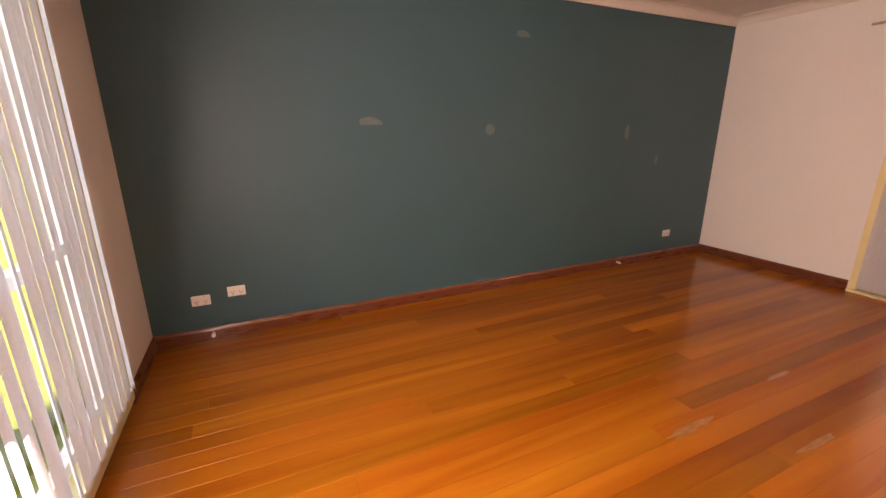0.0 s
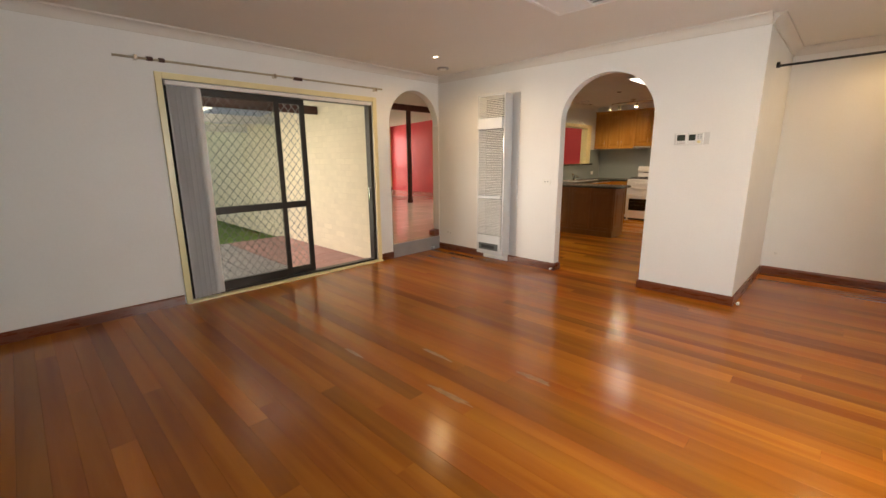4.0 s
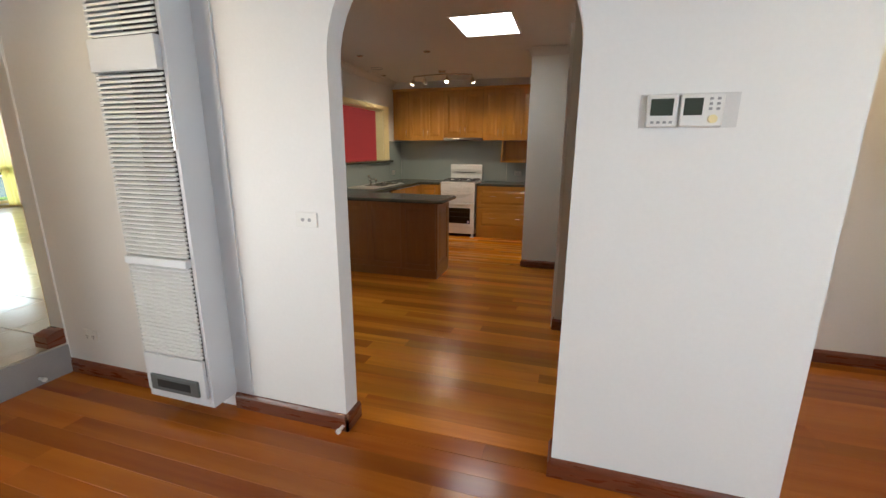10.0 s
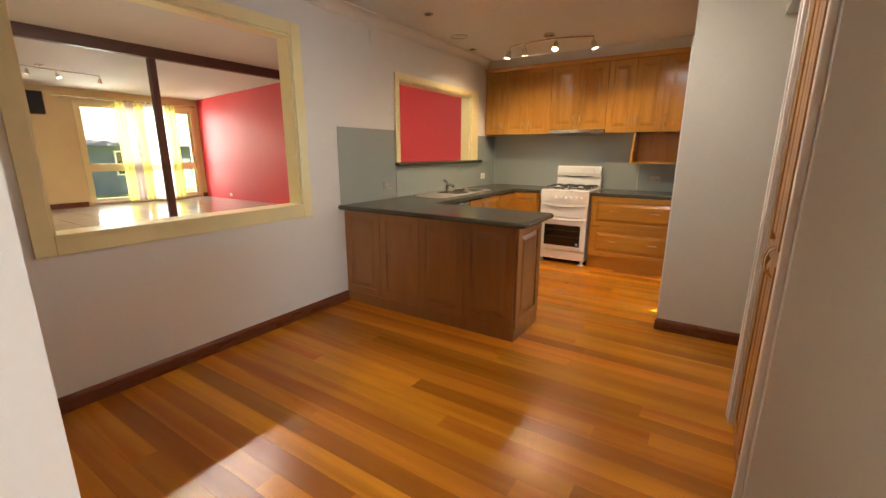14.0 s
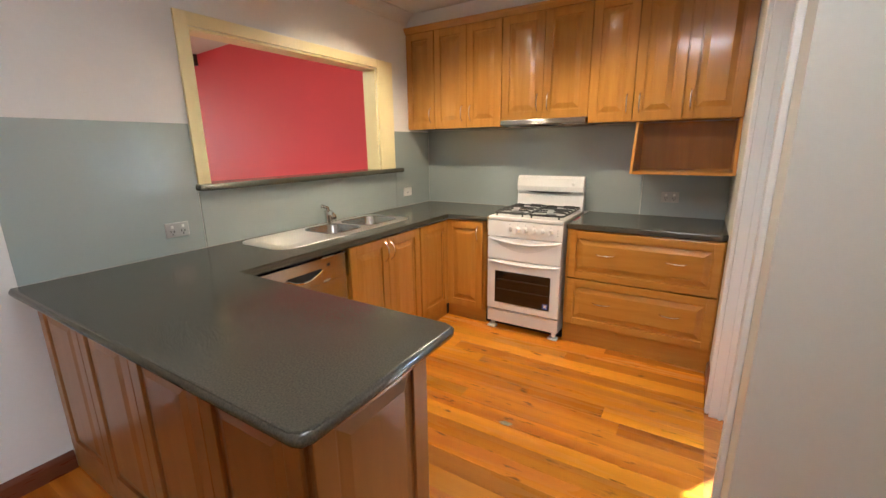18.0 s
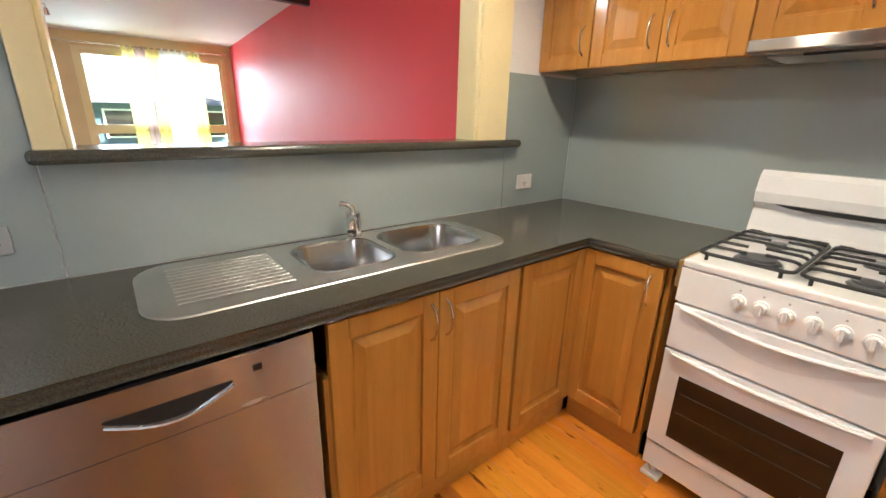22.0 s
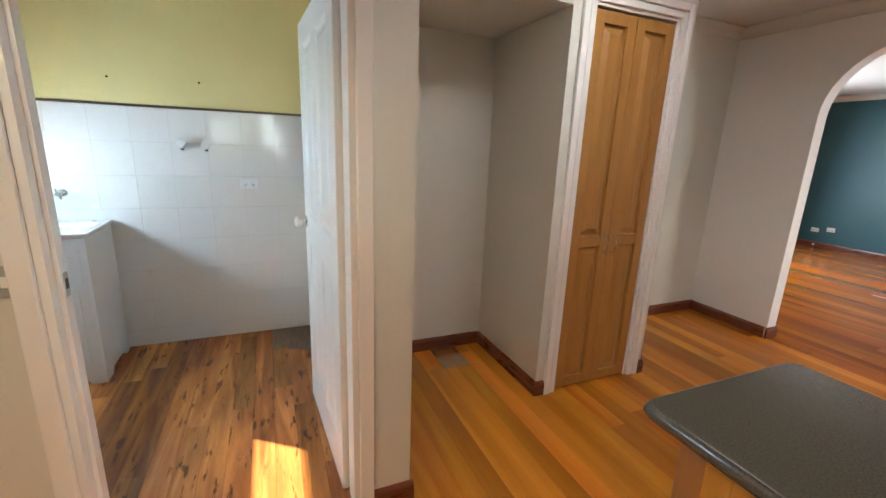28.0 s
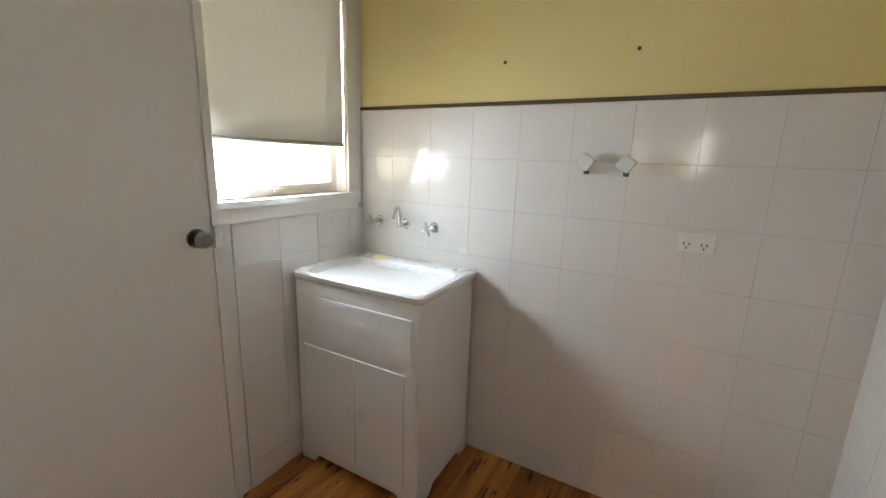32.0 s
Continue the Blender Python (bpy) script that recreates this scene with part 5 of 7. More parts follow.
part("kickboard", boxes((PX0 - 0.004, XE - 0.002, PY1, PY1 + 0.016, 0, 0.096), bevel=0.002), BROWN_OAK, pen)
bm = panel(bmesh.new(), PY1 - PY0 - 0.04, B1 - 0.10, 0.018, 0.07)
part("end_panel", bm, BROWN_OAK, pen, m=Matrix.Translation(Vector((PX0, PY1 - 0.003, 0.098)) - pen.location) @ EAST, here=True)
part("end_kickboard", boxes((PX0 - 0.016, PX0, PY0 + 0.04, PY1 + 0.016, 0, 0.096), bevel=0.002), BROWN_OAK, pen)
for a, b, hx in ((0.06, 0.53, 0.47), (0.53, 1.0, 0.06)):
    bm = panel(bmesh.new(), b - a - 0.004, B1 - 0.13, 0.020, 0.058)
    d = part("door", bm, OAK, pen, m=Matrix.Translation(Vector((PX0 + a, PY0 + 0.03, 0.118)) - pen.location), here=True)
    with_handle(d, hx - 0.03, 0.64)
part("corner_filler", boxes((PX0 + 1.0, 4.435, PY0 + 0.008, PY0 + 0.03, 0.118, B1), (4.435, 4.455, -5.762, PY0 + 0.008, 0.0, B1)), OAK, pen, "honey timber filler strip")

# worktops
SX0, SX1, SY0, SY1 = 4.625, 4.930, -7.165, -6.475
r = 0.035
outline = [(XE, -5.09), (3.28 + r, -5.09), (3.28 + 0.01, -5.09 - 0.01), (3.28, -5.09 - r), (3.28, -5.69 + r), (3.29, -5.68), (3.28 + r, -5.69), (4.42, -5.69), (4.42, -7.55), (4.07, -7.55), (4.07, YS), (XE, YS),
           (XE, -6.8205), (SX1, -6.8205), (SX1, SY0), (SX0, SY0), (SX0, SY1), (SX1, SY1), (SX1, -6.8195), (XE, -6.8195)]
wt = thing("worktop", (4.5, -6.5, B1), "dark speckled laminate worktop with rounded edge", "worktop")
part("top", prism(outline, (B1, 0.90), bevel=0.006), BENCH, wt)
edge = [(XE - 0.002, -5.102, 0.8805), (3.31, -5.102, 0.8805), (3.297, -5.107, 0.8805), (3.292, -5.12, 0.8805), (3.292, -5.66, 0.8805), (3.297, -5.673, 0.8805), (3.31, -5.678, 0.8805), (4.432, -5.678, 0.8805), (4.432, -7.562, 0.8805), (4.072, -7.562, 0.8805)]
part("rounded_nose", tube(edge, 0.0188, 16), BENCH, wt, smooth=True)
part("worn_edge", boxes((4.056, 4.072, -8.19, -7.565, 0.800, 0.897)), material("bare_chipboard", (0.42, 0.27, 0.10), 0.9, vary=0.4, size=40, bump=0.4), wt, "bare chipboard at the cut end")
wt2 = thing("worktop", (2.96, -7.87, B1), "dark speckled laminate worktop on the drawers", "worktop")
part("top", prism([(3.448, YS), (XK, YS), (XK, -7.60), (XK + 0.03, -7.555), (3.448, -7.555)], (B1, 0.90), bevel=0.006), BENCH, wt2)


# sink
def sink():
    ob = thing("kitchen_sink", (4.77, -6.63, 0.9), "stainless steel double bowl sink with drainer", "sink")
    x0, x1, y0, y1, z = 4.555, 4.985, -7.235, -6.045, 0.9045

    def rounded(ax, bx, ay, by, rad, n=6):
        pts = []
        for cx, cy, a in ((bx - rad, by - rad, 0), (ax + rad, by - rad, 90), (ax + rad, ay + rad, 180), (bx - rad, ay + rad, 270)):
            pts += [(cx + rad * math.cos(radians(a + 90 * k / n)), cy + rad * math.sin(radians(a + 90 * k / n))) for k in range(n + 1)]
        return pts

    def sheet(outer, holes, top):
        bm = bmesh.new()
        loops = []
        for pts in (outer, *holes):
            vs = [bm.verts.new((u, v, top)) for u, v in pts]
            loops += [bm.edges.new((vs[i], vs[(i + 1) % len(vs)])) for i in range(len(vs))]
        bmesh.ops.triangle_fill(bm, use_beauty=True, edges=loops)
        return bm

    b1, b2 = (4.630, 4.925, -6.765, -6.480), (4.630, 4.925, -7.160, -6.815)
    holes = [rounded(*b1[:2], *b1[2:], 0.07), rounded(*b2[:2], *b2[2:], 0.07)]
    outer = rounded(x0, x1, y0, y1, 0.10)
    bm = sheet(outer, holes, z)
    vs = [[bm.verts.new((u, v, w)) for u, v in pts] for pts, w in ((outer, z), (rounded(x0 - 0.004, x1 + 0.004, y0 - 0.004, y1 + 0.004, 0.104), z - 0.0035))]
    k = len(outer)
    for i in range(k):
        bm.faces.new((vs[0][i], vs[0][(i + 1) % k], vs[1][(i + 1) % k], vs[1][i]))
    bmesh.ops.remove_doubles(bm, verts=bm.verts[:], dist=0.0001)
    bmesh.ops.recalc_face_normals(bm, faces=bm.faces[:])
    for f in bm.faces:
        if abs(f.normal.z) > 0.9 and f.normal.z < 0:
            f.normal_flip()
    part("rim", bm, STEEL_SATIN, ob)
    for q, deep in ((b1, 0.165), (b2, 0.175)):
        bm = bmesh.new()
        levels = [(0.0, 0.0), (0.004, -0.006), (0.012, -deep + 0.04), (0.022, -deep + 0.015), (0.045, -deep + 0.002), (0.11, -deep)]
        rings = []
        for ins, dz in levels:
            rings.append([bm.verts.new((u, v, z + dz)) for u, v in rounded(q[0] + ins, q[1] - ins, q[2] + ins, q[3] - ins, max(0.07 - ins * 0.4, 0.02))])
        for a, b in zip(rings, rings[1:]):
            for i in range(len(a)):
                bm.faces.new((a[i], a[(i + 1) % len(a)], b[(i + 1) % len(a)], b[i]))
        bm.faces.new(rings[-1])
        for f in bm.faces:
            f.normal_update()
            c = f.calc_center_median()
            inward = Vector(((q[0] + q[1]) / 2 - c.x, (q[2] + q[3]) / 2 - c.y, 0.3))
            if f.normal.dot(inward) < 0:
                f.normal_flip()
        bowl = part("bowl", bm, STEEL_ROUND, ob, smooth=True)
        lip = [(u, v, z + 0.0005) for u, v in rounded(q[0] - 0.004, q[1] + 0.004, q[2] - 0.004, q[3] + 0.004, 0.073)]
        part("pressed_lip", tube(lip + lip[:1], 0.0038, 8), STEEL_ROUND, bowl, smooth=True)
        cx, cy = (q[0] + q[1]) / 2, (q[2] + q[3]) / 2
        dr = part("drain", rods(((cx, cy, z - deep), (cx, cy, z - deep + 0.003), 0.042)), CHROME, bowl, smooth=True)
        part("drain_hole", rods(((cx, cy, z - deep + 0.003), (cx, cy, z - deep + 0.0036), 0.027)), BLACK, dr)
    for k in range(11):
        xx = 4.64 + k * 0.028
        part("drainer_rib", rods(((xx, -6.41, z - 0.0028), (xx, -6.12, z - 0.0028), 0.0045), seg=10), STEEL_SATIN, ob, smooth=True)
    tap = thing("mixer_tap", (4.955, -6.755, 0.905), "chrome kitchen mixer tap with lever", "tap")
    part("body", rods(((4.955, -6.755, 0.905), (4.955, -6.755, 0.915), 0.030), ((4.955, -6.755, 0.915), (4.952, -6.752, 1.000), 0.026, 0.028)), CHROME, tap, smooth=True)
    part("spout", tube([(4.955, -6.755, 0.965), (4.91, -6.73, 0.985), (4.86, -6.70, 0.990), (4.825, -6.682, 0.984), (4.812, -6.675, 0.966)], 0.0165, 12), CHROME, tap, smooth=True)
    part("lever", tube([(4.952, -6.752, 0.998), (4.955, -6.749, 1.016), (4.965, -6.733, 1.026), (4.978, -6.712, 1.032)], 0.0125, 12), CHROME, tap, smooth=True)


sink()


# gas stove
def stove():
    x0, x1, yf, yb = 3.464, 4.046, -7.545, -8.165
    ob = thing("gas_stove", ((x0 + x1) / 2, -7.85, 0), "white enamel freestanding gas stove with four burners", "stove")
    part("body", boxes((x0 + 0.004, x1 - 0.004, yb, yf - 0.001, 0.055, 0.885), bevel=0.004), ENAMEL, ob)
    part("hob", boxes((x0, x1, yb + 0.05, yf + 0.012, 0.886, 0.915), bevel=0.007), ENAMEL, ob)
    # control panel, leaning back
    part("control_panel", prism([(yf, 0.762), (yf + 0.020, 0.765), (yf + 0.014, 0.884), (yf, 0.884)], (x0 + 0.002, x1 - 0.002), "x"), ENAMEL, ob)
    for k in range(6):
        cx = 3.865 - k * 0.062
        kn = part("knob", rods(((cx, yf + 0.014, 0.826), (cx, yf + 0.023, 0.826), 0.0225, 0.021), ((cx, yf + 0.023, 0.826), (cx, yf + 0.040, 0.826), 0.017, 0.014)), ENAMEL, ob, smooth=True)
        part("grip", boxes((cx - 0.005, cx + 0.005, yf + 0.038, yf + 0.046, 0.808, 0.844), bevel=0.002), ENAMEL, kn)
        part("mark", boxes((cx - 0.003, cx + 0.003, yf + 0.0155, yf + 0.017, 0.858, 0.864)), ENAMEL_GREY, ob)
    for k in range(3):
        part("button", rods(((3.500, yf + 0.016, 0.806 + k * 0.02), (3.500, yf + 0.0195, 0.806 + k * 0.02), 0.004)), ENAMEL_GREY, ob)

    def front(name, z0, z1, sag):
        p = part(name, boxes((x0 + 0.004, x1 - 0.004, yf, yf + 0.026, z0, z1), bevel=0.005), ENAMEL, ob)
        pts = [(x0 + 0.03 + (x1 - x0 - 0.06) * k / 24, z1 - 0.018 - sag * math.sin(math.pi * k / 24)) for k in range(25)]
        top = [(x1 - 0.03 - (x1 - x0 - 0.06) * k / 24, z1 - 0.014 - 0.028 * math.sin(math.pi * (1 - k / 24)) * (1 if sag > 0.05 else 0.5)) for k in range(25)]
        # flat crescent in darker enamel, painted for the shade of the grip recess
        part("scoop", prism(pts + top[1:-1], (yf + 0.0265, yf + 0.0275), "y"), material("shaded_enamel", (0.70, 0.69, 0.66), 0.25, bump=0), p, "moulded grip recess, its shade painted on a flat plate")
        lip = [(u, yf + 0.032, v + 0.003) for u, v in reversed(top)]
        part("grip_bar", tube(lip, 0.0075, 8), ENAMEL, p, smooth=True)
        return p

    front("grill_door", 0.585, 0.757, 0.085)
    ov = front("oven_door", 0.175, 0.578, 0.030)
    part("oven_window", boxes((x0 + 0.07, x1 - 0.07, yf + 0.0262, yf + 0.0285, 0.232, 0.492), bevel=0.001), OVEN_GLASS, ov, "dark oven window")
    for z in (0.425, 0.345):
        part("rack_line", boxes((x0 + 0.085, x1 - 0.085, yf + 0.0285, yf + 0.0288, z, z + 0.003)), BURNER, ov)
    part("sticker", boxes((x0 + 0.082, x0 + 0.122, yf + 0.0285, yf + 0.029, 0.240, 0.282)), STICKER, ov, "small blue and white sticker")
    part("sticker_mark", boxes((x0 + 0.092, x0 + 0.112, yf + 0.029, yf + 0.0293, 0.252, 0.275)), PLASTIC, ov)
    part("drawer", boxes((x0 + 0.004, x1 - 0.004, yf, yf + 0.020, 0.060, 0.168), bevel=0.005), ENAMEL, ob)
    for x in (x0 + 0.04, x1 - 0.04):
        part("foot", boxes((x - 0.035, x + 0.035, yf - 0.03, yf + 0.02, 0.0, 0.018), bevel=0.004), ENAMEL, ob, "white runner foot")
        part("leg", rods(((x, yb + 0.06, 0.0), (x, yb + 0.06, 0.056), 0.018)), ENAMEL, ob)
        part("leg", rods(((x, yf - 0.02, 0.017), (x, yf - 0.02, 0.056), 0.018)), ENAMEL, ob)
    # splash guard at the back
    prof = [(yb, 0.90), (yb + 0.075, 0.912), (yb + 0.060, 0.96), (yb + 0.045, 1.03), (yb + 0.055, 1.055), (yb + 0.070, 1.06), (yb + 0.078, 1.10), (yb + 0.062, 1.165), (yb + 0.040, 1.185), (yb, 1.185)]
    part("splash_guard", prism(prof, (x0 + 0.010, x1 - 0.010), "x", bevel=0.004), ENAMEL, ob)
    slot = [(x0 + 0.085, 1.056), (x1 - 0.085, 1.056)] + [(x1 - 0.085 - (x1 - x0 - 0.17) * k / 10, 1.056 - 0.016 * math.sin(math.pi * k / 10) ** 0.5) for k in range(1, 10)]
    part("guard_slot", prism(slot, (yb + 0.050, yb + 0.0685), "y"), BLACK, ob)
    part("timer_knob", rods(((x0 + 0.09, yb + 0.07, 1.125), (x0 + 0.09, yb + 0.082, 1.122), 0.014)), ENAMEL, ob, smooth=True)
    # burners and trivets
    for cx, cy, rad in ((x0 + 0.15, -7.98, 0.036), (x1 - 0.15, -7.98, 0.030), (x0 + 0.15, -7.72, 0.040), (x1 - 0.16, -7.72, 0.056)):
        b = part("burner", rods(((cx, cy, 0.915), (cx, cy, 0.922), rad * 1.25, rad * 1.1)), BURNER, ob, smooth=True)
        part("burner_cap", rods(((cx, cy, 0.922), (cx, cy, 0.931), rad, rad * 0.95)), BURNER, b, smooth=True)
    for xa, xb, wide in ((x0 + 0.022, x0 + 0.283, 0.040), (x1 - 0.283, x1 - 0.022, 0.052)):
        c, ya, ye = 0.03, -8.085, -7.585
        loop = []
        for cx, cy, turn in ((xb - c, ye - c, 0), (xa + c, ye - c, 90), (xa + c, ya + c, 180), (xb - c, ya + c, 270)):
            loop += [(cx + c * math.cos(radians(turn + 18 * k)), cy + c * math.sin(radians(turn + 18 * k)), 0.937) for k in range(6)]
        tv = part("trivet", tube(loop + loop[:1], 0.0062, 8), IRON, ob, "black wire trivet", smooth=True)
        mid = (xa + xb) / 2
        # bars bent up from the side rails towards each burner
        for cy in (-7.98, -7.72):
            for side, dy in ((1, -0.055), (1, 0.035), (-1, -0.03), (-1, 0.06)):
                rail = xa if side > 0 else xb
                tip = mid - side * (0.034 if abs(dy) < 0.05 else 0.012)
                part("finger", tube([(rail, cy + dy, 0.937), (rail + side * 0.010, cy + dy, 0.946), (rail + side * 0.024, cy + dy + 0.004, 0.950), ((rail + tip) / 2, cy + dy + 0.006, 0.951), (tip, cy + dy, 0.950)], 0.0056, 7), IRON, tv, smooth=True)
        part("cross_wire", tube([(xa, -7.85, 0.937), (xa + 0.015, -7.85, 0.949), (mid - 0.03, -7.845, 0.950), (mid + 0.03, -7.858, 0.950), (xb - 0.015, -7.85, 0.949), (xb, -7.85, 0.937)], 0.0056, 8), IRON, tv, smooth=True)
        for px in (xa + 0.028, xb - 0.028):
            part("rubber_foot", boxes((px - 0.022, px + 0.022, ya - 0.008, ya + 0.010, 0.930, 0.946), bevel=0.004), IRON, tv)
            part("post", rods(((px, ye, 0.914), (px, ye, 0.937), 0.0058)), IRON, tv)


stove()

# splashback sheets
sp = thing("splashback", (XE, -6.6, 0.9), "blue-grey glossy splashback sheets on the east wall", "splashback")
T = 0.006
part("sheet", boxes((XE - T, XE, -5.897, -5.115, 0.9005, 1.572), bevel=0.001), SPLASH, sp)
part("sheet", boxes((XE - T, XE, SERV[0] - 0.20, -5.901, 0.9005, 1.215), bevel=0.001), SPLASH, sp)
part("sheet", boxes((XE - T, XE, YS + T, SERV[0] - 0.204, 0.9005, 1.572), bevel=0.001), SPLASH, sp)
part("sealant", boxes((XE - T - 0.006, XE - T, YS + T, -5.115, 0.9005, 0.9035)), SEALANT, sp, "thin pale bead of sealant")
sp2 = thing("splashback", (3.8, YS, 0.9), "blue-grey glossy splashback sheets behind the stove", "splashback")
part("sheet", boxes((3.062, XE - T - 0.001, YS, YS + T, 0.9005, 1.584), bevel=0.001), SPLASH, sp2)
part("sheet", boxes((XK + 0.001, 3.058, YS, YS + T, 0.9005, 1.34), bevel=0.001), SPLASH, sp2)
part("sealant", boxes((4.07, XE - T - 0.007, YS + T, YS + T + 0.006, 0.9005, 0.9035)), SEALANT, sp2, "thin pale bead of sealant")
sh = thing("servery_shelf", (XE, -6.79, 1.23), "dark speckled shelf with rounded nose under the servery", "shelf")
part("shelf", boxes((XE - 0.060, XE2 + 0.03, -7.715, -5.885, 1.218, 1.2545), bevel=0.012), BENCH, sh)

outlet("power_outlet", (XE - T, -5.755, 1.028), FACE_W, 0.117, 0.076, label="grey double power outlet on the splashback", mat=PLATE_GREY)
outlet("power_outlet", (XE - T, -7.815, 1.030), FACE_W, 0.117, 0.076, "single")
outlet("power_outlet", (2.862, YS + T, 1.045), FACE_N, 0.117, 0.076, label="grey power outlet on the splashback", mat=PLATE_GREY)
outlet("wall_switch", (XK, -7.145, 1.085), FACE_E, 0.048, 0.088, "switch", "steel light switch beside the laundry door", mat=PLATE_GREY)

# wall cupboards
UZ0, UZ1, UY = 1.587, 2.385, -7.885
edges = [5.028, 4.735, 4.405, 4.105]
spans = [(5.028, 4.735, UZ0), (4.735, 4.105, UZ0), (4.105, 3.430, 1.632), (3.430, 2.835, UZ0), (2.835, XK + 0.002, UZ0)]
for a, b, zb in spans:
    w = a - b
    if w > 0.5:
        h = w / 2
        fr = [("door", 0.002, h, zb, UZ1, [(h - 0.04, zb + 0.12, True)]), ("door", h, w - 0.002, zb, UZ1, [(h + 0.04, zb + 0.12, True)])]
        lab = "honey timber wall cupboard with two panelled doors"
    else:
        fr = [("door", 0.002, w - 0.002, zb, UZ1, [((w - 0.04 if a > 4 else 0.04), zb + 0.12, True)])]
        lab = "honey timber wall cupboard with one panelled door"
    unit("wall_cupboard", (a, UY, 0), NORTH, w, UY - YS - 0.001, zb, UZ1, fr, lab, "cupboard", kick=False, group="wall cupboards")
tr = thing("cupboard_cornice", (3.76, UY, UZ1), "timber top trim along the wall cupboards", "trim")
part("moulding", prism([(UY - 0.02, UZ1), (UY + 0.022, UZ1), (UY + 0.026, UZ1 + 0.010), (UY + 0.040, UZ1 + 0.030), (UY + 0.044, UZ1 + 0.048), (UY - 0.02, UZ1 + 0.048)], (XK + 0.002, XE - 0.002), "x"), OAK_FLAT, tr)
part("end_scribe", boxes((XK + 0.0005, XK + 0.0018, UY - 0.3, UY + 0.02, UZ0, UZ1)), OAK, tr)

structure("bulkhead", boxes((XK + 0.001, XE - 0.001, YS, UY - 0.004, UZ1 + 0.049, ZC - 0.001)), PALE, "painted bulkhead above the wall cupboards", "wall")

# range hood
hd = thing("range_hood", (3.77, UY, 1.60), "slim stainless steel slide-out range hood", "range hood")
part("body", boxes((3.435, 4.100, YS + 0.01, UY - 0.001, 1.585, 1.6315)), STEEL, hd)
part("front_strip", boxes((3.435, 4.100, UY, UY + 0.045, 1.592, 1.631), bevel=0.004), STEEL, hd)
part("filter", boxes((3.48, 4.055, YS + 0.06, UY - 0.03, 1.580, 1.5848)), PLATE_GREY, hd, "dark underside filter")
part("light_slot", boxes((3.60, 3.95, UY - 0.026, UY - 0.005, 1.578, 1.5848)), BLACK, hd)

# open box under the wall cupboards
bx = thing("open_shelf_box", (2.80, UY, 1.235), "open honey timber shelf box under the wall cupboard", "shelf")
side = [(YS + T, 1.238), (-7.765, 1.238), (UY - 0.004, 1.585), (YS + T, 1.585)]
part("side", prism(side, (3.086, 3.104), "x"), OAK, bx)
part("side", prism(side, (XK + 0.002, XK + 0.020), "x"), OAK, bx)
part("base", boxes((XK + 0.020, 3.086, YS + T, -7.763, 1.236, 1.256), bevel=0.001), OAK_FLAT, bx)
part("back", boxes((XK + 0.020, 3.086, YS + T, YS + T + 0.008, 1.256, 1.585)), OAK, bx)


# spot rail
def spot_rail(x, y, z, points, label, energy, lit, aim, drop=0.03):
    ob = thing("spot_rail", (x, y, z), label, "spotlight rail")
    part("canopy", rods(((x, y, z - 0.022), (x, y, z), 0.055)), NICKEL, ob, smooth=True)
    part("stem", rods(((x, y, z - 0.05), (x, y, z - 0.02), 0.010)), NICKEL, ob)
    part("bar", tube([(px, py, z - 0.05) for px, py in points], 0.0085, 10), NICKEL, ob, smooth=True)
    n = len(points)
    for k, (i, on) in enumerate(lit):
        px, py = points[i]
        way = Vector(aim[k]).normalized()
        p = Vector((px, py, z - 0.05))
        q = p + Vector((0, 0, -0.045))
        head = part("head", rods((tuple(q), tuple(q + way * 0.075), 0.020, 0.033)), NICKEL, ob, smooth=True)
        part("joint", rods((tuple(p), tuple(q), 0.006)), NICKEL, head)
        part("bulb", rods((tuple(q + way * 0.0735), tuple(q + way * 0.0765), 0.028)), LAMP_WARM if on else BURNER, head, "lit bulb" if on else "unlit bulb")
        if on:
            lamp("spot_lamp", "SPOT", look(q + way * 0.085, q + way), energy, (1.0, 0.83, 0.60), cone=130, soft=0.03)
    return ob


pts = [(4.36, -7.13), (4.16, -7.07), (3.97, -7.03), (3.80, -7.03), (3.62, -7.08), (3.46, -7.15)]
spot_rail(3.88, -7.03, ZC, pts, "satin metal ceiling spot rail with four lit spots", TRACK, ((0, True), (1, True), (3, True), (5, True)), ((0.3, 0.1, -1), (0.0, -0.25, -1), (0.0, 0.5, -1), (-0.3, -0.1, -1)))
hk = thing("ceiling_hook", (4.90, -6.78, ZC), "small pale ceiling hook", "hook")
part("hook", rods(((4.90, -6.78, ZC - 0.018), (4.90, -6.78, ZC), 0.022)), PLASTIC, hk)
ring = thing("ceiling_ring", (4.72, -6.62, ZC), "faint round ring mark on the ceiling", "ceiling mark")
bm = bmesh.new()
bmesh.ops.create_circle(bm, segments=32, radius=0.085, matrix=Matrix.Translation((4.72, -6.62, ZC - 0.004)))
bm2 = tube([tuple(v.co) for v in bm.verts] + [tuple(bm.verts[:][0].co)], 0.004, 6)
bm.free()
part("ring", bm2, ENAMEL_GREY, ring)
wv = thing("wall_vent", (XE, -5.70, 2.36), "painted square wall vent near the cornice", "wall vent")
part("plate", boxes((XE - 0.008, XE, -5.83, -5.57, 2.31, 2.43), bevel=0.002), PALE, wv)
for k in range(5):
    part("louvre", boxes((XE - 0.012, XE - 0.008, -5.815, -5.585, 2.323 + k * 0.021, 2.333 + k * 0.021)), PALE, wv)

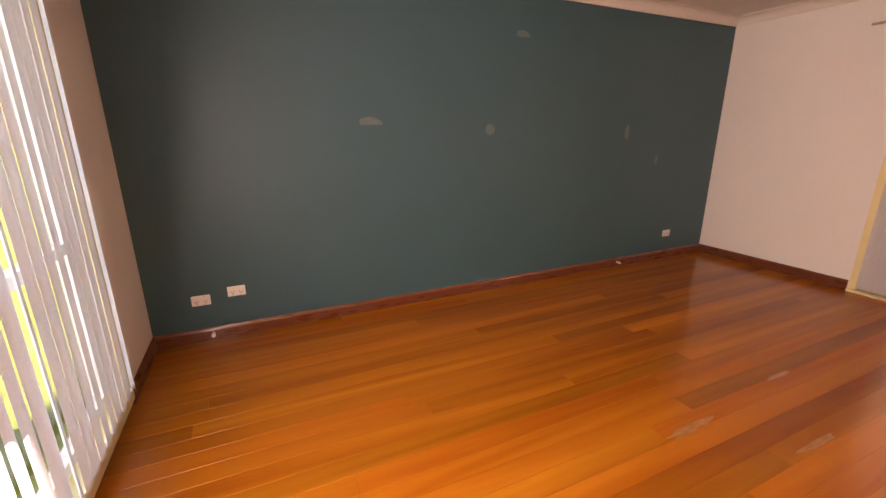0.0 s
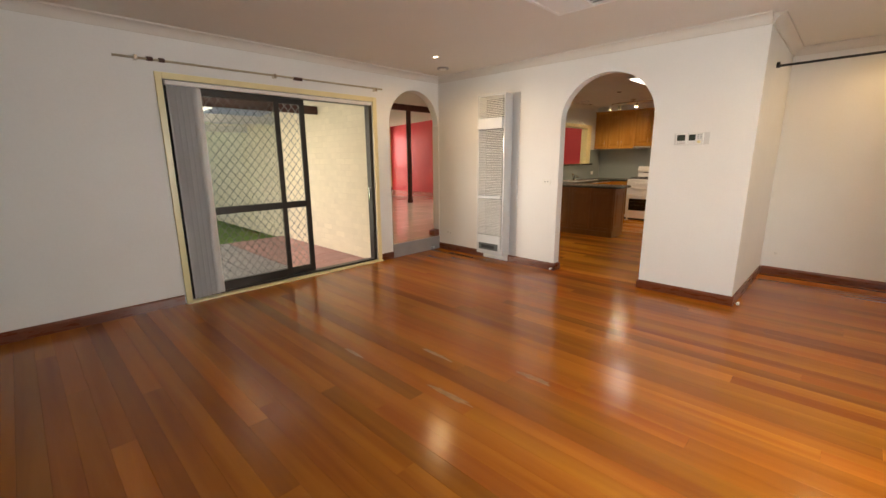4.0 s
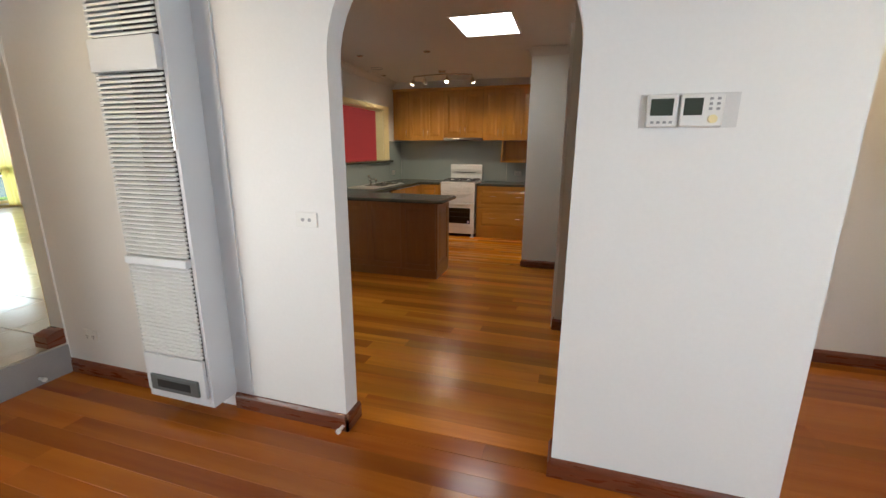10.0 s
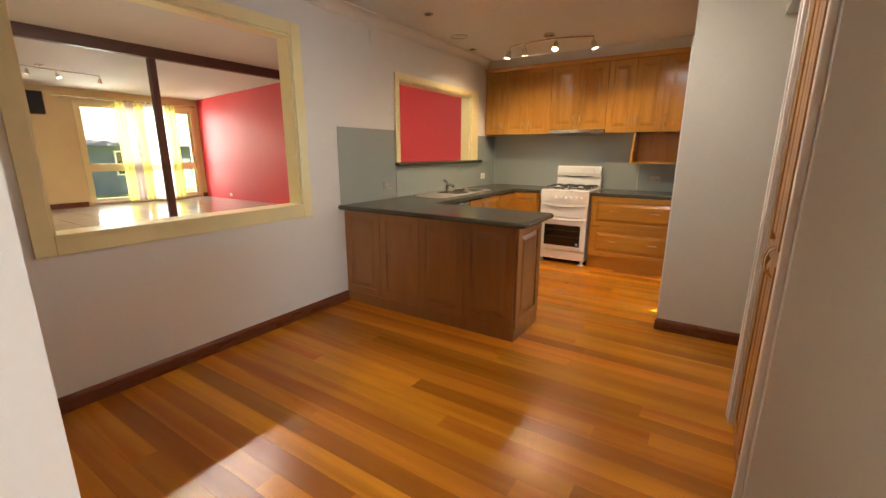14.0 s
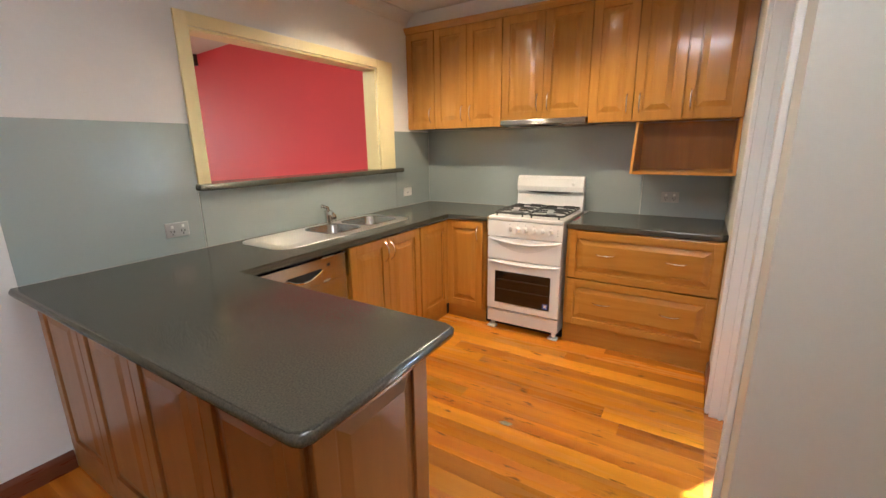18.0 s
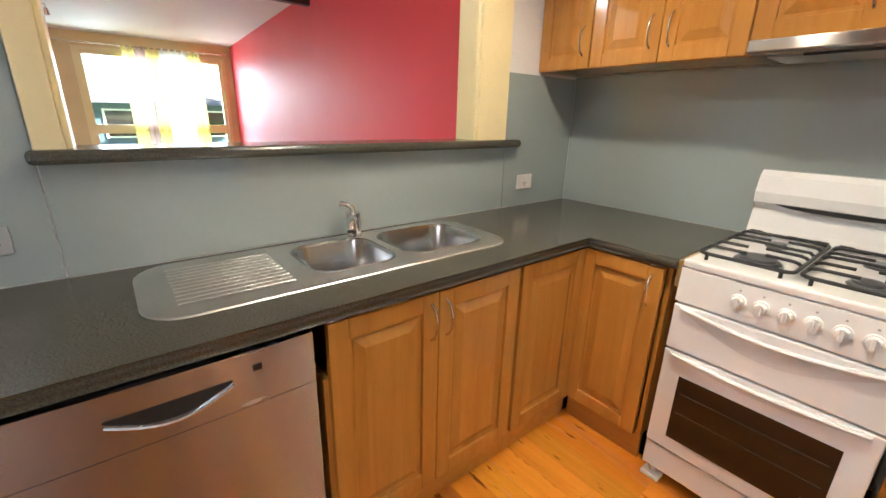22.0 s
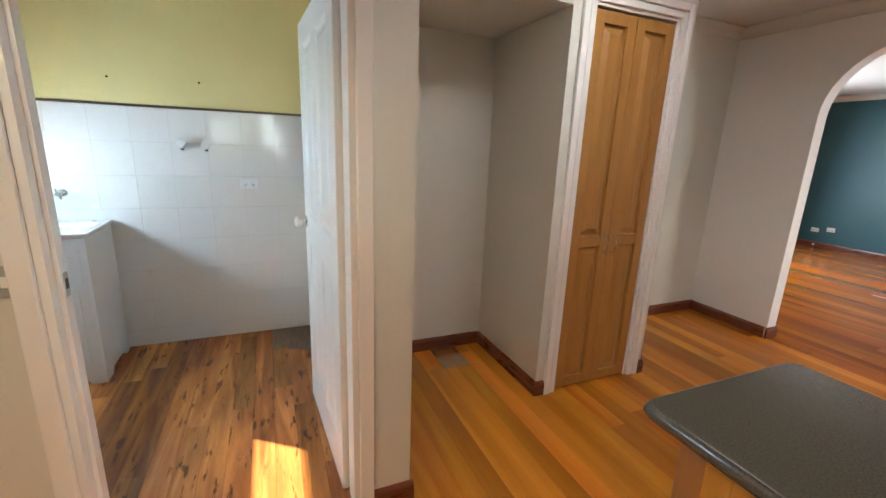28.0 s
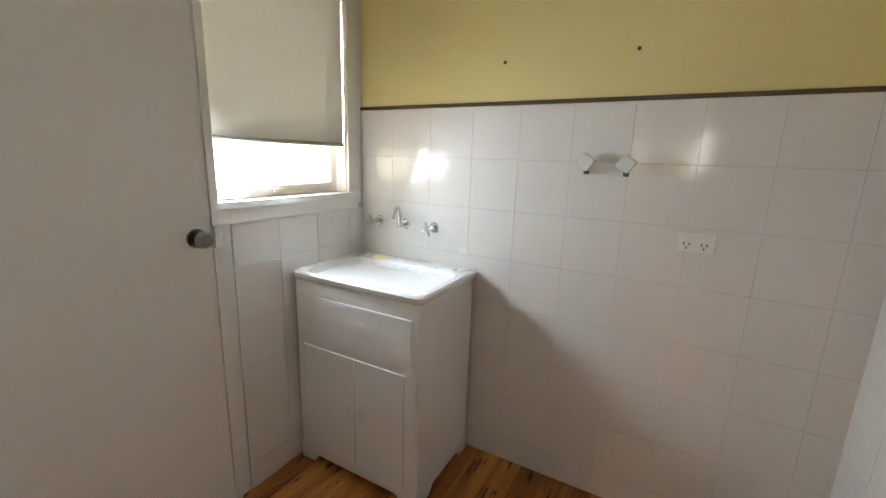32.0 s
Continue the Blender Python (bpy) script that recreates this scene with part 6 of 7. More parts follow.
# skylight
sk = thing("skylight", (2.825, -5.005, ZC + 0.5), "bright frosted rectangular skylight in the ceiling", "skylight")
part("diffuser", boxes((2.562, 3.088, -5.328, -4.682, ZC + 0.03, ZC + 0.034)), DIFFUSER, sk)
part("trim_frame", boxes((2.545, 2.562, -5.345, -4.665, ZC - 0.008, ZC + 0.03), (3.088, 3.105, -5.345, -4.665, ZC - 0.008, ZC + 0.03), (2.562, 3.088, -5.345, -5.328, ZC - 0.008, ZC + 0.03), (2.562, 3.088, -4.682, -4.665, ZC - 0.008, ZC + 0.03)), WHITE_TRIM, sk)

# cupboard doors beside the hall
cup = thing("bifold_cupboard_doors", (CUP_E, (CD[0] + CD[1]) / 2, 0.0), "honey timber bifold cupboard doors, closed, with white handles", "cupboard door")
half = (CD[1] - CD[0] - 0.034) / 2
for k in range(2):
    bm = panel(bmesh.new(), half - 0.004, CD[2] - 0.04, 0.030, 0.062, (0.95,))
    d = part("leaf", bm, DOOR_OAK, cup, m=Matrix.Translation(Vector((CUP_E - 0.036, CD[0] + 0.017 + k * half, 0.012)) - cup.location) @ WEST, here=True)
    hh = new("handle", HANDLE_V)
    hh.parent = d
    hh.location = ((half - 0.035) if k == 0 else 0.03, -0.030, 0.93)
    tagged(hh, "pale bow handle")
# floor vent in the hall
fv = thing("floor_vent", (1.42, -5.35, 0.0), "pale metal floor vent in the hall", "floor vent")
part("frame", boxes((1.29, 1.56, -5.45, -5.43, 0.0, 0.005), (1.29, 1.56, -5.28, -5.26, 0.0, 0.005), (1.29, 1.31, -5.43, -5.28, 0, 0.005), (1.54, 1.56, -5.43, -5.28, 0, 0.005)), NICKEL, fv)
for k in range(8):
    part("bar", boxes((1.31, 1.54, -5.424 + k * 0.0185, -5.413 + k * 0.0185, 0.0, 0.004)), NICKEL, fv)
# scraps on the kitchen floor
bit = thing("floor_mark", (3.42, -6.45, 0.0), "small grey torn patch on the kitchen boards", "scuff")
part("patch", prism([(3.385, -6.468), (3.43, -6.474), (3.455, -6.452), (3.438, -6.438), (3.40, -6.442)], (0.0003, 0.001)), material("grey_tape", (0.36, 0.33, 0.28), 0.5, vary=0.4, size=40), bit)
tape = thing("red_tape", (3.44, -7.78, 0.9), "small strip of red tape on the worktop beside the stove", "tape")
part("strip", boxes((3.425, 3.447, -7.86, -7.70, 0.9005, 0.9015)), material("red_tape", (0.55, 0.03, 0.05), 0.4, bump=0), tape)

# ---- laundry ----
# inner door of the laundry, swung into the room
hook = thing("wall_hook", (XW, -1.63, 1.715), "small white plastic hook on the wall beside the entry door", "hook")
part("plate", boxes((XW, XW + 0.006, -1.648, -1.612, 1.675, 1.755), bevel=0.003), PLASTIC, hook)
part("prong", tube([(XW + 0.005, -1.63, 1.705), (XW + 0.022, -1.63, 1.690), (XW + 0.032, -1.63, 1.697), (XW + 0.034, -1.63, 1.712)], 0.005, 8), PLASTIC, hook, smooth=True)
hinged("laundry_door", (XK2 - 0.016, LD[1] - 0.030, 0.008), 183.5, 0.80, 2.02, (1.02,), WHITE_TRIM, "white panelled laundry door standing open, porcelain knobs")


def trough():
    x0, x1, y0, y1 = XL + 0.011, 1.060, -8.135, -7.457
    ob = thing("laundry_trough", ((x0 + x1) / 2, (y0 + y1) / 2, 0), "white laundry trough on a two-door cabinet", "laundry trough")
    part("cabinet", boxes((x0 + 0.02, x1 - 0.022, y0 + 0.01, y1 - 0.012, 0.06, 0.903), bevel=0.010), ENAMEL, ob)
    pts = [(y0 + 0.012, 0.0), (y0 + 0.09, 0.0), (y0 + 0.115, 0.04), (y1 - 0.115, 0.04), (y1 - 0.09, 0.0), (y1 - 0.012, 0.0), (y1 - 0.012, 0.085), (y0 + 0.012, 0.085)]
    part("plinth", prism(pts, (x1 - 0.05, x1 - 0.021), "x"), ENAMEL, ob)
    pts = [(x0 + 0.02, 0.0), (x0 + 0.09, 0.0), (x0 + 0.115, 0.04), (x1 - 0.16, 0.04), (x1 - 0.13, 0.0), (x1 - 0.022, 0.0), (x1 - 0.022, 0.085), (x0 + 0.02, 0.085)]
    part("plinth", prism(pts, (y1 - 0.04, y1 - 0.013), "y"), ENAMEL, ob)
    mid = (y0 + y1) / 2 + 0.01
    for a, b, h in ((y0 + 0.055, mid - 0.0015, mid - 0.03), (mid + 0.0015, y1 - 0.075, mid + 0.03)):
        d = part("door", boxes((x1 - 0.024, x1 - 0.017, a, b, 0.095, 0.60), bevel=0.003), ENAMEL, ob)
        n = 20
        ring = [(h + 0.017 * math.cos(k * math.tau / n), 0.345 + 0.030 * math.sin(k * math.tau / n)) for k in range(n)]
        g = part("finger_pull", prism(ring, (x1 - 0.018, x1 - 0.013), "x", bevel=0.002), ENAMEL, d, smooth=True)
        ring = [(h + 0.010 * math.cos(k * math.tau / n), 0.345 + 0.021 * math.sin(k * math.tau / n)) for k in range(n)]
        # flat oval in darker white, painted for the shade inside the pull
        part("pull_hollow", prism(ring, (x1 - 0.0132, x1 - 0.0125), "x"), material("shadow_white", (0.62, 0.60, 0.57), 0.4, bump=0), g)
    part("upper_panel", boxes((x1 - 0.023, x1 - 0.0185, y0 + 0.035, y1 - 0.045, 0.635, 0.835), bevel=0.0015), ENAMEL, ob)
    # tub: rim with a sunken basin
    bm = bmesh.new()

    def loop(ax, bx, ay, by, rad, z, n=5):
        vs = []
        for cx, cy, a in ((bx - rad, by - rad, 0), (ax + rad, by - rad, 90), (ax + rad, ay + rad, 180), (bx - rad, ay + rad, 270)):
            vs += [bm.verts.new((cx + rad * math.cos(radians(a + 90 * k / n)), cy + rad * math.sin(radians(a + 90 * k / n)), z)) for k in range(n + 1)]
        return vs

    X0, X1, Y0, Y1 = x0, x1 - 0.013, y0 - 0.005, y1 + 0.003
    rings = [loop(X0 + 0.01, X1 - 0.020, Y0 + 0.01, Y1 - 0.020, 0.03, 0.895), loop(X0 + 0.002, X1 - 0.003, Y0 + 0.002, Y1 - 0.003, 0.034, 0.9045), loop(X0, X1, Y0, Y1, 0.035, 0.909), loop(X0, X1, Y0, Y1, 0.035, 0.927), loop(X0 + 0.008, X1 - 0.008, Y0 + 0.008, Y1 - 0.008, 0.035, 0.934),
             loop(X0 + 0.10, X1 - 0.035, Y0 + 0.04, Y1 - 0.04, 0.06, 0.928), loop(X0 + 0.11, X1 - 0.045, Y0 + 0.05, Y1 - 0.05, 0.06, 0.91), loop(X0 + 0.135, X1 - 0.075, Y0 + 0.085, Y1 - 0.085, 0.06, 0.74), loop(X0 + 0.19, X1 - 0.13, Y0 + 0.15, Y1 - 0.15, 0.05, 0.715)]
    for a, b in zip(rings, rings[1:]):
        for k in range(len(a)):
            bm.faces.new((a[k], a[(k + 1) % len(a)], b[(k + 1) % len(a)], b[k]))
    bm.faces.new(rings[-1])
    bmesh.ops.recalc_face_normals(bm, faces=bm.faces[:])
    tub = part("tub", bm, ENAMEL, ob, smooth=True)
    part("plug_ring", rods(((X0 + 0.055, Y0 + 0.16, 0.930), (X0 + 0.055, Y0 + 0.16, 0.938), 0.038, 0.032)), CREAM_TRIM, tub, smooth=True)
    part("screw_cap", rods(((X0 + 0.06, Y1 - 0.09, 0.930), (X0 + 0.06, Y1 - 0.09, 0.935), 0.012)), NICKEL, tub)


trough()


def wall_tap(y, z, spout):
    x = XL + 0.008
    ob = thing("wall_tap", (x, y, z), "chrome swivel spout on the tiles" if spout else "chrome wall tap with a cross handle", "tap", "laundry taps")
    part("flange", rods(((x, y, z), (x + 0.008, y, z), 0.027, 0.022)), CHROME, ob, smooth=True)
    part("body", rods(((x + 0.006, y, z), (x + 0.055, y, z), 0.012)), CHROME, ob, smooth=True)
    if spout:
        part("spout", tube([(x + 0.05, y, z), (x + 0.055, y, z + 0.05), (x + 0.075, y + 0.008, z + 0.088), (x + 0.125, y + 0.026, z + 0.080), (x + 0.15, y + 0.035, z + 0.04)], 0.0105, 10), CHROME, ob, smooth=True)
    else:
        part("handle", rods(((x + 0.062, y - 0.032, z - 0.012), (x + 0.062, y + 0.032, z + 0.012), 0.0065), ((x + 0.062, y + 0.012, z - 0.032), (x + 0.062, y - 0.012, z + 0.032), 0.0065), ((x + 0.05, y, z), (x + 0.072, y, z), 0.014)), CHROME, ob, smooth=True)


wall_tap(-8.03, 1.11, False)
wall_tap(-7.87, 1.105, True)
wall_tap(-7.70, 1.105, False)


def valve(y, z):
    x = XL + 0.008
    ob = thing("washing_machine_tap", (x, y, z), "white handled washing machine tap on the tiles", "tap", "washing machine taps")
    part("spindle", rods(((x, y, z), (x + 0.04, y, z), 0.012)), CHROME, ob, smooth=True)
    bm = bmesh.new()
    pts = [(y + (0.033 if k % 4 < 2 else 0.022) * math.cos(k * math.tau / 16), z + (0.033 if k % 4 < 2 else 0.022) * math.sin(k * math.tau / 16)) for k in range(16)]
    part("handle", prism(pts, (x + 0.035, x + 0.065), "x", bevel=0.003), PLASTIC, ob, smooth=True)
    part("outlet_pipe", rods(((x + 0.02, y, z - 0.045), (x + 0.02, y, z), 0.010)), BURNER, ob, smooth=True)


valve(-7.015, 1.435)
valve(-6.873, 1.432)
outlet("power_outlet", (XL + 0.0085, -6.62, 1.168), FACE_E, 0.118, 0.074)
for y, z in ((-7.385, 1.826), (-6.882, 1.833)):
    n = thing("wall_plug", (XL, y, z), "small dark screw hole in the yellow wall", "screw hole", "screw holes")
    part("hole", rods(((XL - 0.002, y, z), (XL + 0.0012, y, z), 0.007)), BLACK, n)
part_thing = thing("door_label", (XL + 0.008, -7.53, 1.03), "small white sticker on the tiles", "sticker")
part("paper", boxes((XL + 0.0085, XL + 0.0095, -7.56, -7.52, 1.000, 1.030)), PLASTIC, part_thing)

# laundry window, blind
lw = thing("laundry_window", (1.02, YL - 0.07, LWIN[2]), "white framed laundry window", "window")
a, b, c, d = LWIN
part("window_frame", boxes((a, a + 0.045, YL - 0.11, YL - 0.06, c, d), (b - 0.045, b, YL - 0.11, YL - 0.06, c, d), (a + 0.045, b - 0.045, YL - 0.11, YL - 0.06, c, c + 0.045), (a + 0.045, b - 0.045, YL - 0.11, YL - 0.06, d - 0.045, d)), WHITE_TRIM, lw)
g = part("pane", boxes((a + 0.045, b - 0.045, YL - 0.087, YL - 0.083, c + 0.045, d - 0.045)), GLASS, lw)
g.visible_shadow = False
part("window_sill", boxes((a - 0.065, b, YL - 0.06, YL + 0.03, c - 0.03, c), bevel=0.004), WHITE_TRIM, lw, "white gloss sill")
part("reveal", boxes((a, a + 0.006, YL - 0.06, YL, c, d), (b - 0.006, b, YL - 0.06, YL, c, d)), WHITE_TRIM, lw)
part("catch", boxes((1.0, 1.05, YL - 0.062, YL - 0.045, c + 0.012, c + 0.03), bevel=0.002), PLASTIC, lw)
part("architrave", boxes((a - 0.065, a, YL, YL + 0.018, c, d + 0.065), (b - 0.0, b + 0.03, YL, YL + 0.018, c, d + 0.065), (a, b, YL, YL + 0.018, d, d + 0.065), (a - 0.065, b, YL, YL + 0.018, c - 0.085, c - 0.03), bevel=0.003), WHITE_TRIM, lw)
rb = thing("roller_blind", (1.02, YL + 0.03, 2.2), "grey-green roller blind drawn most of the way down", "blind")
part("roller", rods(((a + 0.005, YL - 0.025, 2.13), (b - 0.01, YL - 0.025, 2.13), 0.022)), PLASTIC, rb, smooth=True)
part("fabric", boxes((a + 0.015, b - 0.02, YL - 0.006, YL - 0.004, 1.485, 2.13)), ROLLER, rb)
part("hem_bar", rods(((a + 0.015, YL - 0.005, 1.482), (b - 0.02, YL - 0.005, 1.482), 0.009)), material("hem_grey", (0.42, 0.42, 0.38), 0.5), rb, smooth=True)
part("pull_chain", rods(((a + 0.004, YL + 0.008, 1.55), (a + 0.004, YL + 0.008, 2.13), 0.003), seg=6), WHITE_TRIM, rb)

# back door on the window wall
bd = thing("back_door", (1.80, YL, 0), "flush white back door, closed, with a brass-grey knob", "door")
part("leaf", boxes((1.40, 2.22, YL + 0.002, YL + 0.036, 0.006, 2.04), bevel=0.002), WHITE_TRIM, bd)
part("stop", boxes((1.372, 1.40, YL, YL + 0.045, 0, 2.07), (2.22, 2.25, YL, YL + 0.045, 0, 2.07), (1.40, 2.22, YL, YL + 0.045, 2.04, 2.07)), WHITE_TRIM, bd)
k = part("knob", rods(((1.455, YL + 0.058, 1.14), (1.455, YL + 0.078, 1.14), 0.020, 0.031), ((1.455, YL + 0.078, 1.14), (1.455, YL + 0.100, 1.14), 0.031, 0.022)), DARK_NICKEL, bd, "dark nickel knob", smooth=True)
part("rose", rods(((1.455, YL + 0.035, 1.14), (1.455, YL + 0.043, 1.14), 0.034), ((1.455, YL + 0.043, 1.14), (1.455, YL + 0.062, 1.14), 0.012)), DARK_NICKEL, k, smooth=True)
part("latch", boxes((1.385, 1.405, YL + 0.03, YL + 0.065, 1.10, 1.18), bevel=0.002), CHROME, bd)
st = thing("strike_plate", (XK2 + 0.05, LD[0] + 0.022, 1.0), "steel strike plate in the laundry jamb", "strike plate")
part("plate", boxes((XK2 + 0.008, XK2 + 0.040, LD[0] + 0.0222, LD[0] + 0.0245, 1.000, 1.075), bevel=0.001), NICKEL, st)
part("keep", boxes((XK2 + 0.013, XK2 + 0.031, LD[0] + 0.0245, LD[0] + 0.025, 1.024, 1.056)), BLACK, st)
# worn grey patch at the far corner of the laundry floor
pt = thing("floor_patch", (0.75, -6.4, 0.0), "grey worn patch on the laundry boards", "floor patch")
worn = material("grey_worn_timber", (0.20, 0.118, 0.062), 0.7, vary=0.4, size=8, stretch=(1, 8, 1), bump=0.3, per=0.25)
for k, reach in enumerate((0.97, 0.985, 0.945, 0.90)):
    part("board", boxes((XL + 0.012, reach, -6.14 - (k + 1) * 0.098, -6.142 - k * 0.098, 0.0003, 0.0016)), worn, pt)

# ---- red room ----
beam = thing("ceiling_beam", (9.18, -5.0, 2.7), "dark stained timber ceiling beam", "beam")
part("beam", boxes((9.13, 9.23, YR, RN, 2.635, 2.79), bevel=0.006), DARKWOOD, beam)
post = thing("timber_post", (9.18, -5.58, Z2), "slender dark stained timber post", "post")
part("shaft", boxes((9.135, 9.225, -5.625, -5.535, Z2, 2.634), bevel=0.006), DARKWOOD, post)
part("cap", boxes((9.125, 9.235, -5.655, -5.505, 2.79, 2.83), bevel=0.004), DARKWOOD, post)
part("base", boxes((9.125, 9.235, -5.635, -5.525, Z2, Z2 + 0.10), bevel=0.004), DARKWOOD, post)

rw = thing("garden_window", (XR, (RWIN[0] + RWIN[1]) / 2, RWIN[2]), "tall white framed window onto the garden", "window")
y0, y1, z0, z1 = RWIN
ym = (y0 + y1) / 2
part("window_frame", boxes((XR + 0.03, XR + 0.09, y0, y0 + 0.06, z0, z1), (XR + 0.03, XR + 0.09, y1 - 0.06, y1, z0, z1), (XR + 0.03, XR + 0.09, y0 + 0.06, y1 - 0.06, z0, z0 + 0.06), (XR + 0.03, XR + 0.09, y0 + 0.06, y1 - 0.06, z1 - 0.06, z1),
                           (XR + 0.03, XR + 0.09, y0 + 0.06, y1 - 0.06, 0.92, 1.08), (XR + 0.03, XR + 0.09, ym - 0.03, ym + 0.03, z0 + 0.06, 0.92), (XR + 0.03, XR + 0.09, ym - 0.03, ym + 0.03, 1.08, z1 - 0.06)), CREAM_TRIM, rw)
for a, b, c, d in ((y0 + 0.06, ym - 0.03, z0 + 0.06, 0.92), (ym + 0.03, y1 - 0.06, z0 + 0.06, 0.92), (y0 + 0.06, ym - 0.03, 1.08, z1 - 0.06), (ym + 0.03, y1 - 0.06, 1.08, z1 - 0.06)):
    g = part("pane", boxes((XR + 0.058, XR + 0.062, a, b, c, d)), GLASS, rw)
    g.visible_shadow = False
part("window_sill", boxes((XR - 0.05, XR + 0.03, y0, y1, z0 - 0.03, z0), bevel=0.004), WHITE_TRIM, rw)
part("architrave", boxes((XR - 0.015, XR, y0 - 0.06, y0, z0 - 0.03, z1 + 0.06), (XR - 0.015, XR, y1, y1 + 0.06, z0 - 0.03, z1 + 0.06), (XR - 0.015, XR, y0, y1, z1, z1 + 0.06)), CREAM_TRIM, rw)


def sheer(y0, y1, mat, label, seed):
    """A hanging voile drop with even folds."""
    bm = bmesh.new()
    n = max(12, round((y1 - y0) / 0.012))
    r = random.Random(seed)
    ph = r.uniform(0, 6)
    rows = []
    for j in range(9):
        v = j / 8
        rows.append([bm.verts.new((XR - 0.10 + 0.028 * math.sin(ph + (y0 + (y1 - y0) * i / n) * 62) * (0.5 + 0.5 * v), y0 + (y1 - y0) * i / n + 0.006 * math.sin(7 * v + i), 2.38 - v * 2.14)) for i in range(n + 1)])
    for a, b in zip(rows, rows[1:]):
        for i in range(n):
            bm.faces.new((a[i], a[i + 1], b[i + 1], b[i]))
    ob = thing("sheer_curtain", (XR - 0.1, (y0 + y1) / 2, 0.24), label, "curtain", "window curtains")
    part("drop", bm, mat, ob, smooth=True)
    for k in range(max(2, round((y1 - y0) / 0.12))):
        y = y0 + (k + 0.5) * (y1 - y0) / max(2, round((y1 - y0) / 0.12))
        part("tab", boxes((XR - 0.112, XR - 0.088, y - 0.018, y + 0.018, 2.375, 2.43)), mat, ob)


sheer(-6.74, -6.54, YELLOW_VOILE, "yellow sheer curtain drop at the garden window", 1)
sheer(-6.90, -6.74, MAUVE_VOILE, "mauve sheer curtain drop at the garden window", 2)
sheer(-7.10, -6.92, YELLOW_VOILE, "yellow sheer curtain drop at the garden window", 3)
sheer(-7.54, -7.11, VOILE, "white sheer curtain drop at the garden window", 4)
sheer(-7.77, -7.56, YELLOW_VOILE, "yellow sheer curtain drop at the garden window", 5)
cr = thing("curtain_pole", (XR - 0.1, -7.0, 2.41), "thin pale curtain pole above the garden window", "curtain pole")
part("pole", rods(((XR - 0.10, -8.28, 2.41), (XR - 0.10, -5.55, 2.41), 0.011)), NICKEL, cr, smooth=True)
for y in (-8.2, -5.7):
    part("bracket", boxes((XR - 0.11, XR, y - 0.01, y + 0.01, 2.39, 2.43)), NICKEL, cr)

# plain dark box high on the far wall, its use unknown
ac = thing("wall_box", (XR, -5.26, 2.04), "dark brown box fixed high on the cream wall", "wall box")
part("casing", boxes((XR - 0.16, XR, -5.40, -5.12, 2.04, 2.46), bevel=0.008), DARKWOOD, ac)
part("front", boxes((XR - 0.164, XR - 0.16, -5.38, -5.14, 2.06, 2.44)), BLACK, ac)
spot_rail(11.4, -4.95, sloped(11.4), [(11.32, -4.5), (11.36, -4.78), (11.4, -4.95), (11.43, -5.15), (11.47, -5.45), (11.5, -5.75)], "satin metal ceiling spot rail in the red room", 3.6, ((1, True), (3, True), (5, False)), ((0.2, 0, -1), (-0.2, -0.3, -1), (0.3, 0, -1)))
fl = thing("tube_light", (6.98, -4.85, sloped(6.98)), "lit white fluorescent tube light on the raked ceiling", "tube light")
part("batten", boxes((6.93, 7.03, -5.46, -4.24, sloped(6.98) - 0.045, sloped(6.98) - 0.003), bevel=0.004), PLASTIC, fl)
part("tube", rods(((6.98, -5.42, sloped(6.98) - 0.063), (6.98, -4.28, sloped(6.98) - 0.063), 0.016)), LAMP_COOL, fl, smooth=True)
lamp("tube_lamp", "AREA", pose(6.98, -4.85, sloped(6.98) - 0.085), TUBE, (1.0, 0.96, 0.90), size=(0.04, 1.1))
outlet("power_outlet", (12.3, YR, Z2 + 0.10), FACE_N, 0.09, 0.07)

# ---- patio and garden ----
pr = thing("patio_roof", (7.4, 2.5, 2.3), "grey corrugated patio roof on dark beams", "roof")
bm = bmesh.new()
n = 90
r1, r2 = [], []
for i in range(n + 1):
    y = YB + 0.05 + i * (6.6 - YB) / n
    h = 0.014 * math.sin(i * math.pi / 1.5)
    r1.append(bm.verts.new((XE2, y, 2.46 + h)))
    r2.append(bm.verts.new((9.5, y, 2.10 + h)))
for i in range(n):
    bm.faces.new((r1[i], r1[i + 1], r2[i + 1], r2[i]))
bmesh.ops.solidify(bm, geom=bm.faces[:], thickness=0.004)
part("sheet", bm, PATIO_SHEET, pr)
for x in (5.22, 6.6, 8.0, 9.42):
    part("beam", boxes((x - 0.035, x + 0.035, YB, 6.6, 2.15 - (x - 5.15) * 0.052, 2.27 - (x - 5.15) * 0.052)), DARKWOOD if x < 7 else WHITE_TRIM, pr)
for y in (-0.49, 2.9, 6.4):
    part("post", boxes((9.38, 9.46, y - 0.04, y + 0.04, -0.172, 1.93)), WHITE_TRIM, pr)

fe = thing("garden_fence", (15.6, 6, -0.17), "pale board fence behind the lawn", "fence")
for k in range(46):
    part("paling", boxes((15.6, 15.62, -4.5 + k * 0.5, -4.02 + k * 0.5, -0.17, 1.36 + 0.02 * math.sin(k * 2.3))), FENCE, fe)
part("rail", boxes((15.62, 15.67, -4.5, 18.5, 0.8, 0.88)), FENCE, fe)

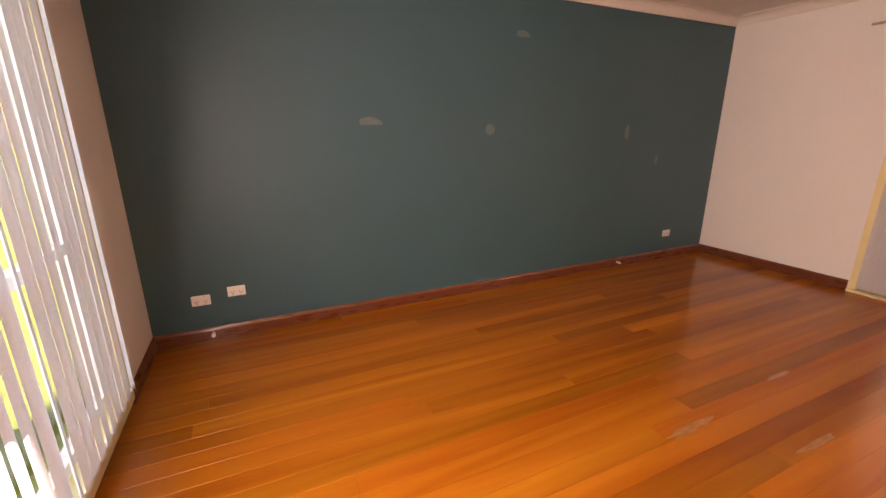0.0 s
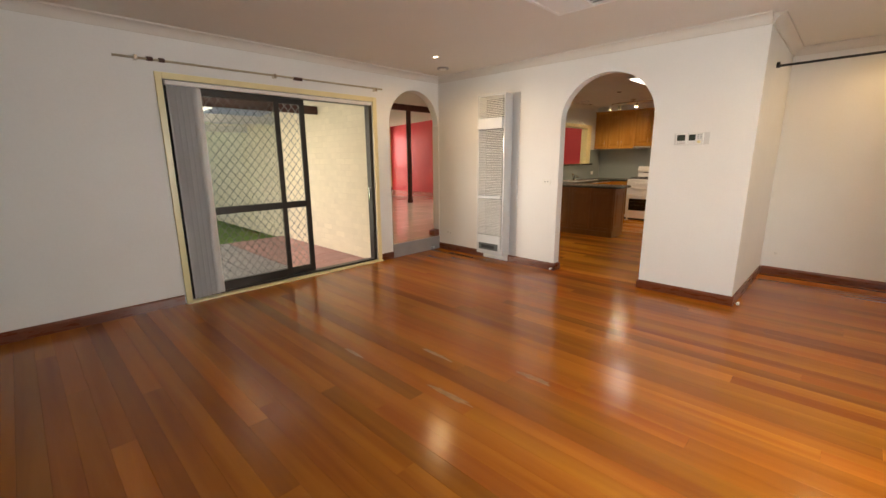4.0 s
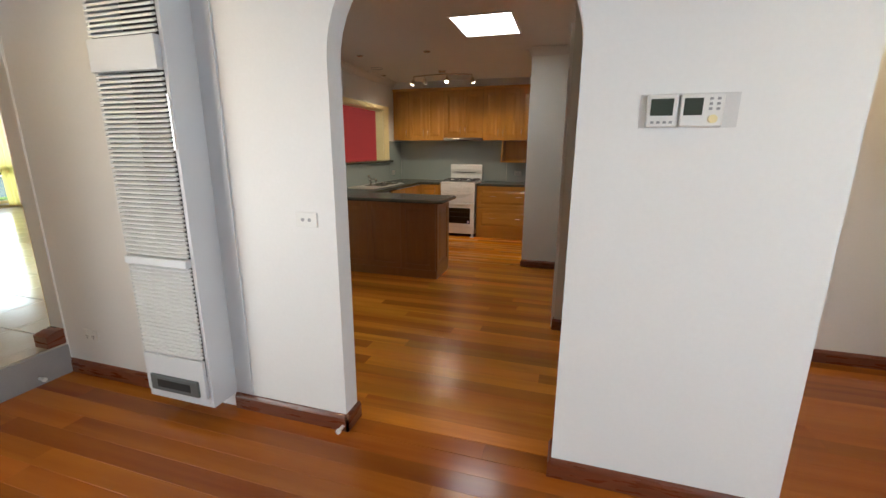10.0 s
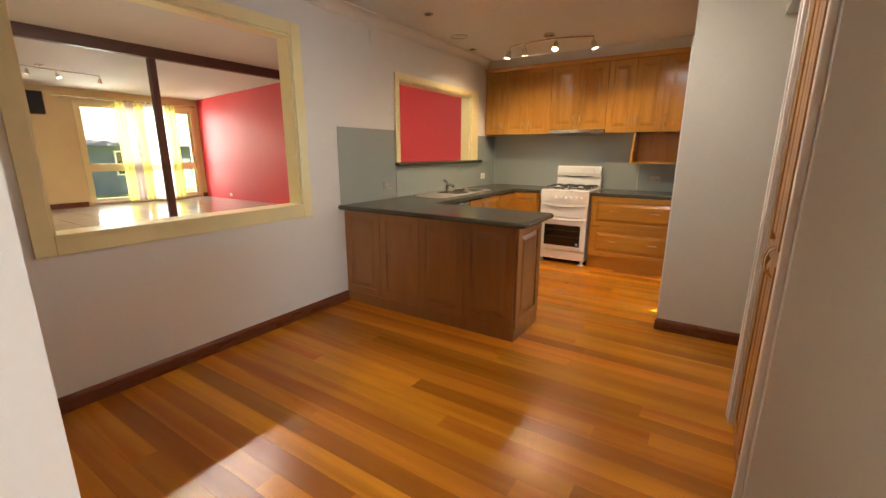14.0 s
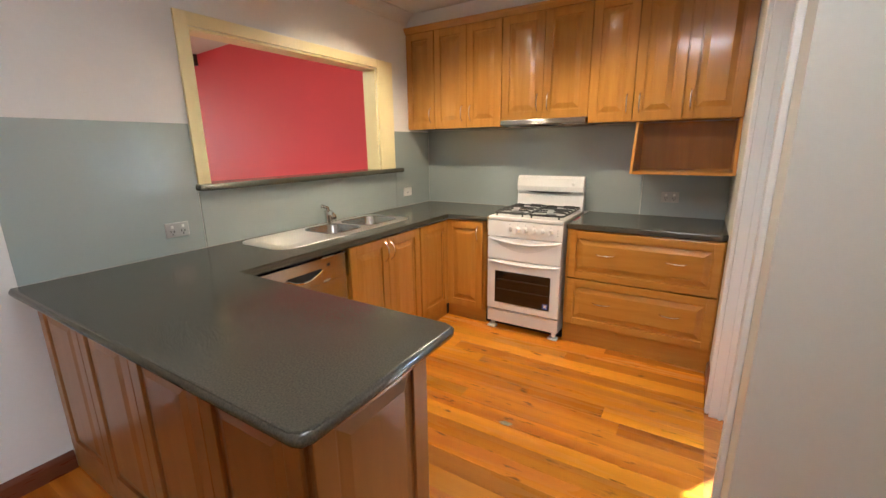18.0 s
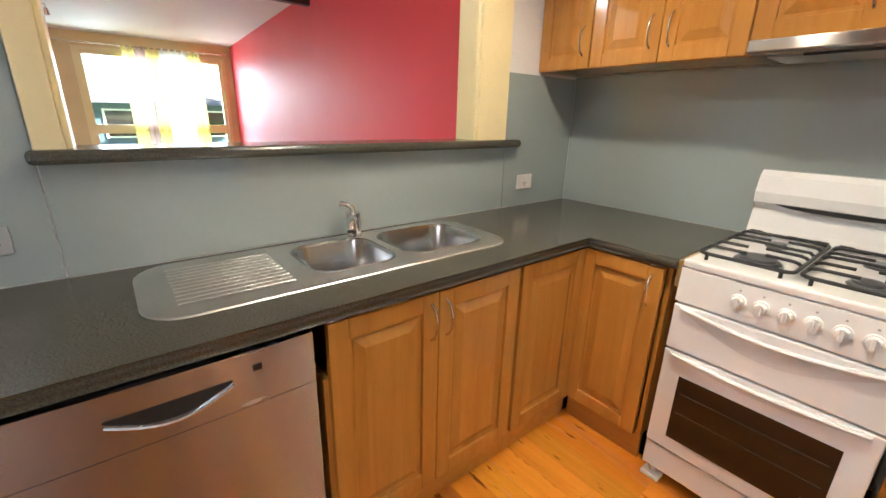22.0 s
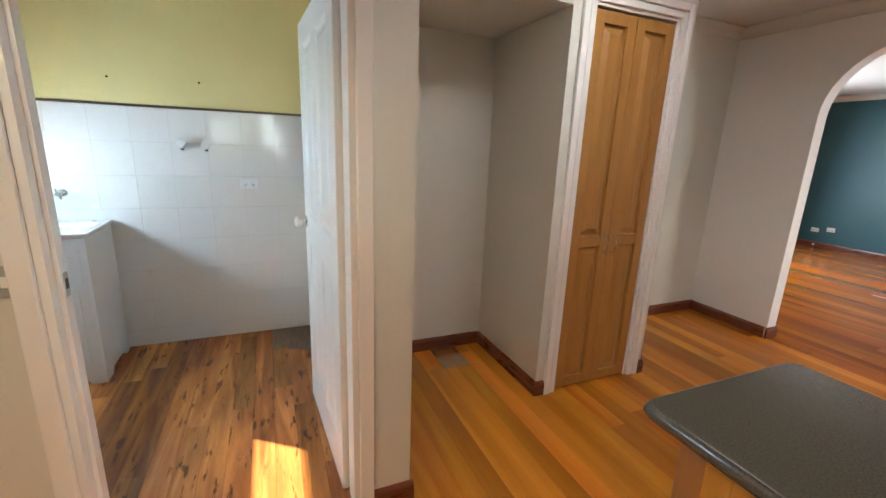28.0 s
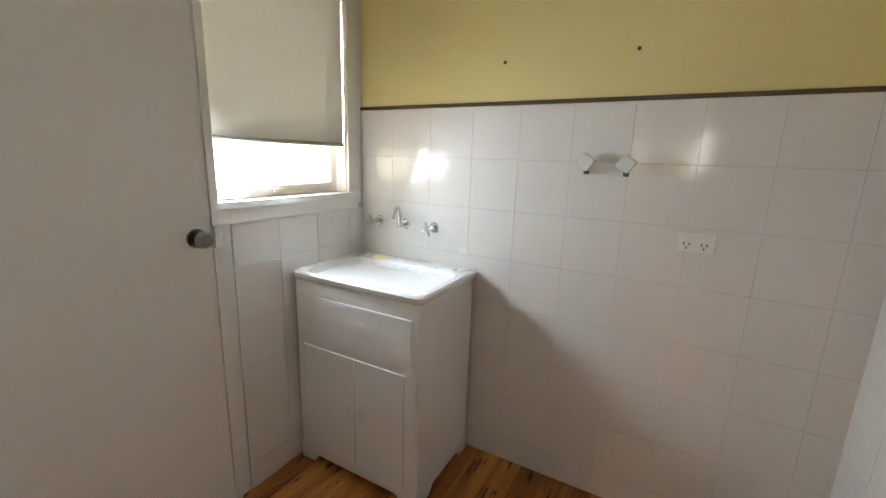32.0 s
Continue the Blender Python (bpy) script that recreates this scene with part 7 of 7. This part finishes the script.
nb = thing("neighbour_house", (22.0, -9.5, -0.17), "low blue-grey weatherboard house beyond the garden", "house")
BOARDING = material("blue_grey_boarding", (0.10, 0.15, 0.19), 0.6, vary=0.2, size=3, bump=0.1)
part("wall", boxes((20.0, 24.0, -14.0, -5.0, -0.17, 1.55)), BOARDING, nb)
part("roof", prism([(19.6, 1.52), (24.4, 1.52), (22.0, 2.55)], (-14.3, -4.7), "y"), ROOF_SHEET, nb)
for k in range(3):
    w = part("window", boxes((19.97, 20.0, -12.6 + k * 2.6, -11.4 + k * 2.6, 0.55, 1.3)), OVEN_GLASS, nb)
    part("frame", boxes((19.955, 19.972, -12.66 + k * 2.6, -12.6 + k * 2.6, 0.5, 1.35), (19.955, 19.972, -11.4 + k * 2.6, -11.34 + k * 2.6, 0.5, 1.35), (19.955, 19.972, -12.6 + k * 2.6, -11.4 + k * 2.6, 1.3, 1.35), (19.955, 19.972, -12.6 + k * 2.6, -11.4 + k * 2.6, 0.5, 0.55)), WHITE_TRIM, w)


def tree(x, y, h, spread, seed, label):
    r = random.Random(seed)
    ob = thing("garden_tree", (x, y, -0.17), label, "tree", "garden trees")
    bm = bmesh.new()
    rod(bm, (0, 0, 0), (0.05, 0.03, h * 0.5), 0.11, 0.07, 10)
    tips = []
    for k in range(9):
        a = k * 2.4
        p, q = Vector((0.04, 0.02, h * (0.28 + 0.03 * k))), Vector((math.cos(a) * spread * r.uniform(0.5, 0.9), math.sin(a) * spread * r.uniform(0.5, 0.9), h * r.uniform(0.6, 0.95)))
        rod(bm, p, q, 0.045, 0.012, 6)
        tips.append(q)
    part("trunk", bm, BARK, ob, here=True)
    lb = bmesh.new()
    for k in range(1900):
        c = r.choice(tips) + Vector((r.gauss(0, 0.36), r.gauss(0, 0.36), r.gauss(0, 0.30))) * spread * 0.5
        w = Vector((r.uniform(-1, 1), r.uniform(-1, 1), r.uniform(-0.6, 0.6))).normalized()
        s = w.cross(Vector((0, 0, 1))).normalized() * 0.10
        l = 0.26
        vs = [lb.verts.new(c), lb.verts.new(c + w * l * 0.5 + s), lb.verts.new(c + w * l), lb.verts.new(c + w * l * 0.5 - s)]
        lb.faces.new(vs)
    part("crown", lb, LEAF, ob, here=True)


tree(17.0, -10.9, 3.9, 1.5, 6, "leafy green garden tree outside the red room")
tree(19.3, 8.0, 5.0, 2.2, 7, "leafy green tree beyond the patio")

# unseen eaves outside west and south walls; the west one added to block sun
structure("roof", boxes((-3.4, -0.67, -0.9, 3.4, 2.5, 2.6), (-0.67, 15.0, 2.59, 3.4, 2.95, 3.05), (-0.67, XE2, -9.0, 2.59, 2.98, 3.08)), ROOF_SHEET, "grey roof sheets and eaves, the unseen west eave added against the sun", "roof")
structure("wall_west_outside", boxes((-6.2, -6.05, -6, 6, -0.17, 1.7)), FENCE, "pale fence outside the west window", "fence")

# area lamps added to stand in for daylight at the openings
lamp("west_window_daylight", "AREA", look((XW + 0.11, 0.10, 1.15), (XW + 1.0, 0.05, 1.02)), WESTLIGHT, (0.78, 0.89, 1.0), size=(1.3, 1.8))
lamp("west_blind_daylight", "AREA", look((XW - 0.45, 0.55, 1.2), (XW, 0.55, 1.2)), WESTLIGHT * 0.45, (0.34, 0.62, 1.0), size=(2.3, 2.1))
lamp("garden_window_daylight", "AREA", look((XR + 0.9, -7.05, 1.5), (XR, -7.05, 1.45)), FARLIGHT, (0.80, 0.91, 1.0), size=(2.2, 1.9))
lamp("laundry_window_daylight", "AREA", look((1.12, YL + 0.012, 1.39), (1.60, YL + 1.0, 1.05)), LAUNDRYLIGHT, (0.52, 0.76, 1.0), size=(0.42, 0.16))
lamp("laundry_blind_daylight", "AREA", look((1.02, YL - 0.05, 1.81), (1.02, YL, 1.81)), LAUNDRYLIGHT * 1.6, (0.90, 0.96, 1.0), size=(0.62, 0.56))
# added glowing panel, fills the view under the roller blind with glare
structure("backdrop", boxes((-1.6, 3.0, -9.42, -9.40, -0.17, 1.95)), GLARE, "glowing panel added as daylight glare outside the laundry window", "backdrop")
# added fill lamp inside the unseen door, brightens the entry
lamp("entry_fill", "AREA", look((-2.15, -0.70, 1.15), (-2.15, -2.0, 1.1)), 9, (0.92, 0.96, 1.0), size=(1.0, 1.8))
# added lamp off the patio's open side, brightens the brick wall
lamp("patio_sky_fill", "AREA", look((7.6, 6.9, 1.25), (7.6, 0.0, 0.9)), PATIOLIGHT, (1.0, 0.97, 0.92), size=(3.6, 2.2))
lamp("sliding_door_daylight", "AREA", look((XE - 0.06, -0.55, 1.15), (XE - 1.0, -1.45, 1.15)), DOORLIGHT, (0.98, 0.98, 1.0), size=(1.1, 1.6), spread=75)

# ---- boards, tiles, bricks: pieces of the setting ----


def board_mesh(name, mat, width, thick=0.02):
    """A board one metre long along x, with eased long edges."""
    c, h = 0.0006, width / 2
    prof = [(-h, -thick), (h, -thick), (h, -c), (h - c, 0), (-h + c, 0), (-h, -c)]
    bm = bmesh.new()
    r1, r2 = ([bm.verts.new((x, y, z)) for y, z in prof] for x in (-0.5, 0.5))
    for i in range(6):
        bm.faces.new((r1[i], r1[(i + 1) % 6], r2[(i + 1) % 6], r2[i]))
    bm.faces.new(r1)
    bm.faces.new(r2)
    bmesh.ops.recalc_face_normals(bm, faces=bm.faces[:])
    return mesh_of(name, bm, mat)


def lay_boards(x0, x1, y0, y1, pitch, mesh, parent, rng, longest=3.4, shortest=1.1):
    rows = max(1, round((y1 - y0) / pitch))
    step = (y1 - y0) / rows
    for r in range(rows):
        y = y0 + (r + 0.5) * step
        x = x0 - rng.random() * longest
        while x < x1:
            end = x + rng.uniform(shortest, longest)
            a, b = max(x, x0), min(end, x1)
            if x1 - b < 0.25:
                b = x1
            if b - a > 0.05:
                ob = new("floor_board", mesh)
                ob.parent = parent
                ob.location = ((a + b) / 2, y, 0)
                ob.scale = (b - a - 0.0006, step / pitch, 1)
            x = end if b < x1 else x1


floor_ob = bpy.data.objects["floor"]
rng = random.Random(5)
PITCH = 0.108
BOARD_MESH = board_mesh("floor_board", BOARD, PITCH - 0.0004)
WORN_MESH = board_mesh("worn_floor_board", WORN_BOARD, PITCH - 0.0008)
lay_boards(XW, XE, YA, YN, PITCH, BOARD_MESH, floor_ob, rng, 4.2, 1.5)
lay_boards(XW, 1.12, -4.18, YA, PITCH, BOARD_MESH, floor_ob, rng)
lay_boards(A0, A1, YA2, YA, 0.115, BOARD_MESH, floor_ob, rng)
KITCHEN_MESH = board_mesh("kitchen_floor_board", KITCHEN_BOARD, PITCH - 0.0004)
DINING_MESH = board_mesh("floor_board", DINING_BOARD, PITCH - 0.0004)
lay_boards(1.27, XE, CUP_N, YA2, PITCH, DINING_MESH, floor_ob, rng)
lay_boards(CUP_E - 0.06, XE, CUP_S, CUP_N, PITCH, DINING_MESH, floor_ob, rng, 3.0, 1.5)
lay_boards(1.26, XE, YH, CUP_S, PITCH, DINING_MESH, floor_ob, rng)
lay_boards(XK + 0.02, 4.46, -7.62, YH, PITCH, KITCHEN_MESH, floor_ob, rng, 2.6, 1.0)
lay_boards(XL, XK + 0.02, YL, YLN, PITCH, WORN_MESH, floor_ob, rng, 2.4, 0.9)


def tile_mesh(name, mat, w, h, t=0.006, edge=0.0015):
    """A tile in the x-z plane, its face towards -y, back at y = 0."""
    bm = bmesh.new()
    a, b = w / 2, h / 2
    back = [bm.verts.new((x, 0, z)) for x, z in ((-a, -b), (a, -b), (a, b), (-a, b))]
    rim = [bm.verts.new((x, -t + edge, z)) for x, z in ((-a, -b), (a, -b), (a, b), (-a, b))]
    face = [bm.verts.new((x, -t, z)) for x, z in ((-a + edge, -b + edge), (a - edge, -b + edge), (a - edge, b - edge), (-a + edge, b - edge))]
    for p, q in ((back, rim), (rim, face)):
        for i in range(4):
            bm.faces.new((p[i], p[(i + 1) % 4], q[(i + 1) % 4], q[i]))
    bm.faces.new(face)
    bmesh.ops.recalc_face_normals(bm, faces=bm.faces[:])
    return mesh_of(name, bm, mat)


TP = 0.2165
TILE = tile_mesh("wall_tile", WALL_TILE, TP - 0.002, TP + 0.0005, 0.006, 0.0009)
TOP = 1.656


def tile_wall(parent, turn, place, u0, u1, z0, z1, start, rng):
    """Tiles on a wall from u0 to u1 (along the wall) and z0 to z1; start: where a joint lies."""
    u = start - math.ceil((start - u0) / TP) * TP
    while u < u1 - 0.01:
        a, b = max(u, u0), min(u + TP, u1)
        top = TOP
        while top > z0 + 0.01:
            lo, hi = max(top - TP - 0.003, z0), min(top, z1)
            if b - a > 0.02 and hi - lo > 0.02:
                ob = new("tile", TILE)
                ob.parent = parent
                tilt = pose(0, 0, 0, rng.gauss(0, 0.22), 0, rng.gauss(0, 0.22))
                ob.matrix_basis = Matrix.Translation(place((a + b) / 2, (lo + hi) / 2)) @ turn @ tilt @ Matrix.Diagonal(((b - a - 0.0018) / (TP - 0.003), 1, (hi - lo - 0.0018) / (TP + 0.0005), 1))
            top -= TP + 0.003
        u += TP


rng = random.Random(8)
tw = bpy.data.objects["wall_laundry_west"]
grout = part("grout", boxes((XL, XL + 0.0066, YL, YLN, 0, TOP)), WALL_GROUT, tw)
tile_wall(tw, WEST, lambda u, z: (XL + 0.002, u, z), YL + 0.006, YLN - 0.006, 0, TOP, -7.30, rng)
ts = bpy.data.objects["wall_laundry_south"]
grout = part("grout", boxes((XL, LWIN[1] - 0.07, YL, YL + 0.0066, 0, LWIN[2] - 0.06)), WALL_GROUT, ts)
tile_wall(ts, NORTH, lambda u, z: (u, YL + 0.002, z), XL + 0.008, LWIN[1] - 0.07, 0, 1.17, 1.09, rng)
tn = bpy.data.objects["wall_laundry_north"]
grout = part("grout", boxes((XL, XK2, YLN - 0.0066, YLN, 0, TOP)), WALL_GROUT, tn)
tile_wall(tn, Matrix.Identity(4), lambda u, z: (u, YLN - 0.002, z), XL + 0.008, XK2, 0, TOP, 0.76, rng)
structure("trim", boxes((XL, XL + 0.011, YL, YLN, TOP + 0.001, TOP + 0.016), (XL + 0.011, XK2, YLN - 0.011, YLN - 0.004, TOP + 0.001, TOP + 0.016), bevel=0.002), material("brown_tile_edge", (0.10, 0.06, 0.03), 0.4), "thin brown edge strip above the tiles", "trim")

# red room floor tiles
FT = 0.46
FLOOR_TILE = tile_mesh("cream_tile", CREAM_TILE, FT - 0.005, FT - 0.005, 0.012, 0.003)
rf = bpy.data.objects["floor_red_room"]
flat = pose(0, 0, 0, -90)
for i in range(int((XR - XE) / FT) + 1):
    for j in range(int((RN - YR) / FT) + 1):
        xa, ya = XE2 + i * FT, RN - (j + 1) * FT
        xb, yb = min(xa + FT, XR), ya + FT
        ya = max(ya, YR)
        if xb - xa < 0.05 or yb - ya < 0.05:
            continue
        ob = new("floor_tile", FLOOR_TILE)
        ob.parent = rf
        ob.matrix_basis = Matrix.Translation(((xa + xb) / 2, (ya + yb) / 2, Z2 - 0.012)) @ flat @ Matrix.Diagonal(((xb - xa) / FT, 1, (yb - ya) / FT, 1))
for k in range(2):
    ob = new("floor_tile", FLOOR_TILE)
    ob.parent = rf
    ob.matrix_basis = Matrix.Translation((XE + 0.06, SARCH[0] + 0.234 + k * 0.467, Z2 - 0.012)) @ flat @ Matrix.Diagonal((0.118 / FT, 1, 0.465 / FT, 1))

# patio brick wall
bw = structure("wall_patio_brick", boxes((XE2, XR, RN + 0.1, YB - 0.0018, -0.1, 2.9)), MORTAR, "cream painted brick wall beside the patio")
BR = bmesh.new()
box(BR, -0.115, 0.115, -0.05, 0.0, -0.039, 0.039, bevel=0.002)
BRICK_MESH = mesh_of("brick", BR, BRICK)
rng = random.Random(3)
rest = bmesh.new()
for r in range(30):
    z = -0.06 + r * 0.086
    for c in range(34):
        x = XE2 + 0.13 + c * 0.24 + (0.12 if r % 2 else 0)
        if c < 9 or r < 3:
            ob = new("brick", BRICK_MESH)
            ob.parent = bw
            ob.location = (x, YB - 0.0009 + rng.uniform(-0.0004, 0.0004), z + 0.043)
        else:
            box(rest, x - 0.115, x + 0.115, YB - 0.05, YB, z + 0.005, z + 0.081)
far = part("far_bricks", rest, BRICK, bw)
tagged(far, "joined far bricks", kind="stuff")

# patio paving bricks
pv = bpy.data.objects["pavement"]
PV = bmesh.new()
box(PV, -0.245, 0.245, -0.245, 0.245, -0.04, 0.0, bevel=0.004)
PAVER = mesh_of("paver", PV, PAVING)
LILAC_PAVER = PAVER.copy()
LILAC_PAVER.materials[0] = LILAC
for i in range(6):
    for j in range(15):
        ob = new("paving_slab", PAVER if j < 2 else LILAC_PAVER)
        ob.parent = pv
        ob.location = (XE2 + 0.29 + i * 0.5, YB + 0.25 + j * 0.5, -0.045)
